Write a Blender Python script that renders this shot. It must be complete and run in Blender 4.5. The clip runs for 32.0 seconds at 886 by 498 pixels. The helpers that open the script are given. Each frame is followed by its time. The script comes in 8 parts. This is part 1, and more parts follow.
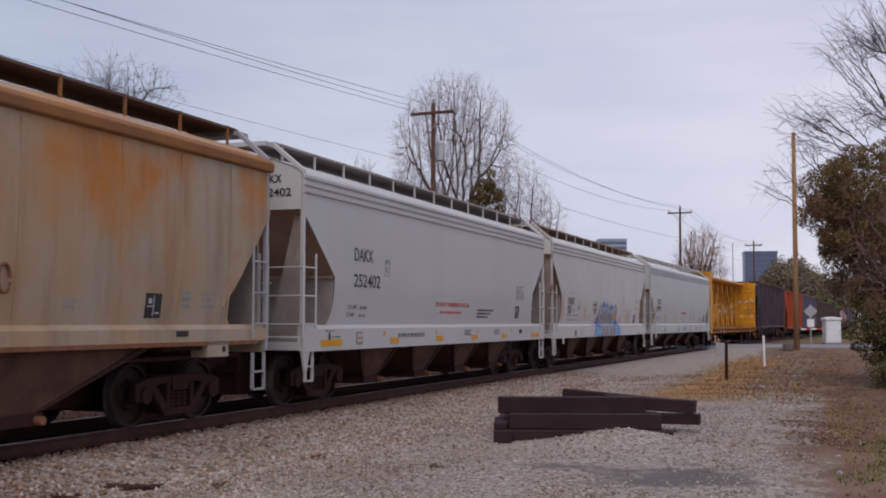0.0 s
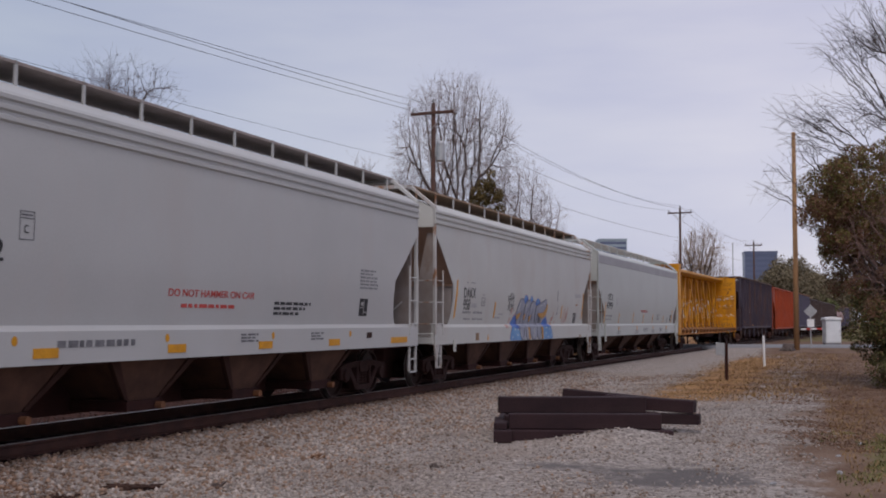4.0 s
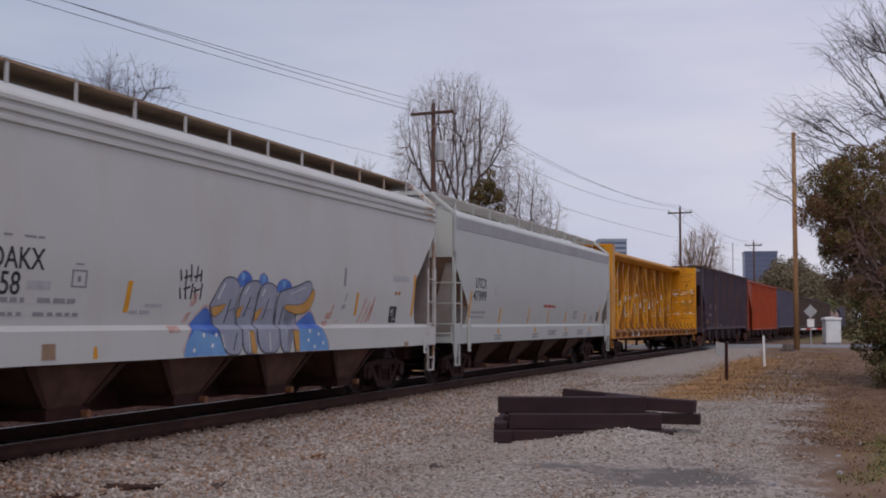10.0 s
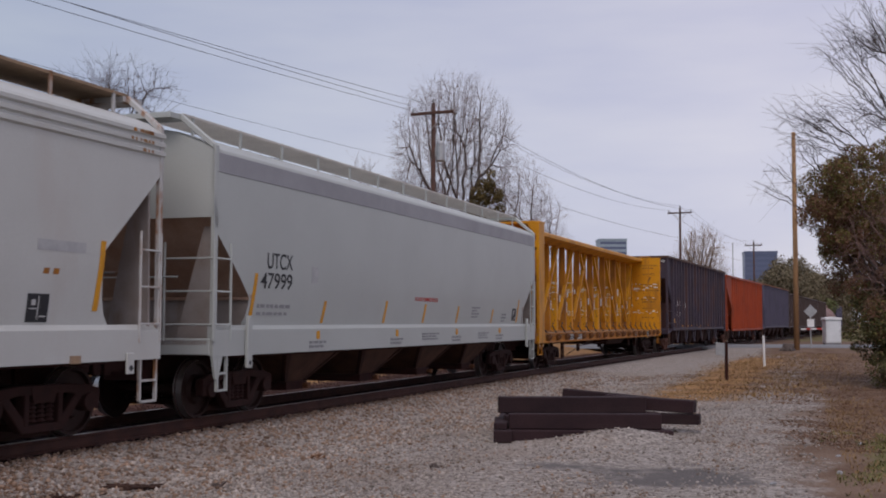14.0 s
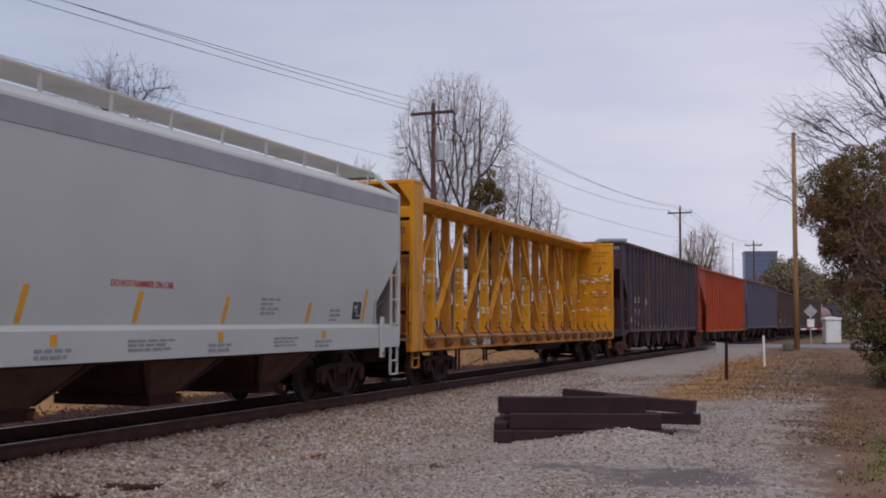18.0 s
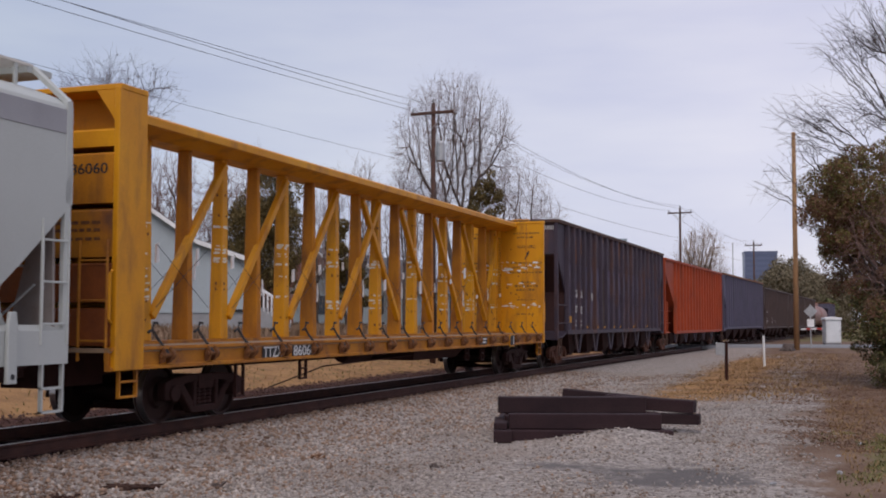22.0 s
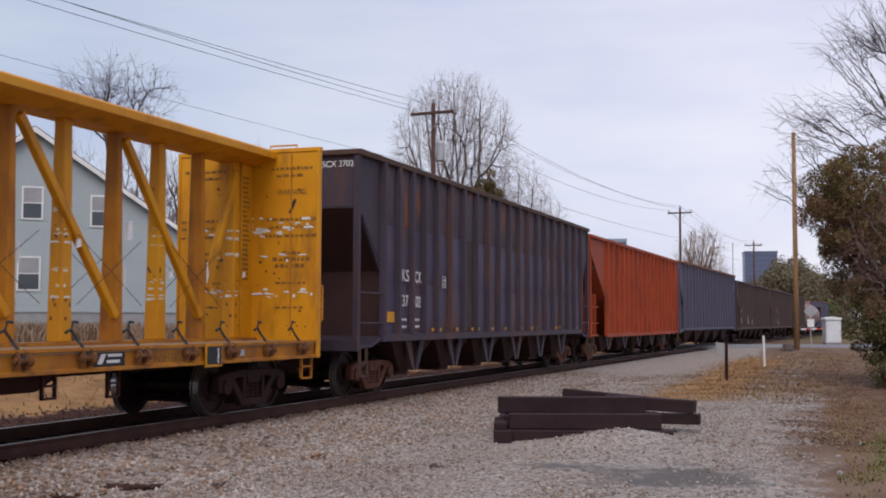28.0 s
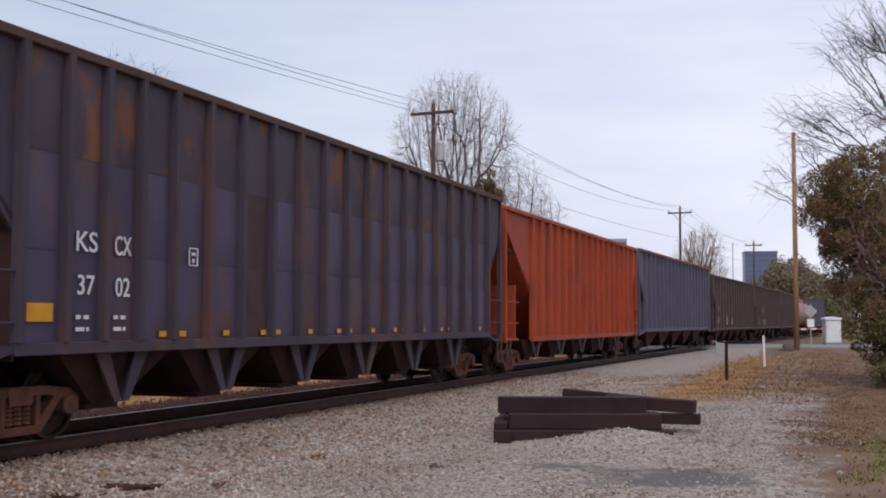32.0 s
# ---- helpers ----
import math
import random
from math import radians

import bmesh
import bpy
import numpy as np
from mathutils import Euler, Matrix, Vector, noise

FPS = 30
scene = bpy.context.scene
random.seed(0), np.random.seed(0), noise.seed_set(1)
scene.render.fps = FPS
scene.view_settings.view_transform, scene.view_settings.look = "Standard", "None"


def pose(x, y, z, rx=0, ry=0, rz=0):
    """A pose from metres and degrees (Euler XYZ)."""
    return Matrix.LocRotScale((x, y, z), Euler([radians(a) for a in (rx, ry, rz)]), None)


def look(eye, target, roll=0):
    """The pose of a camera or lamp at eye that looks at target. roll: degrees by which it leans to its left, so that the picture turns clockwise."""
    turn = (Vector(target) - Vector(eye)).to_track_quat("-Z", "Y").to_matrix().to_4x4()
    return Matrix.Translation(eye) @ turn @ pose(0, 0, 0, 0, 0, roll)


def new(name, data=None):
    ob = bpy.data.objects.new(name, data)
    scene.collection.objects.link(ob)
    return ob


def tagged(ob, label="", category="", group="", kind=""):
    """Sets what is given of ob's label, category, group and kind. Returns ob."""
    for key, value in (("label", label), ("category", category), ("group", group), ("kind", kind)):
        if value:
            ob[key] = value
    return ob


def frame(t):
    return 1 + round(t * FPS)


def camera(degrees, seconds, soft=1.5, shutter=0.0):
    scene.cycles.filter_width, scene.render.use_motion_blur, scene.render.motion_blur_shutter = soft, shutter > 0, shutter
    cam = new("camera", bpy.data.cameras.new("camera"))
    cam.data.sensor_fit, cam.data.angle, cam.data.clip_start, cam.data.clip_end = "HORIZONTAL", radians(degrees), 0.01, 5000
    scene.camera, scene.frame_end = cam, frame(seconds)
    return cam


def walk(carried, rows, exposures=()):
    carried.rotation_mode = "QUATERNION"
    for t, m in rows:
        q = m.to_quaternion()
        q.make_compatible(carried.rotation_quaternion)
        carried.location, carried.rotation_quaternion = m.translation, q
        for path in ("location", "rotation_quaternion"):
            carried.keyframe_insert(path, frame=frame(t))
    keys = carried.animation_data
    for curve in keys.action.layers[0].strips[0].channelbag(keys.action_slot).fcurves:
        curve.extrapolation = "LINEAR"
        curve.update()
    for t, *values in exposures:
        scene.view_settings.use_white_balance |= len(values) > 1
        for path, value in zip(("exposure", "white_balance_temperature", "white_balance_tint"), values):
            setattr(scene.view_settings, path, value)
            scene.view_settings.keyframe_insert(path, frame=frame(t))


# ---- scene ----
cam = camera(42.26, 32.0, soft=1.9, shutter=0.3)
EYE = Vector((0.0, 0.0, 1.526))
CAM_POSE = look(EYE, (0.0, 10.0, 1.526 + 10.0 * math.tan(0.06276)), 0.17)
walk(cam, [(0.0, CAM_POSE), (32.0, CAM_POSE)], exposures=[(0.0, 0.04, 6700, 19), (1.0, -0.08, 6700, 19), (2.0, -0.07, 6700, 19), (6.0, -0.09, 6700, 19), (13.0, -0.1, 6700, 19), (19.0, 0.0, 6700, 19), (24.0, 0.18, 6700, 17), (28.0, 0.28, 6700, 16), (32.0, 0.35, 6700, 15)])

# ---- light: a closed winter overcast with a weak, wide sun ----
SUN_EL, SUN_AZ = radians(48), radians(190)
world = bpy.data.worlds.new("overcast_sky")
scene.world = world
world.use_nodes = True
wn, wl = world.node_tree.nodes, world.node_tree.links
wn.clear()
sky = wn.new("ShaderNodeTexSky")
sky.sky_type, sky.sun_disc = "NISHITA", False
sky.sun_elevation, sky.sun_rotation = SUN_EL, SUN_AZ
w_co = wn.new("ShaderNodeTexCoord")
w_map = wn.new("ShaderNodeMapping")
w_map.inputs["Scale"].default_value = (1.0, 1.0, 5.0)
w_noise = wn.new("ShaderNodeTexNoise")
w_noise.inputs["Scale"].default_value, w_noise.inputs["Detail"].default_value = 2.2, 5.0
w_ramp = wn.new("ShaderNodeValToRGB")
w_ramp.color_ramp.elements[0].position, w_ramp.color_ramp.elements[0].color = 0.3, (4.6, 5.05, 6.75, 1)
w_ramp.color_ramp.elements[1].position, w_ramp.color_ramp.elements[1].color = 0.7, (6.65, 6.95, 7.7, 1)
w_mix = wn.new("ShaderNodeMixRGB")
w_mix.inputs[0].default_value = 0.88
w_bg = wn.new("ShaderNodeBackground")
w_bg.inputs["Strength"].default_value = 0.1
w_out = wn.new("ShaderNodeOutputWorld")
wl.new(w_co.outputs["Generated"], w_map.inputs["Vector"])
wl.new(w_map.outputs[0], w_noise.inputs["Vector"])
wl.new(w_noise.outputs["Fac"], w_ramp.inputs[0])
wl.new(sky.outputs[0], w_mix.inputs[1])
wl.new(w_ramp.outputs[0], w_mix.inputs[2])
w_sep = wn.new("ShaderNodeSeparateXYZ")
wl.new(w_co.outputs["Generated"], w_sep.inputs[0])
w_shift = wn.new("ShaderNodeMath")
w_shift.operation = "MULTIPLY_ADD"
w_shift.inputs[1].default_value, w_shift.inputs[2].default_value = 1.0, 0.5
w_side = wn.new("ShaderNodeValToRGB")
w_side.color_ramp.elements[0].position, w_side.color_ramp.elements[0].color = 0.05, (0.72, 0.83, 0.87, 1)
w_side.color_ramp.elements[1].position, w_side.color_ramp.elements[1].color = 0.75, (1.08, 1.08, 1.08, 1)
wl.new(w_shift.outputs[0], w_side.inputs[0])
wl.new(w_sep.outputs[0], w_shift.inputs[0])
w_tone = wn.new("ShaderNodeMixRGB")
w_tone.blend_type = "MULTIPLY"
w_tone.inputs[0].default_value = 1.0
wl.new(w_mix.outputs[0], w_tone.inputs[1])
wl.new(w_side.outputs[0], w_tone.inputs[2])
wl.new(w_tone.outputs[0], w_bg.inputs["Color"])
wl.new(w_bg.outputs[0], w_out.inputs["Surface"])
sun_data = bpy.data.lights.new("sun", "SUN")
sun_data.energy, sun_data.angle, sun_data.color = 1.4, radians(40), (1.0, 0.95, 0.88)
sun = new("sun", sun_data)
sun_way = Vector((math.sin(SUN_AZ) * math.cos(SUN_EL), math.cos(SUN_AZ) * math.cos(SUN_EL), math.sin(SUN_EL)))
sun.matrix_world = look(sun_way * 80, (0, 0, 0))

# ---- the track: a long easy curve ----
GRADE = -0.0007
TRACK_STEP = 0.5
TRACK_S = np.arange(-60.0, 420.0, TRACK_STEP)


def heading(s):
    a = np.clip(s, -5.0, 40.0)
    return np.where(s < 40, 0.35188 - 0.000809 * a + 0.0000362 * a * a / 2, np.interp(s, [40, 60, 75, 90, 110, 140, 170], [0.3485, 0.3699, 0.3841, 0.3877, 0.3868, 0.3846, 0.3841]))


_psi = heading(TRACK_S)
_dx, _dy = np.sin(_psi) * TRACK_STEP, np.cos(_psi) * TRACK_STEP
TRACK_X, TRACK_Y = np.cumsum(_dx) - _dx / 2, np.cumsum(_dy) - _dy / 2
_i0 = int(np.argmin(abs(TRACK_S)))
TRACK_X += -10.675 * math.cos(0.35188) - TRACK_X[_i0]
TRACK_Y += 10.675 * math.sin(0.35188) - TRACK_Y[_i0]


def on_track(s, w=0.0, z=0.0):
    """The place at arc length s, w metres to the camera's side of the centre line, z above the railhead."""
    x, y, a = (float(np.interp(s, TRACK_S, v)) for v in (TRACK_X, TRACK_Y, _psi))
    return Vector((x + w * math.cos(a), y - w * math.sin(a), z + GRADE * s))


def track_pose(s, z=0.0):
    """X along the track, away from the camera; -Y to the camera's side."""
    a = float(np.interp(s, TRACK_S, _psi))
    p = on_track(s, 0, z)
    return pose(p.x, p.y, p.z, 0, 0, 90 - math.degrees(a))


def travel(t):
    """How far the train has come since 16 s."""
    q = (t - 16.0) / 16.0
    return sum(c * q ** (i + 1) for i, c in enumerate((43.9035, -1.1607, 0.272, 1.2759, -1.4979, -0.4744, 1.0974)))


def near_track(x, y):
    """Arc length and offset of plan points from the track (arrays)."""
    x, y = np.asarray(x, float), np.asarray(y, float)
    s = np.empty(x.shape)
    w = np.empty(x.shape)
    keep = slice(None, None, 4)
    tx, ty, ts, ta = TRACK_X[keep], TRACK_Y[keep], TRACK_S[keep], _psi[keep]
    for i in range(0, x.size, 4000):
        a, b = x.ravel()[i:i + 4000], y.ravel()[i:i + 4000]
        d = (a[:, None] - tx) ** 2 + (b[:, None] - ty) ** 2
        j = d.argmin(1)
        ax, ay = a - tx[j], b - ty[j]
        s.ravel()[i:i + 4000] = ts[j] + ax * np.sin(ta[j]) + ay * np.cos(ta[j])
        w.ravel()[i:i + 4000] = ax * np.cos(ta[j]) - ay * np.sin(ta[j])
    return s, w


def ground_z(x, y):
    """Height of the ground sheet (arrays)."""
    s, w = near_track(x, y)
    near = np.interp(w, [0.9, 1.05, 1.9, 2.8, 4.5, 7.0, 30, 80], [-0.24, -0.165, -0.2, -0.34, -0.3, -0.24, -0.1, 0.4])
    far = np.interp(-w, [1.3, 1.9, 3.2, 5.0, 9.0, 14, 26, 40, 90, 300], [-0.24, -0.27, -0.5, -0.35, 0.3, 0.7, 1.05, 1.3, 2.0, 4.0])
    z = np.where(w > 0, near, far)
    bed = np.clip((y - 66) / 5, 0, 1) * np.clip((90 - y) / 5, 0, 1) * (w > 1.6)
    z = z * (1 - bed) - 0.1 * bed
    lump = np.sin(x * 1.7 + np.sin(y * 1.1)) * np.cos(y * 1.3 + np.sin(x * 0.7)) * 0.03 * (abs(w) > 3)
    mound = 0.16 * np.exp(-((x - 2.6) / 0.8) ** 2 - ((y - 16.75) / 0.35) ** 2) + 0.075 * np.exp(-((x - 2.1) / 1.6) ** 2 - ((y - 17.4) / 1.3) ** 2)
    return z + GRADE * np.clip(s, -60, 300) * (1 - bed) + lump * (1 - bed) + mound


def gz(x, y):
    return float(ground_z(np.array([x]), np.array([y]))[0])


# ---- materials ----
def coords(nt, scale=(1, 1, 1), space="Object"):
    co, mp = nt.nodes.new("ShaderNodeTexCoord"), nt.nodes.new("ShaderNodeMapping")
    mp.inputs["Scale"].default_value = scale
    nt.links.new(co.outputs[space], mp.inputs["Vector"])
    return mp.outputs[0]


def noise_of(nt, vec, scale, detail=4.0, rough=0.55):
    n = nt.nodes.new("ShaderNodeTexNoise")
    n.inputs["Scale"].default_value, n.inputs["Detail"].default_value, n.inputs["Roughness"].default_value = scale, detail, rough
    nt.links.new(vec, n.inputs["Vector"])
    return n.outputs["Fac"]


def ramp(nt, fac, lo, hi, a=(0, 0, 0), b=(1, 1, 1)):
    r = nt.nodes.new("ShaderNodeValToRGB")
    r.color_ramp.elements[0].position, r.color_ramp.elements[1].position = lo, hi
    r.color_ramp.elements[0].color, r.color_ramp.elements[1].color = (*a, 1), (*b, 1)
    nt.links.new(fac, r.inputs[0])
    return r.outputs[0]


def blend(nt, fac, a, b, mode="MIX"):
    m = nt.nodes.new("ShaderNodeMixRGB")
    m.blend_type = mode
    for value, socket in ((fac, m.inputs[0]), (a, m.inputs[1]), (b, m.inputs[2])):
        if isinstance(value, (int, float)):
            socket.default_value = value
        elif isinstance(value, tuple):
            socket.default_value = (*value, 1)
        else:
            nt.links.new(value, socket)
    return m.outputs[0]


def material(name, base, rough=0.6, metal=0.0, second=None, scale=3.0, amount=(0.35, 0.7), stain=None, stain_scale=(1, 1, 1),
             stain_range=(0.55, 0.75), grain=40.0, bump=0.15, bump_scale=60.0, spec=0.3, bits=0.0, grit=0.35):
    """Paint or stone with broad variation, fine grain, stains of their own shape and relief."""
    mt = bpy.data.materials.new(name)
    mt.use_nodes = True
    nt = mt.node_tree
    bs = nt.nodes["Principled BSDF"]
    vec = coords(nt)
    col = blend(nt, ramp(nt, noise_of(nt, vec, scale), *amount), base, second or tuple(c * 0.8 for c in base))
    if stain:
        sv = coords(nt, stain_scale)
        col = blend(nt, ramp(nt, noise_of(nt, sv, 1.0, 6.0, 0.6), *stain_range), col, stain)
    col = blend(nt, grit, col, ramp(nt, noise_of(nt, vec, grain, 3.0), 0.3, 0.7, (0.62, 0.62, 0.62), (1.25, 1.25, 1.25)), "MULTIPLY")
    if bits:
        info = nt.nodes.new("ShaderNodeObjectInfo")
        col = blend(nt, 1.0, col, ramp(nt, info.outputs["Random"], 0, 1, (1 - bits,) * 3, (1 + bits,) * 3), "MULTIPLY")
    nt.links.new(col, bs.inputs["Base Color"])
    bs.inputs["Roughness"].default_value, bs.inputs["Metallic"].default_value = rough, metal
    bs.inputs["Specular IOR Level"].default_value = spec
    if bump:
        b = nt.nodes.new("ShaderNodeBump")
        b.inputs["Strength"].default_value, b.inputs["Distance"].default_value = bump, 0.01
        nt.links.new(noise_of(nt, vec, bump_scale, 3.0), b.inputs["Height"])
        nt.links.new(b.outputs[0], bs.inputs["Normal"])
    return mt


GREY_WHITE = material("hopper_light_grey_paint", (0.47, 0.472, 0.466), 0.5, second=(0.43, 0.434, 0.426), scale=0.5, stain=(0.46, 0.44, 0.425), stain_scale=(1.2, 1.2, 0.4), stain_range=(0.5, 0.85), bump=0.02, bump_scale=6.0, grit=0.08)
GREY_WHITE_A = material("hopper_chalky_grey_paint", (0.51, 0.518, 0.498), 0.5, second=(0.47, 0.471, 0.45), scale=0.6, stain=(0.46, 0.43, 0.4), stain_scale=(1.1, 1.1, 0.5), stain_range=(0.52, 0.85), bump=0.02, bump_scale=6.0, grit=0.08)
GREY_WHITE_B = material("hopper_clean_grey_paint", (0.43, 0.452, 0.436), 0.45, second=(0.4, 0.418, 0.403), scale=0.6, stain=(0.47, 0.46, 0.45), stain_scale=(2.0, 2.0, 0.3), stain_range=(0.62, 0.9), bump=0.02, bump_scale=6.0, grit=0.08)
BAND_GREY = material("hopper_band_grey", (0.33, 0.33, 0.35), 0.5, scale=1.0, bump=0.02, bump_scale=6.0, grit=0.08)

GRIMY_GREY = material("road_grimed_grey_paint", (0.31, 0.275, 0.26), 0.7, second=(0.24, 0.2, 0.18), scale=2.0, stain=(0.2, 0.13, 0.09), stain_scale=(2, 2, 1), stain_range=(0.55, 0.8), bump=0.05, grit=0.15)
# dirty brown, kept lighter for the light that falls on the bay faces
BAY_LIT_BROWN = material("lit_dirty_brown_bay", (0.1, 0.048, 0.032), 0.85, second=(0.055, 0.026, 0.018), scale=2.5, bump=0.15)
PEELING = material("rust_streaked_grey_railings", (0.47, 0.47, 0.465), 0.6, second=(0.42, 0.4, 0.385), scale=2.0, stain=(0.27, 0.125, 0.055), stain_scale=(5, 5, 1.4), stain_range=(0.5, 0.62), bump=0.05, grit=0.1)
FAINT_PATCH = material("painted_over_grey_patch", (0.44, 0.44, 0.445), 0.55, second=(0.35, 0.35, 0.36), scale=6.0, bump=0, grit=0.1)
RIB_RUST = material("brown_rust_bloom", (0.34, 0.2, 0.1), 0.8, second=(0.24, 0.11, 0.045), scale=9.0, bump=0.1)


def rusted_sheet():
    """Tan paint gone chalky grey below, with broad orange rust washes running down from the roof."""
    mt = bpy.data.materials.new("rusted_tan_paint")
    mt.use_nodes = True
    nt = mt.node_tree
    bs = nt.nodes["Principled BSDF"]
    vec = coords(nt)
    sep = nt.nodes.new("ShaderNodeSeparateXYZ")
    nt.links.new(vec, sep.inputs[0])
    col = blend(nt, ramp(nt, noise_of(nt, vec, 0.9, 4), 0.4, 0.65), (0.36, 0.275, 0.18), (0.35, 0.3, 0.235))
    col = blend(nt, ramp(nt, noise_of(nt, coords(nt, (2.4, 2.4, 0.25)), 1.0, 6, 0.6), 0.5, 0.75), col, (0.24, 0.17, 0.115))
    high = nt.nodes.new("ShaderNodeMapRange")
    for k, value in enumerate((1.5, 3.6, -0.17, 0.05)):
        high.inputs[k + 1].default_value = value
    nt.links.new(sep.outputs[2], high.inputs[0])
    for scale, lo, hi, tint in (((0.5, 0.5, 0.35), 0.4, 0.68, (0.42, 0.21, 0.075)), ((0.8, 0.8, 0.6), 0.48, 0.66, (0.42, 0.155, 0.03)), ((3.0, 3.0, 0.5), 0.6, 0.78, (0.3, 0.15, 0.07))):
        add = nt.nodes.new("ShaderNodeMath")
        nt.links.new(noise_of(nt, coords(nt, scale), 1.0, 6, 0.55), add.inputs[0])
        nt.links.new(high.outputs[0], add.inputs[1])
        col = blend(nt, ramp(nt, add.outputs[0], lo, hi), col, tint)
    col = blend(nt, 0.15, col, ramp(nt, noise_of(nt, vec, 30, 3), 0.3, 0.7, (0.7, 0.7, 0.7), (1.2, 1.2, 1.2)), "MULTIPLY")
    nt.links.new(col, bs.inputs["Base Color"])
    bs.inputs["Roughness"].default_value = 0.65
    bs.inputs["Specular IOR Level"].default_value = 0.3
    b = nt.nodes.new("ShaderNodeBump")
    b.inputs["Strength"].default_value, b.inputs["Distance"].default_value = 0.3, 0.03
    nt.links.new(noise_of(nt, coords(nt, (1.0, 1.0, 0.4)), 1.5, 2), b.inputs["Height"])
    nt.links.new(b.outputs[0], bs.inputs["Normal"])
    return mt


RUSTY_TAN = rusted_sheet()
FLANGE_RUST = material("orange_rusted_flange", (0.29, 0.125, 0.042), 0.8, second=(0.21, 0.092, 0.042), scale=1.5)
BULKHEAD_BROWN = material("red_brown_bulkhead_paint", (0.27, 0.075, 0.015), 0.75, second=(0.17, 0.045, 0.014), scale=2.0, bump=0.15)
WINCH_RUST = material("oily_rusted_winch", (0.2, 0.08, 0.025), 0.75, second=(0.09, 0.035, 0.018), scale=14.0, bump=0.3)
RUST = material("rusty_steel", (0.24, 0.1, 0.045), 0.85, second=(0.13, 0.06, 0.035), scale=5.0, bump=0.25)
# primer and grime, with the red-black shade below the cars put into the colour
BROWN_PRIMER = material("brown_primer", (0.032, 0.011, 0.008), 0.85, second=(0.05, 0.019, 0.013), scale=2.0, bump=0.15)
UNDER = material("grimy_shade_dark_underframe", (0.04, 0.0115, 0.009), 0.9, second=(0.025, 0.0075, 0.0065), scale=4.0, bump=0.2)
# bogie steel twice: dark with shade painted in, then lighter as lit rust
TRUCK = material("grimy_shaded_truck_steel", (0.036, 0.0115, 0.009), 0.85, second=(0.022, 0.007, 0.006), scale=5.0, bump=0.25)
TRUCK_RUST = material("rusty_lit_truck_steel", (0.15, 0.058, 0.034), 0.85, second=(0.075, 0.03, 0.02), scale=5.0, bump=0.25)
WHEEL_STEEL = material("wheel_steel", (0.036, 0.016, 0.013), 0.6, 0.3, second=(0.022, 0.01, 0.009), scale=6.0)
BRIGHT_STEEL = material("bright_steel", (0.55, 0.53, 0.52), 0.3, 0.9, scale=3.0, bump=0.02)
BOARD_BROWN = material("weathered_running_board", (0.33, 0.22, 0.14), 0.85, second=(0.22, 0.15, 0.1), scale=4.0, bump=0.25)
BOARD_PALE = material("pale_beige_running_board", (0.6, 0.57, 0.52), 0.7, second=(0.52, 0.49, 0.45), scale=2.0)
LIP_BROWN = material("dull_brown_top_lip", (0.1, 0.055, 0.04), 0.8, second=(0.06, 0.036, 0.03), scale=2.0)
DARK_SLOPE = material("dark_maroon_slope_sheet", (0.062, 0.028, 0.027), 0.8, second=(0.045, 0.021, 0.021), scale=1.5)
# brown board darkened to hold the shade on its underside
BOARD_SHADE = material("shaded_brown_running_board", (0.13, 0.085, 0.07), 0.85, second=(0.09, 0.06, 0.05), scale=3.0)
BOARD_DARK = material("grimy_running_board", (0.36, 0.3, 0.28), 0.8, second=(0.26, 0.22, 0.2), scale=3.0)
PINK_SPRAY = material("pink_overspray", (0.46, 0.3, 0.27), 0.7, second=(0.5, 0.42, 0.4), scale=4.0, bump=0, grit=0.1)
PALE_BLUE_SPRAY = material("pale_blue_spray_paint", (0.16, 0.34, 0.58), 0.6, second=(0.1, 0.24, 0.5), scale=1.5, bump=0, grit=0.1)
# yellow darkened for the shade on every second post, plus brown stains
YELLOW_DARK = material("darkened_brown_stained_yellow_paint", (0.5, 0.19, 0.007), 0.6, second=(0.36, 0.125, 0.009), scale=1.2, stain=(0.15, 0.06, 0.02), stain_scale=(2, 2, 0.6), stain_range=(0.5, 0.75))
YELLOW = material("centre_beam_yellow_paint", (0.64, 0.285, 0.006), 0.5, second=(0.54, 0.215, 0.006), scale=0.8, stain=(0.2, 0.075, 0.02), stain_scale=(2.2, 2.2, 0.7), stain_range=(0.52, 0.8), bump=0.08, grit=0.18)
YELLOW_RUST = material("rusted_yellow_paint", (0.46, 0.18, 0.012), 0.65, second=(0.33, 0.115, 0.014), scale=1.5, stain=(0.15, 0.06, 0.03), stain_scale=(2, 2, 2), stain_range=(0.5, 0.7), bump=0.15)
SLATE = material("dark_slate_paint", (0.058, 0.043, 0.063), 0.65, second=(0.042, 0.031, 0.045), scale=0.7, stain=(0.11, 0.05, 0.035), stain_scale=(0.8, 0.8, 0.25), stain_range=(0.52, 0.68), bump=0.1, grit=0.18)
SLATE_PANEL = material("dark_slate_panel_paint", (0.073, 0.058, 0.102), 0.55, second=(0.056, 0.043, 0.072), scale=0.9, stain=(0.11, 0.048, 0.03), stain_scale=(0.9, 0.9, 0.5), stain_range=(0.5, 0.68), bump=0.1, bits=0.14, grit=0.18)
SLATE_UPPER = material("rust_blotched_slate_paint", (0.07, 0.052, 0.07), 0.65, second=(0.055, 0.038, 0.05), scale=0.9, stain=(0.16, 0.062, 0.03), stain_scale=(1.6, 1.6, 0.9), stain_range=(0.53, 0.66), bump=0.1, bits=0.2, grit=0.18)
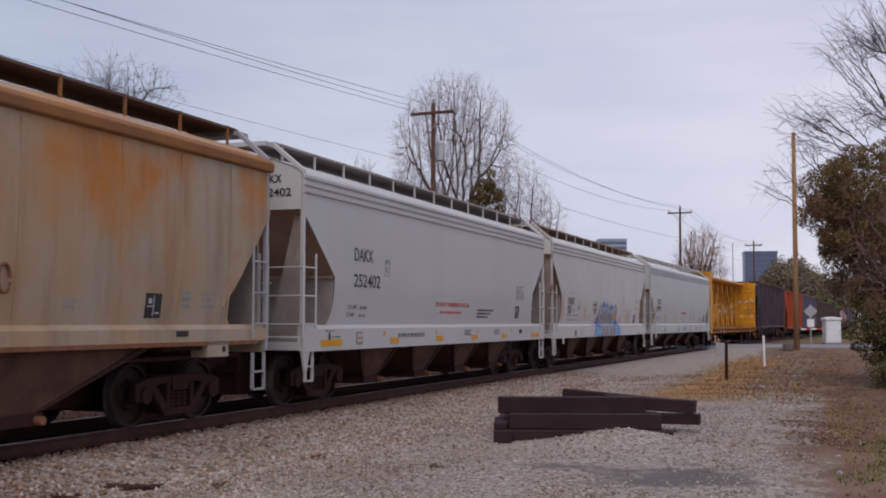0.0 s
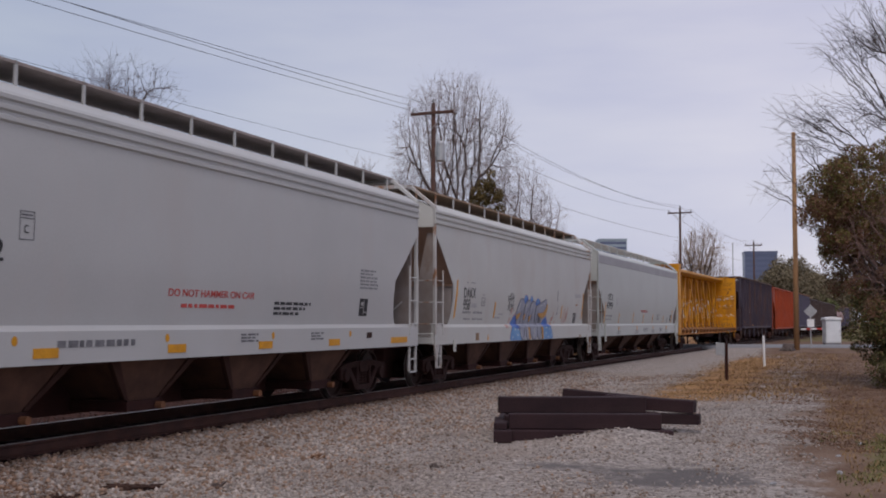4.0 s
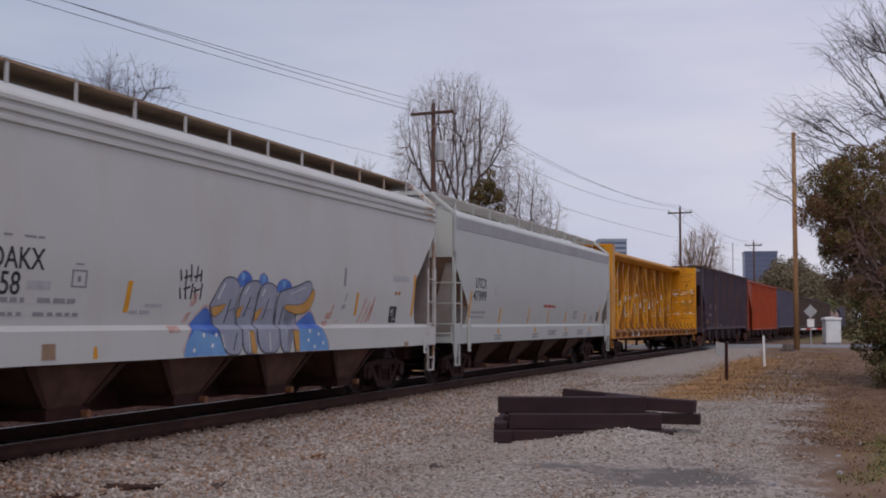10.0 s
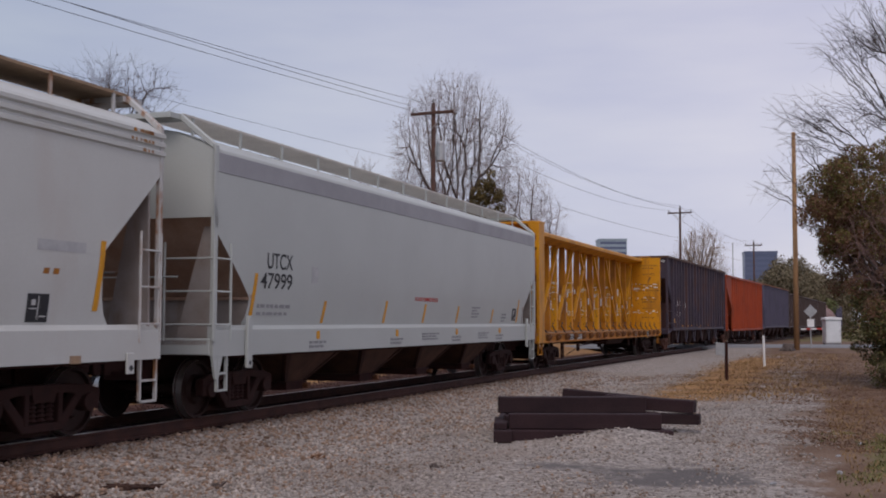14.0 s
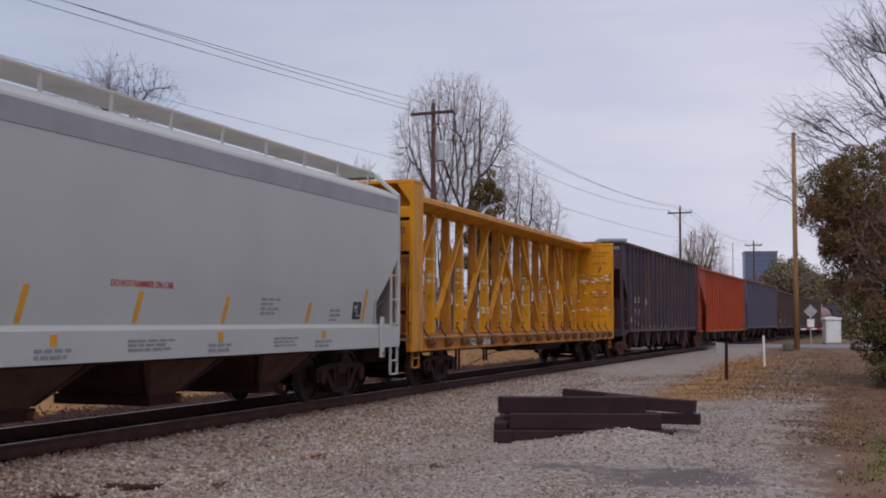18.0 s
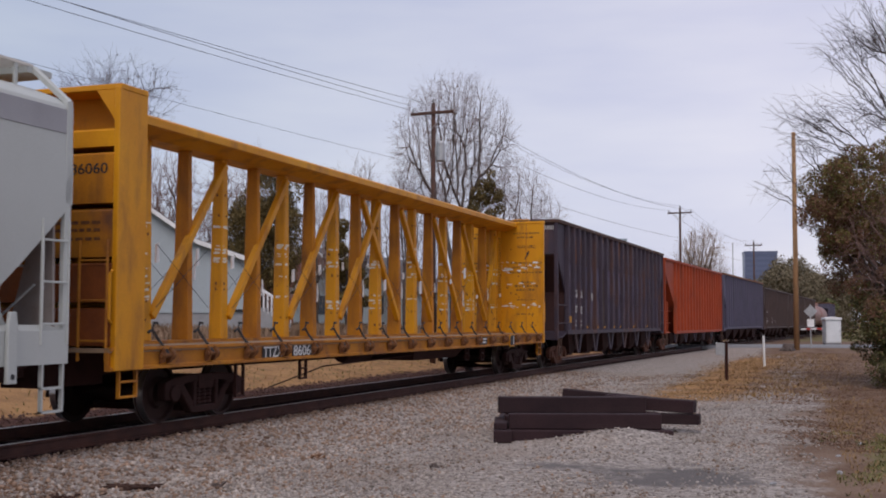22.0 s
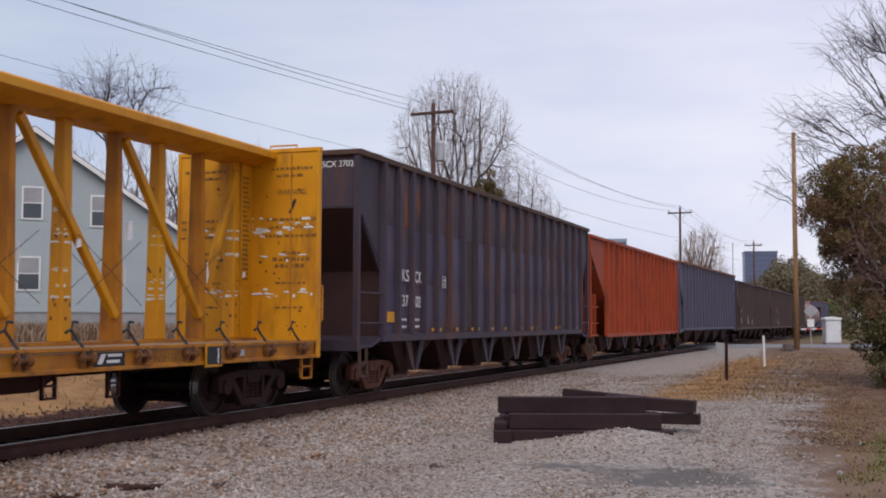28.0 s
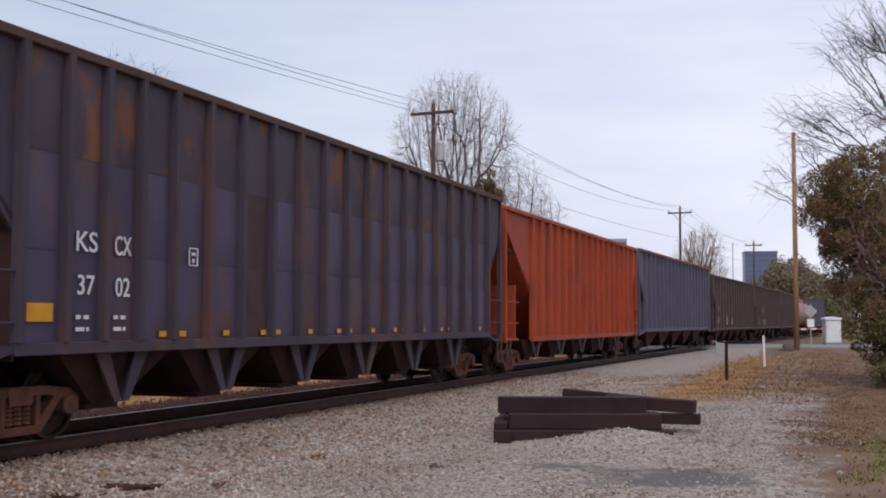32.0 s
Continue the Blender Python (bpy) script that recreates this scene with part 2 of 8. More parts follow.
BROWN_PANEL = material("dark_brown_patched_panel", (0.05, 0.03, 0.03), 0.7, second=(0.075, 0.045, 0.042), scale=2.0, bump=0.1)
SLATE_BLUE = material("faded_slate_blue_paint", (0.1, 0.09, 0.14), 0.65, second=(0.08, 0.075, 0.105), scale=0.7, stain=(0.1, 0.065, 0.05), stain_scale=(0.8, 0.8, 0.25), stain_range=(0.6, 0.8), bump=0.1, grit=0.18)
OXIDE = material("oxide_red_paint", (0.38, 0.062, 0.018), 0.65, second=(0.29, 0.045, 0.016), scale=0.8, stain=(0.16, 0.05, 0.03), stain_scale=(1.2, 1.2, 0.3), stain_range=(0.58, 0.8), bump=0.1, grit=0.18)
BROWN_HOPPER = material("dark_brown_hopper_paint", (0.085, 0.056, 0.052), 0.7, second=(0.06, 0.042, 0.042), scale=0.8, stain=(0.13, 0.08, 0.06), stain_scale=(1.5, 1.5, 0.4), stain_range=(0.58, 0.8), bump=0.1, grit=0.18)
TANK_PINK = material("faded_tank_paint", (0.3, 0.17, 0.15), 0.6, second=(0.22, 0.13, 0.12), scale=1.0)
SCRAPED = material("scraped_pale_paint", (0.62, 0.52, 0.36), 0.6, second=(0.7, 0.68, 0.62), scale=9.0, bump=0)
STENCIL_BROWN = material("worn_brown_stencil", (0.16, 0.075, 0.02), 0.65, second=(0.3, 0.14, 0.02), scale=9.0, bump=0)
BLACK_PAINT = material("black_stencil", (0.025, 0.026, 0.03), 0.6, scale=3.0, bump=0)
STENCIL_GREY = material("dark_grey_stencil", (0.11, 0.11, 0.12), 0.6, second=(0.2, 0.2, 0.21), scale=9.0, bump=0)
GREY_PAINT = material("faint_grey_stencil", (0.25, 0.25, 0.26), 0.6, scale=3.0, bump=0)
WHITE_PAINT = material("white_stencil", (0.72, 0.72, 0.7), 0.55, scale=3.0, bump=0)
RED_PAINT = material("red_stencil", (0.5, 0.06, 0.05), 0.55, scale=3.0, bump=0)
ORANGE_TAPE = material("orange_reflective_stripe", (0.66, 0.3, 0.012), 0.45, second=(0.55, 0.24, 0.01), scale=6.0, bump=0)
BLUE_SPRAY = material("blue_spray_paint", (0.04, 0.11, 0.42), 0.55, second=(0.1, 0.23, 0.52), scale=2.5, bump=0)
OUTLINE_SPRAY = material("faded_dark_spray_outline", (0.06, 0.062, 0.085), 0.5, second=(0.1, 0.1, 0.13), scale=3.0, bump=0)
SILVER_SPRAY = material("silver_grey_spray_paint", (0.25, 0.27, 0.335), 0.5, second=(0.31, 0.33, 0.4), scale=2.5, bump=0)
ORANGE_SPRAY = material("orange_spray_paint", (0.5, 0.24, 0.05), 0.55, second=(0.52, 0.3, 0.09), scale=3.0, bump=0)
RED_SPRAY = material("faded_red_spray_paint", (0.42, 0.2, 0.16), 0.6, second=(0.55, 0.42, 0.38), scale=3.0, bump=0)
CREOSOTE = material("creosoted_timber", (0.019, 0.008, 0.0105), 0.8, second=(0.028, 0.012, 0.014), scale=3.0, stain=(0.036, 0.02, 0.02), stain_scale=(0.6, 6, 6), stain_range=(0.55, 0.75), bump=0.4, bump_scale=25, bits=0.2)
POLE_WOOD = material("weathered_pole_wood", (0.1, 0.05, 0.038), 0.85, second=(0.065, 0.04, 0.034), scale=4.0, stain=(0.05, 0.035, 0.03), stain_scale=(10, 10, 0.3), bump=0.3)
NEW_POLE_WOOD = material("tan_pole_wood", (0.37, 0.205, 0.095), 0.8, second=(0.27, 0.15, 0.075), scale=2.0, stain=(0.13, 0.09, 0.06), stain_scale=(9, 9, 0.3), stain_range=(0.5, 0.75), bump=0.3)
TWIG_DARK = material("dark_winter_twigs", (0.065, 0.05, 0.045), 0.9, second=(0.045, 0.035, 0.032), scale=1.0, bump=0)
BARK = material("grey_brown_bark", (0.12, 0.095, 0.085), 0.9, second=(0.075, 0.058, 0.055), scale=3.0, bump=0.4)
TWIG_GREY = material("grey_winter_twigs", (0.12, 0.095, 0.09), 0.9, second=(0.085, 0.066, 0.062), scale=1.0, bump=0)
TWIG_RED = material("reddish_winter_twigs", (0.24, 0.155, 0.135), 0.9, second=(0.15, 0.095, 0.085), scale=1.0, bump=0)
TWIG = material("winter_twigs", (0.25, 0.19, 0.175), 0.9, second=(0.17, 0.128, 0.12), scale=1.0, bump=0)
SIDING = material("pale_blue_vinyl_siding", (0.37, 0.42, 0.445), 0.6, second=(0.345, 0.39, 0.415), scale=0.6, bump=0.03)
WHITE_TRIM = material("white_trim", (0.78, 0.78, 0.78), 0.5, scale=1.0, bump=0)
ROOF_SHINGLE = material("grey_shingles", (0.14, 0.135, 0.14), 0.9, second=(0.1, 0.095, 0.1), scale=3.0, bump=0.4, bump_scale=12)
BLOCK = material("grey_foundation_block", (0.32, 0.32, 0.33), 0.85, scale=2.0, bump=0.2)
BRICK = material("red_brown_brick", (0.23, 0.1, 0.075), 0.85, second=(0.17, 0.075, 0.06), scale=6.0, bump=0.25)
GALVANISED = material("galvanised_metal", (0.45, 0.46, 0.47), 0.45, 0.6, scale=4.0)
CABINET_WHITE = material("white_cabinet_paint", (0.68, 0.7, 0.71), 0.5, second=(0.6, 0.62, 0.63), scale=1.5)
ROAD_GREY = material("pale_road_asphalt", (0.22, 0.22, 0.23), 0.9, second=(0.18, 0.18, 0.185), scale=0.6, bump=0.2)
RAIL_SIDE = material("rail_rust", (0.075, 0.029, 0.02), 0.75, second=(0.045, 0.018, 0.014), scale=3.0, bump=0.15)
CABLE = material("dark_cable", (0.03, 0.03, 0.033), 0.6, scale=3.0, bump=0)
TOWER_BLUE = material("blue_curtain_wall", (0.115, 0.135, 0.225), 0.35, second=(0.125, 0.15, 0.235), scale=0.05, bump=0)
TOWER_GLASS = material("tower_window_band", (0.105, 0.125, 0.21), 0.32, second=(0.1, 0.12, 0.2), scale=0.1, bump=0)
SLOPE_BROWN = material("rust_brown_slope_sheet", (0.42, 0.29, 0.22), 0.8, second=(0.33, 0.2, 0.14), scale=1.5, bump=0.1)
TOWER_GREY = material("pale_office_cladding", (0.3, 0.36, 0.42), 0.4, second=(0.27, 0.33, 0.4), scale=0.05, bump=0)
DARK_GLASS = bpy.data.materials.new("window_glass")
DARK_GLASS.use_nodes = True
_b = DARK_GLASS.node_tree.nodes["Principled BSDF"]
_b.inputs["Base Color"].default_value, _b.inputs["Roughness"].default_value = (0.05, 0.06, 0.075, 1), 0.08


def leaf_material(name, a, b):
    mt = bpy.data.materials.new(name)
    mt.use_nodes = True
    nt = mt.node_tree
    bs = nt.nodes["Principled BSDF"]
    geo = nt.nodes.new("ShaderNodeNewGeometry")
    col = ramp(nt, geo.outputs["Random Per Island"], 0.0, 1.0, a, b)
    big = noise_of(nt, coords(nt), 0.8, 3.0)
    col = blend(nt, 0.6, col, ramp(nt, big, 0.3, 0.7, (0.6, 0.6, 0.6), (1.3, 1.3, 1.3)), "MULTIPLY")
    nt.links.new(col, bs.inputs["Base Color"])
    bs.inputs["Roughness"].default_value = 0.6
    bs.inputs["Specular IOR Level"].default_value = 0.12
    return mt


LEAF_OLIVE = leaf_material("olive_evergreen_leaves", (0.09, 0.083, 0.024), (0.22, 0.19, 0.062))
LEAF_BROWN = leaf_material("russet_winter_leaves", (0.12, 0.058, 0.037), (0.26, 0.14, 0.088))
LEAF_GREEN = leaf_material("dark_green_leaves", (0.042, 0.047, 0.021), (0.13, 0.122, 0.055))
LEAF_CEDAR = leaf_material("cedar_needles", (0.065, 0.05, 0.018), (0.19, 0.135, 0.055))
LEAF_VINE = leaf_material("tan_dead_vines", (0.22, 0.155, 0.1), (0.4, 0.3, 0.21))
# distance haze is mixed into this paler leaf colour
LEAF_FAR = leaf_material("distant_foliage", (0.1, 0.085, 0.05), (0.2, 0.158, 0.105))
LEAF_FAR_GREEN = leaf_material("distant_pines", (0.1, 0.125, 0.05), (0.19, 0.2, 0.09))
GRASS_DRY = leaf_material("dry_grass", (0.2, 0.115, 0.05), (0.34, 0.21, 0.095))
GRASS_GREEN = leaf_material("winter_green_grass", (0.1, 0.105, 0.032), (0.23, 0.2, 0.08))
GRASS_RED = leaf_material("russet_broom_grass", (0.19, 0.12, 0.08), (0.3, 0.2, 0.135))
STONE = leaf_material("ballast_stone", (0.155, 0.128, 0.112), (0.44, 0.385, 0.345))
STONE_BROWN = leaf_material("brown_ballast_stone", (0.12, 0.076, 0.055), (0.35, 0.24, 0.175))
# dark ballast with the shade below the train mixed into its colour
STONE_OILY_SHADE = leaf_material("oily_shaded_ballast_stone", (0.05, 0.026, 0.022), (0.11, 0.06, 0.05))
LITTER = leaf_material("dead_leaf_litter", (0.14, 0.078, 0.05), (0.26, 0.145, 0.09))
BARK_DARK = material("damp_dead_bark", (0.06, 0.03, 0.021), 0.9, second=(0.035, 0.018, 0.014), scale=8.0)
VINE_TWIG = material("tan_vine_stems", (0.3, 0.215, 0.155), 0.9, second=(0.22, 0.155, 0.115), scale=1.0, bump=0)

# ---- mesh helpers ----
class Shape:
    """A growing list of corners and faces."""

    def __init__(self):
        self.v, self.f = [], []

    def add(self, verts, faces):
        n = len(self.v)
        self.v += [tuple(p) for p in verts]
        self.f += [tuple(i + n for i in f) for f in faces]
        return self

    def box(self, x0, x1, y0, y1, z0, z1, m=None):
        pts = [Vector((x, y, z)) for z in (z0, z1) for y in (y0, y1) for x in (x0, x1)]
        if m:
            pts = [m @ p for p in pts]
        return self.add(pts, [(0, 2, 3, 1), (4, 5, 7, 6), (0, 1, 5, 4), (2, 6, 7, 3), (0, 4, 6, 2), (1, 3, 7, 5)])

    def taper(self, low, high, z0, z1):
        """A frustum between two rectangles (x0, x1, y0, y1)."""
        pts = [(x, y, z) for r, z in ((low, z0), (high, z1)) for y in r[2:] for x in r[:2]]
        return self.add(pts, [(0, 2, 3, 1), (4, 5, 7, 6), (0, 1, 5, 4), (2, 6, 7, 3), (0, 4, 6, 2), (1, 3, 7, 5)])

    def slab(self, outline, axis, a, b):
        """A flat outline of (p, q) pulled from a to b along x, y or z."""
        put = {"x": lambda p, q, r: (r, p, q), "y": lambda p, q, r: (p, r, q), "z": lambda p, q, r: (p, q, r)}[axis]
        n = len(outline)
        pts = [put(p, q, a) for p, q in outline] + [put(p, q, b) for p, q in outline]
        return self.add(pts, [tuple(range(n))[::-1], tuple(range(n, 2 * n))] + [(i, (i + 1) % n, n + (i + 1) % n, n + i) for i in range(n)])

    def tube(self, pts, radii, n=6, caps=True):
        pts = [Vector(p) for p in pts]
        if isinstance(radii, (int, float)):
            radii = [radii] * len(pts)
        rings = []
        for i, (p, r) in enumerate(zip(pts, radii)):
            d = (pts[min(i + 1, len(pts) - 1)] - pts[max(i - 1, 0)]).normalized()
            a = d.cross(Vector((0, 0, 1)) if abs(d.z) < 0.9 else Vector((1, 0, 0))).normalized()
            b = d.cross(a)
            rings += [p + (a * math.cos(k * math.tau / n) + b * math.sin(k * math.tau / n)) * r for k in range(n)]
        fs = [(i * n + k, i * n + (k + 1) % n, (i + 1) * n + (k + 1) % n, (i + 1) * n + k) for i in range(len(pts) - 1) for k in range(n)]
        if caps:
            fs += [tuple(range(n))[::-1], tuple(range((len(pts) - 1) * n, len(pts) * n))]
        return self.add(rings, fs)

    def lathe(self, profile, axis="y", n=24, at=(0, 0, 0)):
        """Turn (radius, height) pairs about an axis through at."""
        pts = []
        for r, h in profile:
            for k in range(n):
                c, s = r * math.cos(k * math.tau / n), r * math.sin(k * math.tau / n)
                p = {"y": (c, h, s), "z": (c, s, h), "x": (h, c, s)}[axis]
                pts.append((p[0] + at[0], p[1] + at[1], p[2] + at[2]))
        m = len(profile)
        fs = [(i * n + k, i * n + (k + 1) % n, (i + 1) * n + (k + 1) % n, (i + 1) * n + k) for i in range(m - 1) for k in range(n)]
        return self.add(pts, fs + [tuple(range(n)), tuple(range((m - 1) * n, m * n))[::-1]])

    def mesh(self, name, mat, smooth=False, bevel=0.0):
        me = bpy.data.meshes.new(name)
        me.from_pydata(self.v, [], self.f)
        bm = bmesh.new()
        bm.from_mesh(me)
        bmesh.ops.recalc_face_normals(bm, faces=bm.faces)
        if bevel:
            bmesh.ops.bevel(bm, geom=bm.edges, offset=bevel, segments=1, affect="EDGES", clamp_overlap=True)
        bm.to_mesh(me)
        bm.free()
        me.materials.append(mat)
        if smooth:
            me.polygons.foreach_set("use_smooth", [True] * len(me.polygons))
        return me


def part(name, shape, mat, parent, label="", smooth=False, bevel=0.0):
    ob = new(name, shape if isinstance(shape, bpy.types.Mesh) else shape.mesh(name, mat, smooth, bevel))
    ob.parent = parent
    return tagged(ob, label)


def thing(name, label, category, m=None, group="", kind=""):
    ob = new(name)
    ob.empty_display_size = 0.3
    if m:
        ob.matrix_basis = m
    return tagged(ob, label, category, group, kind)


def solid(name, shape, mat, label, category, group="", kind="", smooth=False, bevel=0.0):
    return tagged(new(name, shape.mesh(name, mat, smooth, bevel)), label, category, group, kind)


def big_mesh(name, verts, faces, mat):
    """A large mesh straight from arrays."""
    me = bpy.data.meshes.new(name)
    verts, faces = np.asarray(verts, np.float32), np.asarray(faces, np.int32)
    me.vertices.add(len(verts))
    me.vertices.foreach_set("co", verts.ravel())
    k = faces.shape[1]
    me.loops.add(faces.size)
    me.loops.foreach_set("vertex_index", faces.ravel())
    me.polygons.add(len(faces))
    me.polygons.foreach_set("loop_start", np.arange(0, faces.size, k, dtype=np.int32))
    me.update(calc_edges=True)
    me.validate()
    me.materials.append(mat)
    return me


def lettering(words, size, x, z, y, mat, parent, width=None, name="lettering", turn=0.0, label=""):
    """Built-in font, standing upright, read from the camera's side; x, z: the lower left corner. turn 90: read from the car's end."""
    cu = bpy.data.curves.new(name, "FONT")
    cu.body, cu.size, cu.extrude, cu.offset = words, size, 0.002, size * 0.006
    tmp = bpy.data.objects.new(name, cu)
    scene.collection.objects.link(tmp)
    bpy.context.view_layer.update()
    me = bpy.data.meshes.new_from_object(tmp.evaluated_get(bpy.context.evaluated_depsgraph_get()))
    bpy.data.objects.remove(tmp)
    co = np.empty(len(me.vertices) * 3, np.float32)
    me.vertices.foreach_get("co", co)
    co = co.reshape(-1, 3)
    span = np.ptp(co[:, 0])
    co[:, 0] -= co[:, 0].min()
    if width:
        co[:, 0] *= width / span
    if y is None:
        co[:, 2] += np.array([hopper_side(z + b) + 0.004 for b in co[:, 1]], np.float32)
        y = 0.0
    me.vertices.foreach_set("co", co.ravel())
    me.materials.clear()
    me.materials.append(mat)
    # one part for each character
    bm = bmesh.new()
    bm.from_mesh(me)
    left, made = set(bm.verts), []
    while left:
        todo = [min(left, key=lambda v: v.co.x)]
        isle = set(todo)
        while todo:
            for e in todo.pop().link_edges:
                for v in e.verts:
                    if v not in isle:
                        isle.add(v)
                        todo.append(v)
        left -= isle
        order = {v: k for k, v in enumerate(isle)}
        one = bpy.data.meshes.new("letter")
        one.from_pydata([tuple(v.co) for v in isle], [], [tuple(order[v] for v in f.verts) for f in bm.faces if f.verts[0] in isle])
        one.materials.append(mat)
        ob = new("letter", one)
        ob.parent = parent
        ob.matrix_basis = pose(x, y, z, 90, 0, turn)
        made.append(tagged(ob, label))
    bm.free()
    return made

# ---- railway vehicles: X runs away along the train, -Y is the side that the camera sees, Z from the railhead ----
CARS = []
WHEELSETS = []
WHEEL_R = 0.457
_wheel = Shape()
for _y in (-1, 1):
    _wheel.lathe([(0.07, _y * 0.83), (0.2, _y * 0.83), (0.24, _y * 0.775), (0.39, _y * 0.765), (0.41, _y * 0.82), (WHEEL_R - 0.004, _y * 0.82),
                  (WHEEL_R, _y * 0.72), (WHEEL_R + 0.026, _y * 0.705), (WHEEL_R + 0.026, _y * 0.685), (0.4, _y * 0.69), (0.36, _y * 0.73), (0.2, _y * 0.7), (0.07, _y * 0.68)], "y", 28)
_wheel.lathe([(0.085, -1.02), (0.085, 1.02)], "y", 10)
WHEEL_MESH = _wheel.mesh("wheelset", WHEEL_STEEL)
WHEEL_MESH.materials.append(BRIGHT_STEEL)
for _p in WHEEL_MESH.polygons:
    if math.hypot(_p.center.x, _p.center.z) > 0.43 and abs(_p.normal.y) < 0.5:
        _p.material_index = 1
_side = Shape()
_side.slab([(-1.12, 0.36), (-1.12, 0.62), (-0.9, 0.68), (-0.45, 0.72), (0.45, 0.72), (0.9, 0.68), (1.12, 0.62), (1.12, 0.36), (0.98, 0.36), (0.94, 0.52), (0.72, 0.55), (0.5, 0.6), (-0.5, 0.6), (-0.72, 0.55), (-0.94, 0.52), (-0.98, 0.36)], "y", -0.07, 0.07)
_side.slab([(-0.78, 0.56), (-0.62, 0.58), (-0.28, 0.24), (0.28, 0.24), (0.62, 0.58), (0.78, 0.56), (0.38, 0.13), (-0.38, 0.13)], "y", -0.07, 0.07)
_side.box(-0.36, -0.27, -0.08, 0.08, 0.22, 0.62).box(0.27, 0.36, -0.08, 0.08, 0.22, 0.62)
for _x in (-0.89, 0.89):
    _side.lathe([(0.13, -0.11), (0.13, 0.09)], "y", 12, (_x, 0, 0.457))
_spr = Shape().lathe([p for k in range(5) for p in ((0.05, 0.25 + k * 0.055), (0.075, 0.27 + k * 0.055))] + [(0.05, 0.53)], "z", 9)
_bol = Shape().taper((-0.2, 0.2, -1.08, 1.08), (-0.24, 0.24, -1.08, 1.08), 0.5, 0.7).box(-0.16, 0.16, -0.35, 0.35, 0.69, 0.86)
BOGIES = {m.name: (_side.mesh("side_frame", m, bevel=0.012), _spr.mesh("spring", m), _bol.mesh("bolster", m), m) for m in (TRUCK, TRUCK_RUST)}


def bogie(car, x, mat=TRUCK):
    frame_mesh, spring_mesh, bolster_mesh, _ = BOGIES[mat.name]
    b = part("bogie", bolster_mesh, mat, car, "rusty three-piece freight bogie")
    b.matrix_basis = pose(x, 0, 0)
    for y in (-1.0, 1.0):
        o = part("side_frame", frame_mesh, mat, b)
        o.matrix_basis = pose(0, y, 0)
        for dx in (-0.16, 0.0, 0.16):
            o = part("spring", spring_mesh, mat, b)
            o.matrix_basis = pose(dx, y, 0)
    part("spring_plank", Shape().box(-0.3, 0.3, -0.95, 0.95, 0.15, 0.24), UNDER, b)
    for dx in (-0.36, 0.36):
        part("brake_beam", Shape().box(dx - 0.06, dx + 0.06, -0.85, 0.85, 0.3, 0.48).tube([(dx, -0.7, 0.3), (0, 0, 0.2), (dx, 0.7, 0.3)], 0.03, 5), UNDER, b, "dark brake beam")
        for y in (-0.76, 0.76):
            k = dx / abs(dx)
            part("brake_shoe", Shape().slab([(dx, 0.28), (dx + k * 0.1, 0.26), (dx + k * 0.07, 0.45), (dx + k * 0.1, 0.62), (dx, 0.6)], "y", y - 0.05, y + 0.05), mat, b)
    for dx in (-0.89, 0.89):
        w = part("wheelset", WHEEL_MESH, WHEEL_STEEL, b, "dark steel wheels with bright treads")
        w.matrix_basis = pose(dx, 0, WHEEL_R)
        WHEELSETS.append((w, dx))
    return b


def coupler(car, x, d):
    """The drawbar and knuckle at one end; d is +1 or -1."""
    c = Shape().box(min(x, x + d * 0.45), max(x, x + d * 0.45), -0.09, 0.09, 0.76, 0.96)
    c.box(min(x + d * 0.45, x + d * 0.62), max(x + d * 0.45, x + d * 0.62), -0.16, 0.13, 0.72, 1.0)
    part("coupler", c, TRUCK, car, "rusty knuckle coupler", bevel=0.015)
    part("draft_gear_box", Shape().box(*sorted((x - d * 1.4, x - d * 0.02)), -0.32, 0.32, 0.62, 1.05), UNDER, car)
    h = Shape().tube([(x, 0.4, 0.9), (x + d * 0.2, 0.36, 0.6), (x + d * 0.42, 0.3, 0.48), (x + d * 0.6, 0.22, 0.55)], 0.03, 6)
    part("air_hose", h, CABLE, car, "black brake hose")


def ladder(car, a, b, span, z0, z1, n, mat, name="ladder"):
    """Rungs between two rails in plan: a and b are (x, y) of the rails."""
    for p in (a, b):
        part(name + "_rail", Shape().tube([(p[0], p[1], z0), (p[0], p[1], z1)], 0.022, 6), mat, car)
    for i in range(n):
        z = z0 + (z1 - z0) * (i + 0.5) / n
        part("rung", Shape().tube([(a[0], a[1], z), (b[0], b[1], z)], 0.016, 5), mat, car)


def stirrup(car, x, y, mat, z0=0.45, z1=1.05, wide=0.36):
    s = Shape()
    for zz in (z0, (z0 + z1) / 2 - 0.02):
        s.box(x - wide / 2, x + wide / 2, y - 0.025, y + 0.025, zz, zz + 0.03)
    for dx in (-wide / 2, wide / 2 - 0.03):
        s.box(x + dx, x + dx + 0.03, y - 0.025, y + 0.025, z0, z1)
    part("sill_step", s, mat, car)


def start_car(name, label, u0, u1, category="railway car"):
    car = thing(name, label, category, group="cars of the freight train")
    CARS.append((car, (u0 + u1) / 2))
    return car, (u1 - u0) / 2


def hopper_side(z):
    """Half width of the round-sided covered hopper at height z."""
    return float(np.interp(z, [1.45, 1.75, 2.2, 2.8, 3.4, 3.76, 4.13, 4.16, 4.27, 4.42, 4.5, 4.53], [1.5, 1.54, 1.585, 1.6, 1.6, 1.585, 1.585, 1.55, 1.36, 0.95, 0.5, 0.0]))


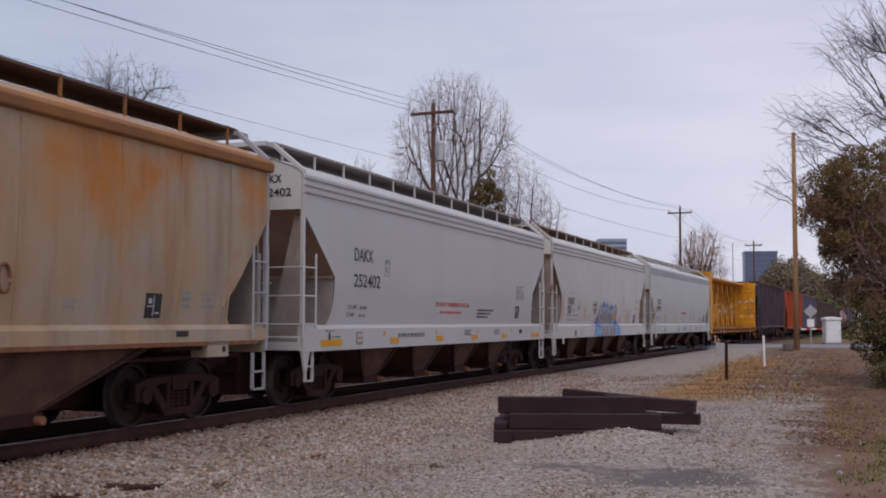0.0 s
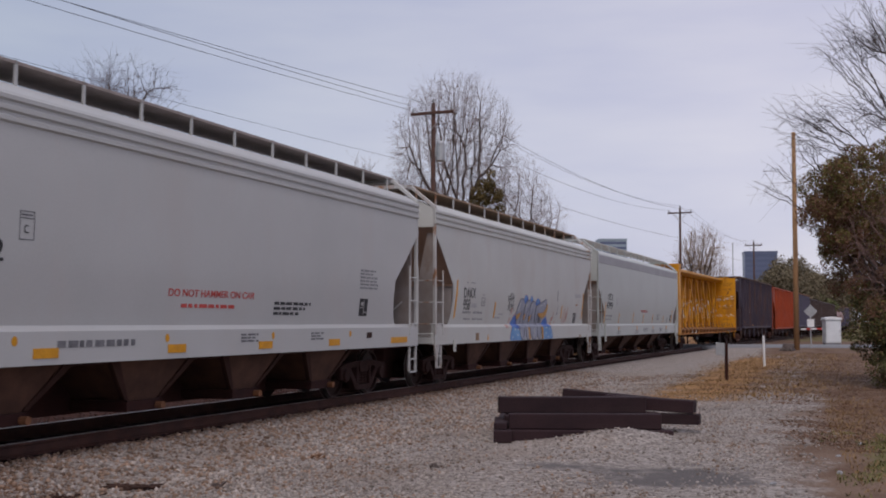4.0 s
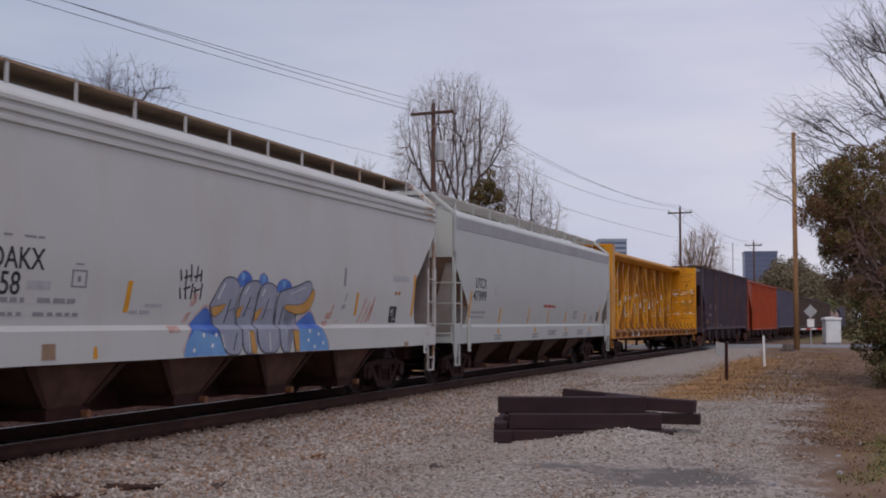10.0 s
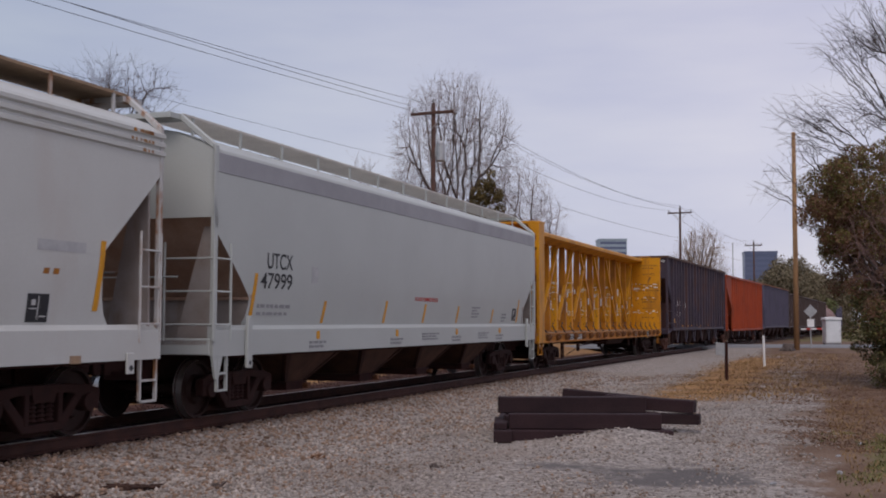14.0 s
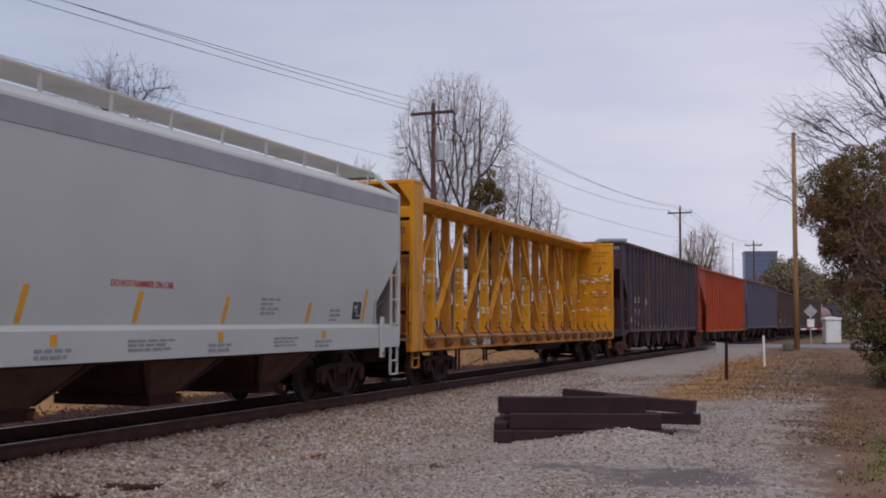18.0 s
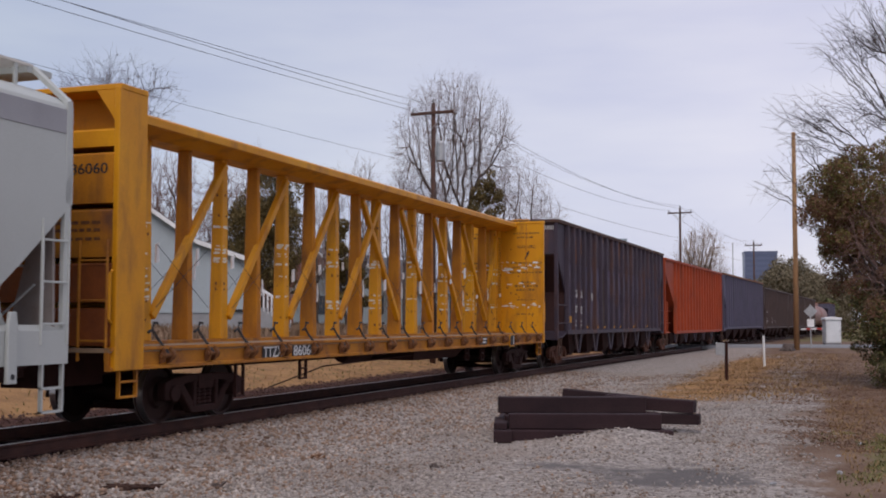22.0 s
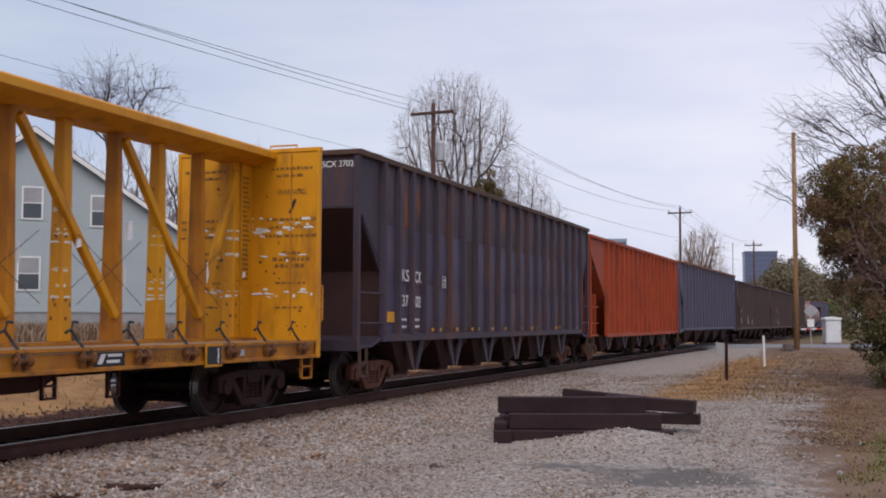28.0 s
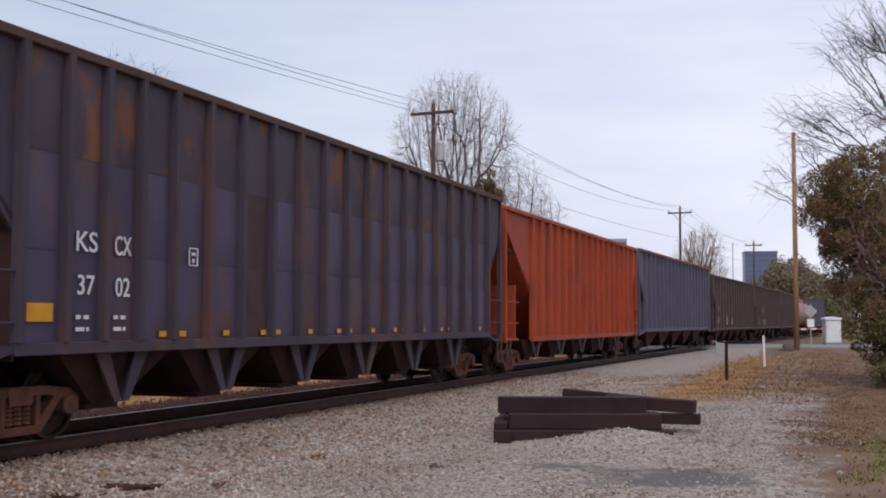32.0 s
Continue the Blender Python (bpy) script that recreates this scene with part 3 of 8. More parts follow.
def skin(z):
    """Half width of the painted side at height z, the sill's top bevel included."""
    return 1.602 if z <= 1.4 else 1.602 - (z - 1.4) / 0.07 * 0.098 if z < 1.47 else hopper_side(z)


def plate(car, name, outline, mat, lift=0.006, label=""):
    """Paint on the curved side: an outline of (x, z) laid on the sheet."""
    bm = bmesh.new()
    bm.faces.new([bm.verts.new((x, 0, z)) for x, z in outline])
    bmesh.ops.triangulate(bm, faces=bm.faces)
    for z in (1.4, 1.47, 1.6, 1.75, 1.9, 2.05, 2.2, 2.5, 2.8):
        bmesh.ops.bisect_plane(bm, geom=bm.verts[:] + bm.edges[:] + bm.faces[:], plane_co=(0, 0, z), plane_no=(0, 0, 1))
    for v in bm.verts:
        v.co.y = -(skin(v.co.z) + lift)
    rim = bmesh.ops.extrude_face_region(bm, geom=bm.faces[:])
    for v in rim["geom"]:
        if isinstance(v, bmesh.types.BMVert):
            v.co.y += lift * 0.7
    bmesh.ops.recalc_face_normals(bm, faces=bm.faces)
    me = bpy.data.meshes.new(name)
    bm.to_mesh(me)
    bm.free()
    me.materials.append(mat)
    return part(name, me, mat, car, label)


def text_bars(car, x, z, rows, mat, size=0.07, seed=1, y=None, lift=0.006):
    """Lines of small writing that cannot be read."""
    r = random.Random(seed)
    s = Shape()
    for i, length in enumerate(rows):
        zz = z - i * size * 1.7
        xx = x
        yy = -(hopper_side(zz) + lift) if y is None else y
        while xx < x + length - 0.05:
            w = r.uniform(0.08, 0.24)
            s.box(xx, min(xx + w, x + length), yy, yy + 0.004, zz, zz + size)
            xx += w + r.uniform(0.03, 0.06)
    return tagged(part("stencil_text", s, mat, car), kind="stuff")


def covered_hopper(name, label, u0, u1, paint, band, board, cut=1.25, cut_top=3.4, cut_low=2.36, bays=4, slope_mat=BAY_LIT_BROWN, flange=None, rail_mat=None, deep=1.15, trough=0.22, open_board=False, sill_low=1.0, end_low=None, bracket=None, post=0.075, brake=False):
    """Round-sided covered hopper: sheet body with cut-away ends, bays, sill, ladders and running boards."""
    car, h = start_car(name, label, u0, u1, "hopper car")
    rail_mat = rail_mat or paint
    end_low = end_low or cut_top + 0.05
    cols = 48

    def edge(z):
        return float(np.interp(z, [1.45, 1.6, 1.8, 2.05, cut_low, cut_top], [h - cut + 0.22, h - cut + 0.1, h - cut + 0.03, h - cut, h - cut + 0.02, h]))

    rows = sorted({1.45, 1.6, 1.8, 2.05, 2.2, cut_low, 2.7, 3.05, 3.25, cut_top, 3.6, 3.785})
    top = [3.78, 4.13, 4.16, 4.22, 4.27, 4.32, 4.37, 4.42, 4.46, 4.5, 4.53]

    def sheet(levels, closed_top):
        s = Shape()
        ring = [(z, -1) for z in levels]
        if closed_top:
            ring += [(z, 1) for z in levels[-2::-1]]
        for z, d in ring:
            e = edge(z)
            s.v += [(-e + 2 * e * i / cols, d * hopper_side(z), z) for i in range(cols + 1)]
        k = cols + 1
        s.f = [(j * k + i, j * k + i + 1, (j + 1) * k + i + 1, (j + 1) * k + i) for j in range(len(ring) - 1) for i in range(cols)]
        return s

    def panel(d, a, b, wide, mat, name, label=""):
        """A sheet across the car from (x, z) a down to b."""
        (xa, za), (xb, zb), (wa, wb) = a, b, wide
        s = Shape().add([(xa, -wa, za), (xa, wa, za), (xb, wb, zb), (xb, -wb, zb), (xa - d * 0.05, -wa, za), (xa - d * 0.05, wa, za), (xb - d * 0.05, wb, zb), (xb - d * 0.05, -wb, zb)],
                        [(0, 1, 2, 3), (7, 6, 5, 4), (0, 4, 5, 1), (1, 5, 6, 2), (2, 6, 7, 3), (3, 7, 4, 0)])
        return part(name, s, mat, car, label)

    near = sheet(rows, False)
    part("side_sheet", near, paint, car, smooth=True)
    off = Shape()
    off.v, off.f = [(x, -y, z) for x, y, z in near.v], [f[::-1] for f in near.f]
    part("side_sheet", off, paint, car, smooth=True)
    part("roof", sheet(top, True), paint, car, smooth=True)
    if band:
        for d in (-1, 1):
            for i in range(3):
                s = Shape().slab([(d * 1.58, 3.78 + i * 0.125), (d * 1.62, 3.805 + i * 0.125), (d * 1.62, 3.855 + i * 0.125), (d * 1.58, 3.88 + i * 0.125)], "x", -h, h)
                part("roof_rib", s, band, car)
    if flange:
        for d in (-1, 1):
            s = Shape().slab([(d * 1.57, 3.94), (d * 1.66, 3.97), (d * 1.67, 4.1), (d * 1.57, 4.18)], "x", -h - 0.03, h + 0.03)
            part("roof_flange", s, flange, car, bevel=0.012)
    for d in (-1, 1):
        e = Shape()
        prof = [(-hopper_side(z), z) for z in (end_low, 3.4, 3.6, 3.76, 4.13, 4.22, 4.32, 4.42, 4.5) if z >= end_low]
        e.slab(prof + [(-y, z) for y, z in prof[::-1]], "x", d * (h - 0.02), d * (h - 0.06))
        part("end_sheet", e, paint, car)
        xk = d * (h - cut - 0.03)
        panel(d, (d * (h - 0.06), end_low + 0.02), (xk, cut_low), (1.57, 1.56), SLOPE_BROWN, "slope_sheet", "rust-brown end slope sheet")
        panel(d, (xk, cut_low), (xk + d * 0.06, 1.25), (1.56, 1.48), GRIMY_GREY, "slope_skirt", "grey lower end panel")
        part("ledge", Shape().box(*sorted((xk, xk + d * 0.07)), -1.55, 1.55, cut_low - 0.03, cut_low + 0.02), SLOPE_BROWN, car, "rusty ledge between the end panels")
        for sy in (-1, 1):
            b = Shape().slab([(sy * 1.54, 1.26), (sy * 0.84, 1.26), (sy * 1.36, end_low + 0.05), (sy * 1.5, end_low + 0.05)], "x", d * (h - 0.24), d * (h - 0.2))
            part("end_brace", b, GRIMY_GREY, car, "tapered grey brace plate")
        part("end_platform", Shape().box(*sorted((d * (h - 1.2), d * h)), -1.5, 1.5, 1.17, 1.24), GRIMY_GREY, car)
        part("end_sill", Shape().box(*sorted((d * (h - 0.1), d * h)), -1.55, 1.55, 1.02, 1.27), paint, car, bevel=0.012)
        part("under_floor", Shape().box(*sorted((d * (h - 2.9), d * (h - 1.2))), -1.5, 1.5, 1.1, 1.22), UNDER, car)
        for y in (-1.6, 1.6):
            sy = 1 if y > 0 else -1
            p = Shape().box(*sorted((d * (h - 0.02), d * (h - 0.02 - post))), min(y, y - sy * 0.07), max(y, y - sy * 0.07), 1.05, 4.2)
            part("corner_post", p, rail_mat, car, bevel=0.008)
            k = Shape().tube([(d * (h - 0.05), y - sy * 0.04, 4.18), (d * (h - 0.02), sy * 0.98, 4.66)], 0.05, 5)
            part("post_bracket", k, rail_mat, car)
            ladder(car, (d * (h - 0.05), y), (d * (h - 0.52), y), 0, 1.23, 2.73, 3, rail_mat)
            if d < 0:
                ladder(car, (d * h, y + sy * 0.01), (d * h, y - sy * 0.85), 0, 1.23, 2.73, 3, rail_mat, "end_ladder")
                g = Shape().slab([(-h + 0.02, 1.04), (-h + 0.34, 1.04), (-h + 0.21, 0.66), (-h + 0.13, 0.66)], "y", y - sy * 0.05, y - sy * 0.01)
                part("sill_gusset", g, rail_mat, car)
                stirrup(car, -h + 0.32, y - sy * 0.03, rail_mat, 0.47, 1.02, 0.3)
            else:
                stirrup(car, h - 0.28, y - sy * 0.03, rail_mat, 0.42, 1.02, 0.4)
        part("grab_iron", Shape().tube([(d * (h + 0.03), -1.0, 2.2), (d * (h + 0.03), 1.0, 2.2)], 0.014, 5), rail_mat, car)
        coupler(car, d * h, d)
        s = Shape().box(*sorted((d * (h - 0.15), d * (h + 0.3))), -1.0, 1.0, 4.6, 4.68)
        part("end_walkway", s, rail_mat, car)
    if brake:
        ring = [(h - 0.34, -0.78 + 0.28 * math.cos(k * math.tau / 20), 2.7 + 0.28 * math.sin(k * math.tau / 20)) for k in range(21)]
        w = part("brake_wheel", Shape().tube(ring, 0.02, 6, caps=False), rail_mat, car, "round steel handbrake wheel")
        for k in range(5):
            a = k * math.tau / 5
            part("spoke", Shape().tube([(h - 0.36, -0.78, 2.7), (h - 0.34, -0.78 + 0.28 * math.cos(a), 2.7 + 0.28 * math.sin(a))], 0.014, 5), rail_mat, w)
        part("brake_housing", Shape().box(h - 0.62, h - 0.38, -0.98, -0.62, 2.15, 2.9), SLOPE_BROWN, car, "rusty handbrake housing", bevel=0.03)
        part("brake_cylinder", Shape().lathe([(0.06, h - 1.2), (0.17, h - 1.15), (0.19, h - 0.62), (0.1, h - 0.55)], "x", 14, (0, -0.55, 1.5)), RUST, car, "rusty brake cylinder")
        part("brake_rod", Shape().tube([(h - 0.5, -0.85, 2.2), (h - 0.9, -1.1, 1.5), (h - 1.15, -1.2, 1.28)], 0.022, 5).tube([(h - 0.35, -1.35, 1.95), (h - 0.5, -0.7, 1.35)], 0.016, 5), rail_mat, car)
    for y in (-1, 1):
        e = h - 0.02
        s = Shape().slab([(y * 1.5, sill_low + 0.02), (y * 1.6, sill_low), (y * 1.602, 1.4), (y * 1.5, 1.47)], "x", -e, e)
        part("side_sill", s, paint, car)
        s = Shape().box(-h + 0.05, h - 0.05, min(y * 0.14, y * 1.0), max(y * 0.14, y * 1.0), 4.67, 4.71)
        if not open_board:
            part("running_board", s, board, car, "long roof walkway")
        for k in range(13 if open_board else 0):
            s = Shape().box(-h + 0.05, h - 0.05, min(y * (0.2 + k * 0.065), y * (0.225 + k * 0.065)), max(y * (0.2 + k * 0.065), y * (0.225 + k * 0.065)), 4.675, 4.71)
            part("grating_bar", s, board, car)
        n = 13
        for i in range(n):
            x = -h + 0.35 + (2 * h - 0.7) * i / (n - 1)
            s = Shape().box(x - 0.025, x + 0.025, min(y * 0.97, y * 1.0), max(y * 0.97, y * 1.0), 4.36, 4.72)
            part("walkway_bracket", s, bracket or rail_mat, car)
    room = 2 * (h - 2.6)
    for i in range(bays):
        x = -room / 2 + room * (i + 0.5) / bays
        w = room / bays / 2
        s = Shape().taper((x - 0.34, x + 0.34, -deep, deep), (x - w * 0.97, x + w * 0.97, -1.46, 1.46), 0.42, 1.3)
        part("hopper_bay", s, slope_mat, car, "sloping discharge bay, dirty brown with its lit tone painted in")
        for k in (-1, 1):
            r = Shape().add([(x + k * 0.36, -deep - 0.03, 0.44), (x + k * 0.44, -deep - 0.03, 0.44), (x + k * w * 0.97, -1.5, 1.3), (x + k * (w * 0.97 - 0.24), -1.5, 1.3), (x + k * 0.36, -deep + 0.05, 0.44), (x + k * 0.44, -deep + 0.05, 0.44), (x + k * w * 0.97, -1.42, 1.3), (x + k * (w * 0.97 - 0.24), -1.42, 1.3)],
                            [(0, 1, 2, 3), (7, 6, 5, 4), (0, 4, 5, 1), (1, 5, 6, 2), (2, 6, 7, 3), (3, 7, 4, 0)])
            # darker than the bay: shade of the gaps put into the flange colour
            part("bay_flange", r, BROWN_PRIMER, car, "flange of a discharge bay, its shade painted dark brown")
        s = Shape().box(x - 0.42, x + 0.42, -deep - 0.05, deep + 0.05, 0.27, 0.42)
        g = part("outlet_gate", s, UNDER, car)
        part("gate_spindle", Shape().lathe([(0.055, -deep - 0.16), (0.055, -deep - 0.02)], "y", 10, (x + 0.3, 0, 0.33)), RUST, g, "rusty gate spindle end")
    # sill box drawn deep to block the bright ground seen below the car
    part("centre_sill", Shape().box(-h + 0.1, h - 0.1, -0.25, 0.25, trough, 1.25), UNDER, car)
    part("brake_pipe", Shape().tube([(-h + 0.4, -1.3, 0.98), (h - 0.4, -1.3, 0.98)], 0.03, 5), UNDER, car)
    for d in (-1, 1):
        bogie(car, d * (h - 1.75))
    return car, h


def hook_plate(car, x, mat):
    s = Shape().slab([(x - 0.08, 0.8), (x + 0.08, 0.8), (x + 0.08, 1.45), (x + 0.05, 1.62), (x - 0.05, 1.62), (x - 0.08, 1.45)], "y", -1.66, -1.605)
    p = part("jacking_plate", s, mat, car, bevel=0.01)
    part("eye_hole", Shape().lathe([(0.035, -1.664), (0.035, -1.662)], "y", 12, (x, 0, 0.88)), BLACK_PAINT, p)


def stripe(car, x, z0, z1, lean=0.06, wide=0.1):
    plate(car, "reflective_stripe", [(x, z0), (x + wide, z0), (x + wide + lean, z1), (x + lean, z1)], ORANGE_TAPE, label="orange reflective stripe")


def consist_box(car, x, z):
    b = plate(car, "stencil_panel", [(x, z), (x + 0.38, z), (x + 0.38, z + 0.34), (x, z + 0.34)], BLACK_PAINT, 0.006, "black stencilled service panel")
    for a0, a1, c0, c1 in ((0.04, 0.17, 0.155, 0.17), (0.185, 0.2, 0.03, 0.31), (0.07, 0.14, 0.2, 0.27), (0.23, 0.34, 0.06, 0.08)):
        plate(b, "panel_mark", [(x + a0, z + c0), (x + a1, z + c0), (x + a1, z + c1), (x + a0, z + c1)], GREY_WHITE, 0.01)


# rusted tan covered hopper
car, h = covered_hopper("covered_hopper", "tan covered hopper car streaked with orange rust", -45.0, -27.5, RUSTY_TAN, None, BOARD_SHADE, bracket=FLANGE_RUST, end_low=3.3, cut=1.3, cut_top=3.25, cut_low=1.75, bays=2, flange=FLANGE_RUST, deep=1.36, trough=0.3, sill_low=1.22, rail_mat=BAND_GREY)
uc = -36.25
for u in (-44.3, -42.4, -40.45, -38.5, -36.7, -35.2, -33.48, -31.53, -30.13, -28.75):
    x = u - uc
    part("sheet_seam", Shape().slab([(-(hopper_side(z) + 0.014), z) for z in (1.5, 1.8, 2.2, 2.8, 3.4, 3.9)] + [(-(hopper_side(z) - 0.01), z) for z in (3.9, 3.4, 2.8, 2.2, 1.8, 1.5)], "x", x, x + 0.05), RUSTY_TAN, car)
consist_box(car, -30.88 - uc, 1.56)
text_bars(car, -29.98 - uc, 1.9, [0.28, 0.3, 0.22], GREY_PAINT, 0.055, 5)
text_bars(car, -29.45 - uc, 1.9, [0.32, 0.25, 0.34], GREY_PAINT, 0.055, 6)
text_bars(car, -32.6 - uc, 1.75, [0.3, 0.22], GREY_PAINT, 0.05, 8)
part("lift_ring", Shape().tube([(-33.7 - uc + 0.1 * math.cos(a * 0.5), -1.6, 2.0 + 0.17 * math.sin(a * 0.5)) for a in range(13)], 0.02, 6), RUST, car, "rusty steel pulling ring")
part("sill_angle", Shape().box(-h + 0.4, h - 0.4, -1.6, -1.5, 1.16, 1.22), RUST, car, "rusty sill angle")
part("bolster_box", Shape().box(-29.35 - uc, -28.75 - uc, -1.6, -1.3, 0.98, 1.3), RUSTY_TAN, car, "rusty jacking bracket", bevel=0.012)
part("eye_hole", Shape().lathe([(0.05, -1.606), (0.05, -1.602)], "y", 12, (-28.9 - uc, 0, 1.1)), BLACK_PAINT, car)
part("sill_tag", Shape().box(-30.2 - uc, -29.9 - uc, -1.612, -1.6, 1.3, 1.38), BLACK_PAINT, car)

# light grey covered hopper, first of the pair
car, h = covered_hopper("covered_hopper", "light grey ribbed-top covered hopper car with black lettering", -26.25, -9.65, GREY_WHITE, GREY_WHITE, BOARD_DARK, cut=1.35, cut_top=3.45, cut_low=2.36, end_low=3.5, brake=True)
uc = -17.95
lettering("DAKX", 0.36, -24.05 - uc, 2.7, None, BLACK_PAINT, car, 0.9)
lettering("252402", 0.36, -24.05 - uc, 2.2, None, BLACK_PAINT, car, 1.3)
lettering("LD LMT", 0.115, -24.22 - uc, 1.77, None, STENCIL_GREY, car, 0.42)
text_bars(car, -23.67 - uc, 1.77, [0.42], STENCIL_GREY, 0.08, 7)
lettering("LT WT", 0.115, -24.24 - uc, 1.62, None, STENCIL_GREY, car, 0.36)
text_bars(car, -23.67 - uc, 1.62, [0.36], STENCIL_GREY, 0.08, 8)
for a, b, c, d in ((0, 0.26, 0, 0.012), (0, 0.26, 0.33, 0.342), (0, 0.012, 0, 0.342), (0.248, 0.26, 0, 0.342), (0, 0.26, 0.25, 0.262), (0.03, 0.22, 0.285, 0.305)):
    plate(car, "stencil_mark", [(-22.51 - uc + a, 2.46 + c), (-22.51 - uc + b, 2.46 + c), (-22.51 - uc + b, 2.46 + d), (-22.51 - uc + a, 2.46 + d)], STENCIL_GREY, 0.004, "small outlined stencil")
lettering("C", 0.14, -22.43 - uc, 2.54, None, BLACK_PAINT, car, 0.08)
for u in (-22.55, -19.45, -16.35, -13.27):
    plate(car, "sill_dot", [(u - uc + 0.05 * math.cos(k * math.tau / 10), 1.29 + 0.06 * math.sin(k * math.tau / 10)) for k in range(10)], ORANGE_TAPE, 0.004, "round yellow sill mark")
plate(car, "hand_hole", [(-25.15 - uc + 0.05 * math.cos(k * math.tau / 12), 1.23 + 0.11 * math.sin(k * math.tau / 12)) for k in range(12)], BLACK_PAINT, 0.004, "dark oval hole in the sill")
text_bars(car, -25.33 - uc, 1.345, [0.4], STENCIL_GREY, 0.025, 71, y=-1.608)
text_bars(car, -25.05 - uc, 1.23, [0.42], STENCIL_GREY, 0.03, 72, y=-1.608)
for u, n in ((-17.4, 0.55), (-14.94, 0.5)):
    text_bars(car, u - uc, 1.3, [n, n * 0.8, n], STENCIL_GREY, 0.03, int(-u), y=-1.608)
part("sill_tag", Shape().box(-12.48 - uc, -12.24 - uc, -1.612, -1.6, 1.2, 1.31), BROWN_PRIMER, car, "dark metal sill tag")
lettering("DO NOT HAMMER ON CAR", 0.15, -1.42, 1.88, None, RED_PAINT, car, 2.45)
text_bars(car, -1.07, 1.72, [1.5], RED_PAINT, 0.06, 9)
text_bars(car, 1.73, 1.8, [1.35, 1.15, 1.0], BLACK_PAINT, 0.05, 10)
text_bars(car, 5.17, 2.5, [0.75, 0.6, 0.9, 0.8, 0.95, 0.85], GREY_PAINT, 0.04, 11)
consist_box(car, 5.22, 1.63)
for i, x in enumerate((-7.55, -4.28, -1.48, 1.12, 3.75, 6.72)):
    part("sill_reflector", Shape().box(x, x + (0.9 if i in (0, 5) else 0.45), -1.612, -1.6, 1.08, 1.2), ORANGE_TAPE, car, "orange reflector on the sill")
text_bars(car, -21.8 - uc, 1.2, [1.65], STENCIL_GREY, 0.085, 12, y=-1.608)
q = part("sill_plate", Shape().box(-23.95 - uc, -23.65 - uc, -1.612, -1.6, 1.1, 1.33), BOARD_BROWN, car, "framed metal sill plate")
for a, c in ((0.03, 1.125), (0.16, 1.125), (0.03, 1.225), (0.16, 1.225)):
    part("plate_window", Shape().box(-23.95 + a - uc, -23.84 + a - uc, -1.616, -1.612, c, c + 0.08), FAINT_PATCH, q)
lettering("DAKX", 0.21, -h + 0.005, 3.98, -0.66, BLACK_PAINT, car, 0.5, turn=-90)
lettering("252402", 0.2, -h + 0.005, 3.74, -0.66, BLACK_PAINT, car, 0.69, turn=-90)

# chalky covered hopper with spray paint
car, h = covered_hopper("covered_hopper", "chalky grey covered hopper car with blue spray-painted piece", -8.52, 8.05, GREY_WHITE_A, GREY_WHITE_A, BOARD_BROWN, cut=1.3, cut_top=3.6, cut_low=2.42, end_low=3.72, rail_mat=PEELING)
uc = -0.235
lettering("DAKX", 0.36, -6.4 - uc, 2.13, None, BLACK_PAINT, car, 0.92)
lettering("958", 0.38, -6.4 - uc, 1.83, None, BLACK_PAINT, car, 0.52)
text_bars(car, -6.4 - uc, 1.74, [0.62], GREY_PAINT, 0.07, 21)
text_bars(car, -5.55 - uc, 1.74, [0.7], GREY_PAINT, 0.07, 23)
text_bars(car, -6.3 - uc, 1.58, [0.5], GREY_PAINT, 0.07, 22)
text_bars(car, -5.6 - uc, 1.58, [0.9], GREY_PAINT, 0.07, 24)
text_bars(car, -6.2 - uc, 2.5, [0.2, 0.0], GREY_PAINT, 0.025, 25)
text_bars(car, -5.85 - uc, 2.5, [0.4], GREY_PAINT, 0.025, 26)
plate(car, "grey_patch", [(-5.76 - uc, 1.89), (-5.34 - uc, 1.89), (-5.34 - uc, 2.0), (-5.76 - uc, 2.0)], FAINT_PATCH, 0.004, "painted-over grey patch")
for a, b, c, d in ((-4.96, -4.93, 1.95, 2.15), (-4.69, -4.66, 1.95, 2.15), (-4.96, -4.66, 1.94, 1.96), (-4.96, -4.66, 2.14, 2.16), (-4.9, -4.74, 2.22, 2.24), (-4.84, -4.78, 2.01, 2.08)):
    plate(car, "stencil_mark", [(a - uc, c), (b - uc, c), (b - uc, d), (a - uc, d)], GREY_PAINT, 0.004, "faint square stencil")
stripe(car, -7.07 - uc, 1.62, 2.55, 0.1)
stripe(car, -3.84 - uc, 1.64, 2.06, 0.06)
stripe(car, 6.6 - uc, 1.64, 2.54, 0.08)
stripe(car, 3.6 - uc, 1.64, 2.08, 0.06)
consist_box(car, 5.38 - uc, 1.5)
for x in (-7.2, 7.3):
    t_ = part("jacking_plate", Shape().slab([(x - uc - 0.08, 0.82), (x - uc + 0.08, 0.82), (x - uc + 0.08, 1.1), (x - uc - 0.08, 1.1)], "y", -1.64, -1.605), GREY_WHITE_A, car, bevel=0.01)
    part("eye_hole", Shape().lathe([(0.04, -1.644), (0.04, -1.642)], "y", 12, (x - uc, 0, 0.9)), BLACK_PAINT, t_)
part("sill_plate", Shape().box(-5.52 - uc, -5.28 - uc, -1.612, -1.6, 1.06, 1.25), BOARD_BROWN, car, "brown metal sill tag")
part("sill_plate", Shape().box(6.1 - uc, 6.3 - uc, -1.612, -1.6, 0.99, 1.09), BOARD_BROWN, car, "brown metal sill tag")
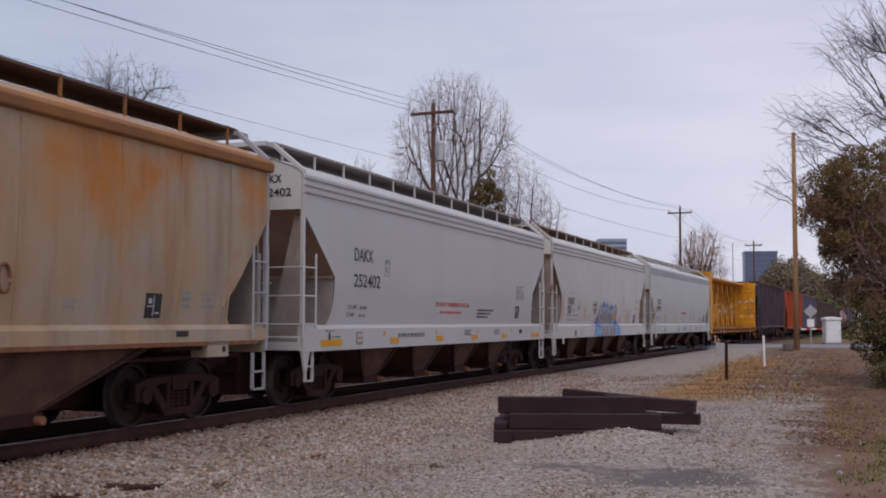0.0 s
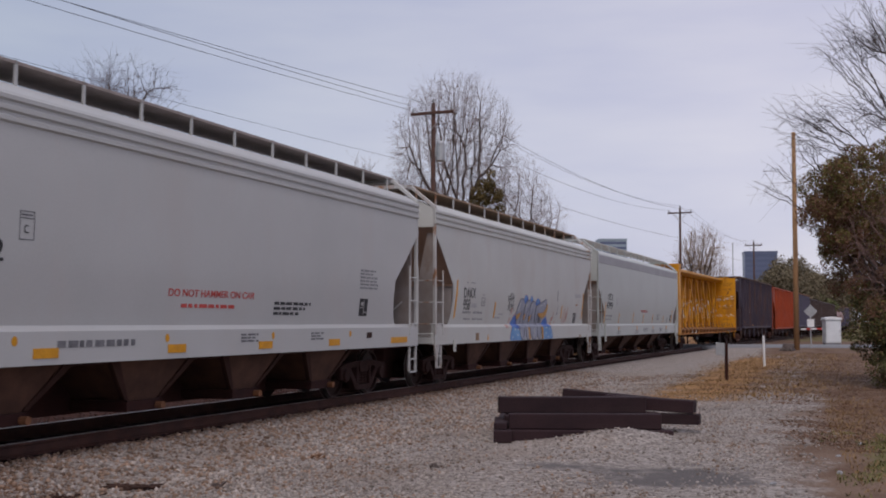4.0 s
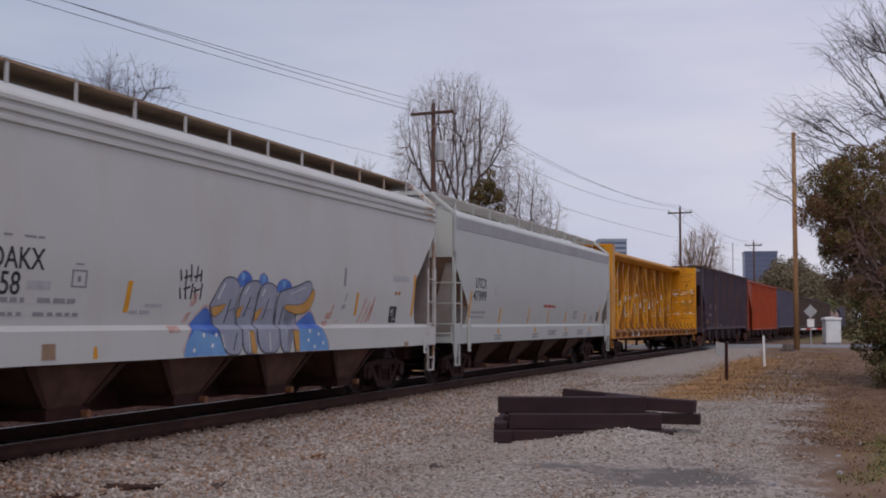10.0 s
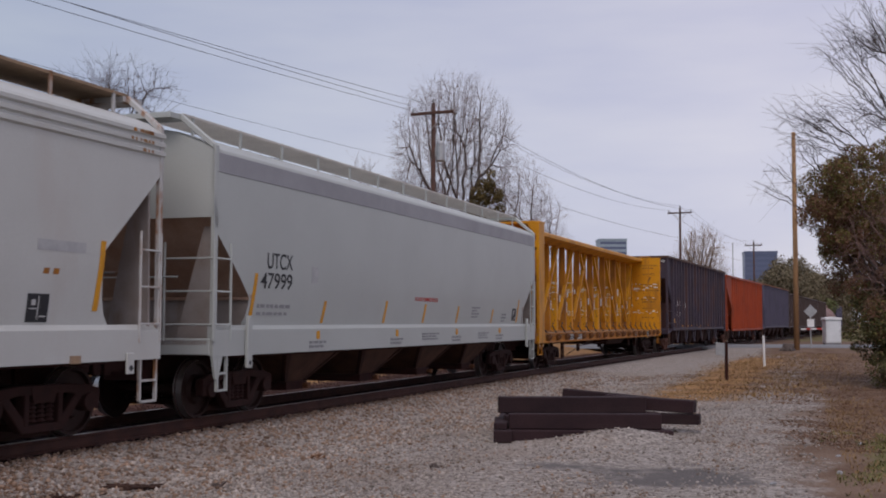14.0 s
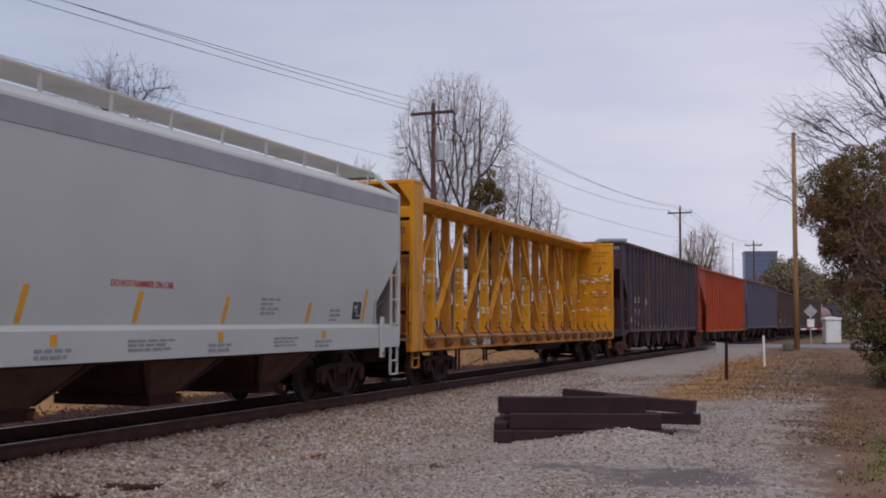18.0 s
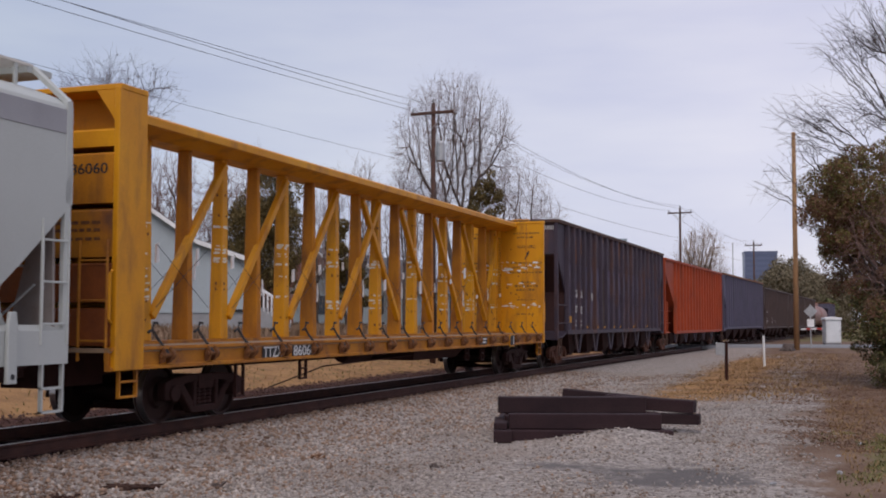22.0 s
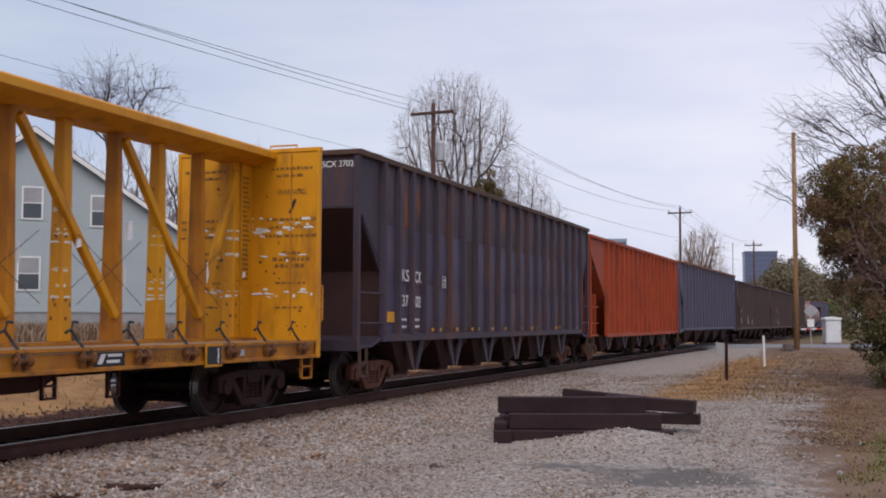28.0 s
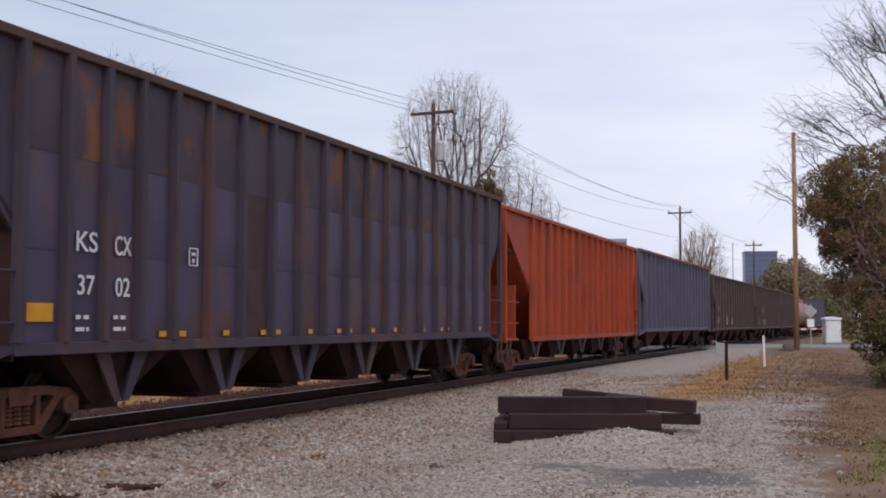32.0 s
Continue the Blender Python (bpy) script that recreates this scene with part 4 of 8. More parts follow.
plate(car, "sill_dot", [(-4.55 - uc, 1.05), (-4.45 - uc, 1.05), (-4.47 - uc, 1.2), (-4.53 - uc, 1.2)], ORANGE_TAPE, 0.004, "small yellow sill mark")
text_bars(car, -3.7 - uc, 1.62, [0.5], BAND_GREY, 0.06, 27)
text_bars(car, -3.35 - uc, 1.72, [0.4], BAND_GREY, 0.04, 28)


def sprayed(pts, mat, lift, label, edge=0.0):
    """A sprayed shape in train coordinates, with a dark outline of the given width under it."""
    pts = [(a - uc, b) for a, b in pts]
    for _ in range(2 if len(pts) > 6 else 0):
        ring = list(zip(pts, pts[1:] + pts[:1]))
        pts = [(a[0] * k + b[0] * (1 - k), a[1] * k + b[1] * (1 - k)) for a, b in ring for k in (0.78, 0.22)]
    if edge:
        n = len(pts)
        turn = 1 if sum(pts[i - 1][0] * pts[i][1] - pts[i][0] * pts[i - 1][1] for i in range(n)) > 0 else -1
        grown = []
        for i in range(n):
            a, b, c = Vector(pts[i - 1]), Vector(pts[i]), Vector(pts[(i + 1) % n])
            d = (b - a).normalized() + (c - b).normalized()
            d = Vector((d.y, -d.x)) * turn
            d = d.normalized() * edge if d.length > 0.05 else Vector((0, 0))
            grown.append((b.x + d.x, b.y + d.y))
        plate(car, "graffiti_outline", grown, OUTLINE_SPRAY, lift - 0.003, "dark blue-black spray-paint outline")
    plate(car, "graffiti_fill", pts, mat, lift, label)


def bubble(x, z, r, mat, lift):
    sprayed([(x + r * math.cos(k * math.tau / 14), z + r * 0.92 * math.sin(k * math.tau / 14)) for k in range(14)], mat, lift, "round sprayed bubble")


CLOUDS = ([(-2.48, 1.01), (-2.39, 1.24), (-2.21, 1.47), (-1.98, 1.64), (-1.78, 1.76), (-1.6, 1.57), (-1.47, 1.29), (-1.28, 1.01)],
          [(1.1, 1.01), (1.12, 1.45), (1.42, 1.6), (1.7, 1.72), (1.9, 1.56), (2.05, 1.42), (2.28, 1.2), (2.36, 1.01)],
          [(-1.0, 2.12), (-0.92, 2.24), (-0.76, 2.33), (-0.6, 2.3), (-0.46, 2.2), (-0.57, 2.1), (-0.86, 2.04)],
          [(-0.28, 2.15), (-0.22, 2.27), (-0.11, 2.31), (0.02, 2.25), (0.06, 2.15), (-0.11, 2.08)],
          [(0.34, 2.06), (0.42, 2.19), (0.6, 2.25), (0.8, 2.21), (0.94, 2.1), (0.72, 2.02), (0.42, 2.0)])
for pts in CLOUDS:
    cx, cz = sum(a for a, b in pts) / len(pts), sum(b for a, b in pts) / len(pts)
    sprayed([(cx + (a - cx) * 1.1, max(1.0, cz + (b - cz) * 1.13)) for a, b in pts], PINK_SPRAY, 0.003, "pink overspray round the piece")
    sprayed(pts, BLUE_SPRAY, 0.005, "deep blue spray paint")
for pts in CLOUDS[:2]:
    sprayed([(a * 0.995, min(b, 1.4)) for a, b in pts if b < 1.5], PALE_BLUE_SPRAY, 0.007, "pale blue spray paint on the sill")
for x, z in ((-2.2, 1.1), (-1.95, 1.32), (-1.7, 1.16), (-1.6, 1.32), (1.5, 1.2), (1.75, 1.08), (2.1, 1.14), (1.55, 1.36), (1.9, 1.3)):
    bubble(x, z, 0.035, WHITE_PAINT, 0.009)
for x, z in ((-0.78, 2.23), (-0.1, 2.22), (0.62, 2.15)):
    bubble(x, z, 0.07, PALE_BLUE_SPRAY, 0.007)
SILVER = "silver-grey sprayed letter shape with dark outline"
LETTERS = ([(-1.7, 1.74), (-1.59, 1.87), (-1.4, 2.1), (-1.28, 2.19), (-1.04, 2.19), (-0.86, 2.08), (-0.87, 1.9), (-1.04, 1.75), (-0.96, 1.61), (-0.84, 1.42), (-0.82, 1.02), (-1.27, 1.02), (-1.47, 1.29), (-1.58, 1.57)],
           [(-0.8, 1.94), (-0.67, 2.11), (-0.41, 2.17), (-0.19, 2.14), (-0.29, 1.95), (-0.32, 1.76), (-0.42, 1.57), (-0.31, 1.02), (-0.76, 1.02), (-0.8, 1.46), (-0.88, 1.57), (-0.83, 1.75)],
           [(-0.25, 1.89), (-0.12, 2.11), (0.13, 2.15), (0.36, 2.08), (0.38, 1.89), (0.26, 1.69), (0.38, 1.45), (0.45, 1.02), (-0.24, 1.02), (-0.34, 1.46), (-0.31, 1.57)],
           [(0.44, 2.0), (0.75, 2.05), (1.18, 2.13), (1.54, 2.24), (1.7, 2.14), (1.58, 1.95), (1.34, 1.82), (0.8, 1.81), (0.65, 1.69), (1.11, 1.61), (1.19, 1.49), (0.73, 1.41), (0.85, 1.02), (0.51, 1.02), (0.42, 1.45)])
for pts in LETTERS:
    sprayed(pts, SILVER_SPRAY, 0.012, SILVER, 0.026)
for pts in ([(0.62, 1.8), (1.34, 1.8), (1.6, 1.96), (1.74, 2.12), (1.82, 1.98), (1.66, 1.74), (1.26, 1.63), (0.8, 1.7)], [(-1.66, 1.73), (-1.42, 1.76), (-1.22, 1.8), (-1.33, 1.69), (-1.5, 1.6), (-1.58, 1.6)], [(-0.9, 1.7), (-0.72, 1.77), (-0.78, 1.61), (-0.88, 1.58)],
            [(-0.3, 1.67), (-0.06, 1.76), (-0.2, 1.57), (-0.3, 1.53)], [(-0.6, 1.38), (-0.46, 1.36), (-0.34, 1.02), (-0.5, 1.02)], [(0.9, 1.38), (1.12, 1.36), (1.16, 1.02), (1.02, 1.02)]):
    sprayed(pts, ORANGE_SPRAY, 0.017, "orange-yellow drop edge", 0.014)
for a, b, c, d, mat in ((-1.25, 1.5, -1.12, 1.86, OUTLINE_SPRAY), (-1.2, 1.66, -0.98, 1.74, OUTLINE_SPRAY), (-0.68, 1.6, -0.5, 1.92, OUTLINE_SPRAY), (-0.6, 1.72, -0.42, 1.74, OUTLINE_SPRAY), (-0.05, 1.56, 0.1, 1.9, OUTLINE_SPRAY), (0.02, 1.7, 0.24, 1.72, OUTLINE_SPRAY), (0.55, 1.46, 0.62, 1.78, OUTLINE_SPRAY), (0.68, 1.56, 1.05, 1.58, OUTLINE_SPRAY),
                        (-1.1, 1.08, -1.0, 1.34, OUTLINE_SPRAY), (-0.58, 1.06, -0.62, 1.36, WHITE_PAINT), (0.1, 1.06, 0.06, 1.36, WHITE_PAINT), (-1.5, 1.86, -1.32, 2.1, WHITE_PAINT), (-0.7, 1.96, -0.58, 2.08, WHITE_PAINT), (-0.12, 1.94, -0.04, 2.06, WHITE_PAINT), (0.85, 1.99, 1.4, 2.12, WHITE_PAINT), (-1.36, 1.12, -1.44, 1.32, WHITE_PAINT)):
    w_ = 0.02 if mat is OUTLINE_SPRAY else 0.016
    sprayed([(a, b), (a + w_, b - 0.004), (c + w_, d - 0.004), (c, d)], mat, 0.019, "dark inner stroke" if mat is OUTLINE_SPRAY else "white highlight stroke")
# thin scribble above the sill
_rg = random.Random(4)
for row, z in enumerate((2.1, 1.84)):
    for k in range(5):
        x = -2.54 + k * 0.13 + 0.02 * row
        lean, tall = _rg.uniform(-0.06, 0.06), _rg.uniform(0.15, 0.26)
        plate(car, "spray_tag", [(x - uc, z), (x - uc + 0.032, z), (x - uc + 0.032 + lean, z + tall), (x - uc + lean, z + tall)], BLACK_PAINT, 0.006, "thin black spray scribble")
        if k % 2:
            zz = z + _rg.uniform(0.02, 0.15)
            plate(car, "spray_tag", [(x - uc - 0.05, zz), (x - uc + 0.12, zz + 0.04), (x - uc + 0.12, zz + 0.07), (x - uc - 0.05, zz + 0.03)], BLACK_PAINT, 0.006, "thin black spray scribble")
for x, z, w_, t_, ln in ((-2.24, 1.74, 0.1, 0.2, 0.06), (-2.14, 1.78, 0.06, 0.16, 0.05), (-2.42, 1.5, 0.12, 0.16, 0.12), (-2.86, 1.36, 0.28, 0.1, 0.02), (2.2, 1.44, 0.2, 0.1, 0.05), (2.3, 1.56, 0.24, 0.14, 0.1), (3.78, 1.5, 0.1, 0.5, 0.3), (3.95, 1.48, 0.08, 0.45, 0.34), (4.15, 1.5, 0.1, 0.36, 0.25), (4.32, 1.52, 0.06, 0.5, 0.2), (2.55, 1.7, 0.05, 0.16, 0.1), (3.0, 1.75, 0.14, 0.1, 0.05), (3.1, 1.9, 0.05, 0.16, 0.1), (2.72, 1.5, 0.12, 0.05, 0.1)):
    plate(car, "spray_smudge", [(x - uc, z), (x - uc + w_, z + 0.01), (x - uc + w_ + ln, z + t_), (x - uc + ln, z + t_ * 0.9)], RED_SPRAY if x < 3 or x > 3.7 else BAND_GREY, 0.006, "faded red spray smudge")
plate(car, "grey_patch", [(5.48 - uc, 2.36), (6.38 - uc, 2.36), (6.38 - uc, 2.49), (5.48 - uc, 2.49)], FAINT_PATCH, 0.004, "painted-over grey patch")
plate(car, "grey_tick", [(3.02 - uc, 2.19), (3.1 - uc, 2.19), (3.14 - uc, 2.53), (3.06 - uc, 2.53)], GREY_PAINT, 0.005, "dark grey tick")
for x in (5.6, 5.78):
    plate(car, "rust_spot", [(x - uc, 2.08), (x - uc + 0.1, 2.08), (x - uc + 0.12, 2.15), (x - uc + 0.02, 2.15)], YELLOW_RUST, 0.005, "small rust spot")
_rg = random.Random(14)
for k in range(26):
    x, i = 7.72 - abs(_rg.gauss(0, 0.22)), _rg.choice((0, 1, 1, 2, 2))
    z = 3.805 + i * 0.125
    w_ = _rg.uniform(0.02, 0.1)
    part("rust_patch", Shape().slab([(x - uc, z + _rg.uniform(0, 0.02)), (x - uc + w_, z), (x - uc + w_ * 0.8, z + 0.05), (x - uc + w_ * 0.2, z + 0.048)], "y", -1.6225, -1.619), _rg.choice((YELLOW_RUST, RIB_RUST, RIB_RUST)), car, "orange rust on the roof ribs")

# clean covered hopper with a grey band under the roof
car, h = covered_hopper("covered_hopper", "clean pale grey covered hopper car with darker eave band", 9.4, 27.9, GREY_WHITE_B, None, BOARD_PALE, cut=1.2, cut_top=2.95, cut_low=1.9, bays=4, deep=0.8, trough=0.75, open_board=True, end_low=3.1, post=0.11, brake=True)
uc = 18.65
for d in (-1, 1):
    part("eave_band", Shape().slab([(d * 1.58, 3.79), (d * 1.594, 3.8), (d * 1.594, 4.09), (d * 1.58, 4.1)], "x", -h + 0.02, h - 0.02), BAND_GREY, car, "darker grey eave band")
lettering("UTCX", 0.37, 11.1 - uc, 2.4, None, BLACK_PAINT, car, 0.9)
lettering("47999", 0.37, 10.9 - uc, 2.07, None, BLACK_PAINT, car, 1.1)
text_bars(car, 10.85 - uc, 1.75, [1.2, 1.1], GREY_PAINT, 0.07, 31)
for x, z1 in ((10.6, 2.3), (13.25, 1.9), (16.17, 1.95), (18.47, 1.92), (20.77, 1.9), (23.62, 1.86), (26.05, 2.15)):
    stripe(car, x - uc, 1.5, z1, 0.1)
lettering("DO NOT HAMMER ON CAR", 0.13, 17.92 - uc, 1.98, None, RED_PAINT, car, 1.45)
text_bars(car, 21.97 - uc, 1.86, [0.65, 0.4, 0.6, 0.5], GREY_PAINT, 0.045, 33)
text_bars(car, 24.6 - uc, 1.7, [0.5, 0.45, 0.4], GREY_PAINT, 0.05, 34)
plate(car, "stencil_mark", [(12.75 - uc, 2.2), (13.0 - uc, 2.2), (13.0 - uc, 2.5), (12.75 - uc, 2.5)], FAINT_PATCH, 0.004)
consist_box(car, 25.6 - uc, 1.56)
hook_plate(car, 10.45 - uc, GREY_WHITE_B)
hook_plate(car, 26.85 - uc, GREY_WHITE_B)
for x in (13.0, 16.77, 20.62, 24.2):
    part("sill_reflector", Shape().box(x - uc - 0.06, x - uc + 0.06, -1.612, -1.6, 1.22, 1.36), ORANGE_TAPE, car)
    text_bars(car, x - uc - 0.35, 1.14, [0.75, 0.6], GREY_PAINT, 0.045, int(x), y=-1.608)
text_bars(car, 18.27 - uc, 1.24, [1.1, 0.95, 1.05], GREY_PAINT, 0.035, 37, y=-1.608)
text_bars(car, 22.32 - uc, 1.22, [0.9, 0.7, 0.8], GREY_PAINT, 0.035, 38, y=-1.608)


def centre_beam():
    """Bulkhead flat car for timber with a trussed wall along its middle."""
    u0, u1 = 28.95, 51.35
    car, h = start_car("centre_beam_flat_car", "empty yellow centre-beam lumber flat car, scuffed and rusty", u0, u1, "flat car")
    uc = (u0 + u1) / 2
    inner0, inner1 = 29.62 - uc, 51.2 - uc
    deck = 1.17
    part("deck", Shape().box(-h, h, -1.44, 1.44, deck - 0.06, deck), BOARD_BROWN, car, "worn brown deck")
    part("centre_sill", Shape().box(-h, h, -0.35, 0.35, 0.75, deck - 0.06), UNDER, car)
    part("cushion_box", Shape().taper((1.2, 4.2, -0.9, 0.9), (0.8, 4.6, -1.1, 1.1), 0.62, 0.9), UNDER, car)
    part("air_reservoir", Shape().lathe([(0.16, -2.6), (0.18, -2.5), (0.18, -1.4), (0.16, -1.3)], "x", 12, (0, -0.8, 0.86)), UNDER, car)
    for y in (-1, 1):
        s = Shape().slab([(y * 1.36, deck - 0.3), (y * 1.46, deck - 0.3), (y * 1.46, deck - 0.26), (y * 1.42, deck - 0.24), (y * 1.42, deck - 0.05), (y * 1.47, deck - 0.03), (y * 1.47, deck + 0.012), (y * 1.36, deck + 0.012)], "x", -h, h)
        part("side_sill", s, YELLOW_RUST, car, "rusty yellow side channel")
        n = 18
        for i in range(n):
            x = inner0 + 0.6 + (inner1 - inner0 - 1.2) * i / (n - 1)
            s = Shape().slab([(y * 1.42, deck + 0.02), (y * 1.5, deck - 0.02), (y * 1.54, deck - 0.12), (y * 1.5, deck - 0.22), (y * 1.42, deck - 0.24)], "x", x - 0.1, x - 0.075)
            s.slab([(y * 1.42, deck + 0.02), (y * 1.5, deck - 0.02), (y * 1.54, deck - 0.12), (y * 1.5, deck - 0.22), (y * 1.42, deck - 0.24)], "x", x + 0.075, x + 0.1)
            s.lathe([(0.035, -0.14), (0.035, 0.08), (0.075, 0.082), (0.08, 0.125), (0.03, 0.13), (0.03, 0.16)], "x", 10, (x, y * 1.48, deck - 0.12))
            part("winch", s, WINCH_RUST, car, "rusty tie-down winch")
            if y < 0:
                k = Shape().tube([(x + 0.02, -1.5, deck - 0.1), (x - 0.02, -1.35, deck + 0.1), (x - 0.1, -1.3, deck + 0.24), (x - 0.2, -1.3, deck + 0.2)], 0.022, 5)
                k.tube([(x - 0.1, -1.3, deck + 0.22), (x - 0.05, -1.3, deck + 0.34), (x + 0.03, -1.3, deck + 0.33)], 0.022, 5)
                part("strap_hook", k, CABLE, car, "dark strap hook")
    # top chord
    s = Shape().slab([(-0.62, 4.5), (-0.62, 4.63), (-0.55, 4.67), (0.55, 4.67), (0.62, 4.63), (0.62, 4.5), (0.54, 4.5), (0.22, 4.4), (-0.22, 4.4), (-0.54, 4.5)], "x", inner0, inner1)
    part("top_chord", s, YELLOW, car, bevel=0.01)
    part("bottom_chord", Shape().box(inner0, inner1, -0.24, 0.24, deck, deck + 0.05), YELLOW_RUST, car)
    light = [31.73 - uc + 2.365 * i for i in range(9)]
    dark = [x + 1.2 for x in light[:-1]]
    for x in light:
        p = part("post", Shape().taper((x - 0.125, x + 0.125, -0.13, 0.13), (x - 0.085, x + 0.085, -0.1, 0.1), deck + 0.04, 4.43), YELLOW, car, bevel=0.02)
        r = random.Random(int(x * 50))
        for k in range(9):
            z = r.choice((1.95, 2.05, 2.6, 2.8, 3.0)) + r.gauss(0, 0.12)
            y = -(0.13 - 0.03 * (z - deck) / 3.2) - 0.003
            a, w = x - 0.11 + r.uniform(0, 0.05), r.uniform(0.05, 0.17)
            t = r.uniform(0.015, 0.05)
            e = x - (0.125 - 0.04 * (z - deck) / 3.2) - 0.003
            b = -0.1 + r.uniform(0, 0.06)
            part("scuff", Shape().slab([(b, z), (b + w, z + r.uniform(-0.03, 0.03)), (b + w * 0.95, z + t), (b + 0.01, z + t * 0.8)], "x", e - 0.003, e + 0.003), SCRAPED, p, "white scraped paint")
            part("scuff", Shape().slab([(a, z), (a + w, z + r.uniform(-0.02, 0.02)), (a + w * 0.9, z + t), (a + 0.01, z + t * 0.7)], "y", y - 0.003, y + 0.003), SCRAPED, p, "white scraped paint")
        for k in range(5):
            z, a, w = r.uniform(1.4, 4.2), x + r.uniform(-0.1, 0.06), r.uniform(0.02, 0.05)
            y = -(0.13 - 0.03 * (z - deck) / 3.2) - 0.003
            part("rust_chip", Shape().slab([(a, z), (a + w, z + 0.01), (a + w * 0.8, z + w * 1.4), (a + w * 0.1, z + w)], "y", y - 0.003, y + 0.003), WINCH_RUST, p)
            e, b = x - (0.125 - 0.04 * (z - deck) / 3.2) - 0.003, r.uniform(-0.1, 0.05)
            part("rust_chip", Shape().slab([(b, z), (b + w, z + 0.01), (b + w * 0.8, z + w * 1.6), (b + w * 0.1, z + w)], "x", e - 0.003, e + 0.003), WINCH_RUST, p)
    # shade on these posts is painted in by the darker yellow
    for x in dark:
        part("post", Shape().taper((x - 0.085, x + 0.085, -0.16, 0.16), (x - 0.055, x + 0.055, -0.11, 0.11), deck + 0.04, 4.43), YELLOW_DARK, car, bevel=0.015)

    def diagonal(xa, za, xb, zb, y=-0.12):
        d = Vector((xb - xa, 0, zb - za)).normalized()
        nrm = Vector((-d.z, 0, d.x)) * 0.066
        a, b = Vector((xa, 0, za)), Vector((xb, 0, zb))
        s = Shape().slab([(p.x, p.z) for p in (a - nrm, b - nrm, b + nrm, a + nrm)], "y", y - 0.06, y + 0.06)
        part("diagonal_brace", s, YELLOW, car, bevel=0.012)

    for i in range(4):
        diagonal(light[i] + 0.1, deck + 0.42, light[i + 1] - 0.06, 4.3)
    for i in range(3, 7):
        diagonal(dark[i] + 0.08, 4.3, dark[i + 1] - 0.08, deck + 0.42)
    diagonal(dark[7] + 0.1, deck + 0.9, light[8] - 0.1, 4.2)
    # lashing wires
    for i in range(8):
        for y in (-0.2, 0.2):
            a, b = light[i] + 0.12, dark[i] - 0.1
            s = Shape().tube([(a, y, 2.75), (b + 0.6, y, 1.75)], 0.006, 4).tube([(b + 0.55, y, 2.75), (a, y, 1.75)], 0.006, 4)
            part("lashing_wire", s, CABLE, car, "thin dark lashing wires")
    # plastic wrap scraps
    r = random.Random(11)
    for x in (*light[::1], *dark[::2]):
        z = r.uniform(2.2, 2.75)
        w, hh = r.uniform(0.05, 0.13), r.uniform(0.1, 0.35)
        part("wrap_scrap", Shape().slab([(x + 0.12, z), (x + 0.12 + w, z + 0.03), (x + 0.1 + w, z + hh), (x + 0.13, z + hh * 0.9)], "y", -0.19, -0.16), WHITE_TRIM, car, "torn white wrapping scrap")
    for x in dark:
        z = r.uniform(1.9, 2.35)
        part("wrap_scrap", Shape().slab([(x + 0.07, z), (x + 0.12, z + 0.02), (x + 0.13, z + 0.2), (x + 0.09, z + r.uniform(0.28, 0.42))], "y", -0.17, -0.15), WHITE_TRIM, car, "torn white wrapping scrap")
    # bulkheads
    for d, xa, xb in ((-1, -h + 0.1, inner0), (1, inner1, h - 0.05)):
        face = inner0 if d < 0 else inner1
        lo, hi = min(face, face + d * 0.08), max(face, face + d * 0.08)
        b = part("bulkhead", Shape().box(lo, hi, -1.47, 1.47, deck, 4.62), YELLOW, car, "tall yellow end bulkhead", bevel=0.006)
        out = xa if d < 0 else xb
        for y in (-1.49, 1.49):
            sy = 1 if y > 0 else -1
            wide = 0.62 if d < 0 else 0.1
            x_a, x_b = sorted((face - d * 0.03, face + d * wide))
            inw = 0.09 if d < 0 else 0.05
            part("corner_post", Shape().box(x_a, x_b, min(y, y - sy * inw), max(y, y - sy * inw), deck - 0.3, 4.66), YELLOW, b, bevel=0.012)
        if d < 0:
            # bars go from yellow at the top to dark red-brown at the deck
            for z0, z1, mat in ((3.86, 4.1, YELLOW), (3.1, 3.78, YELLOW_DARK), (2.38, 3.02, YELLOW_RUST), (1.78, 2.3, BULKHEAD_BROWN), (1.2, 1.7, BULKHEAD_BROWN)):
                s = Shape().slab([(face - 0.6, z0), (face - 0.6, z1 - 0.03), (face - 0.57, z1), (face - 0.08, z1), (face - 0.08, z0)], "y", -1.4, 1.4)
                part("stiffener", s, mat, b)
            for sy in (-1, 1):
                part("corner_gusset", Shape().slab([(sy * 1.4, 4.62), (sy * 1.1, 4.62), (sy * 1.4, 4.2)], "x", face - 0.6, face - 0.57), YELLOW, b)
            r = random.Random(23)
            s = Shape()
            for z, span in ((2.82, 0.9), (2.72, 1.0), (2.6, 0.8)):
                y = -1.2
                while y < -1.2 + span:
                    w = r.uniform(0.06, 0.14)
                    s.box(face - 0.605, face - 0.6, y, y + w, z, z + 0.045)
                    y += w + 0.04
            tagged(part("stencil_text", s, WINCH_RUST, b, "worn brown stencil lines"), kind="stuff")
        else:
            for z in (1.35, 1.85, 2.35, 2.85, 3.4, 3.95, 4.5):
                part("stiffener", Shape().taper((face + 0.08, face + 0.16, -1.14, 1.14), (face + 0.08, face + 0.06, -1.14, 1.14), z, z + 0.16), YELLOW, b)
        part("cap", Shape().box(*sorted((face - d * 0.02, face + d * (0.6 if d < 0 else 0.12))), -1.5, 1.5, 4.62, 4.7), YELLOW, b, bevel=0.01)
        coupler(car, d * h, d)
        stirrup(car, d * (h - 0.45), -1.4, YELLOW_RUST, 0.5, 0.95, 0.42)
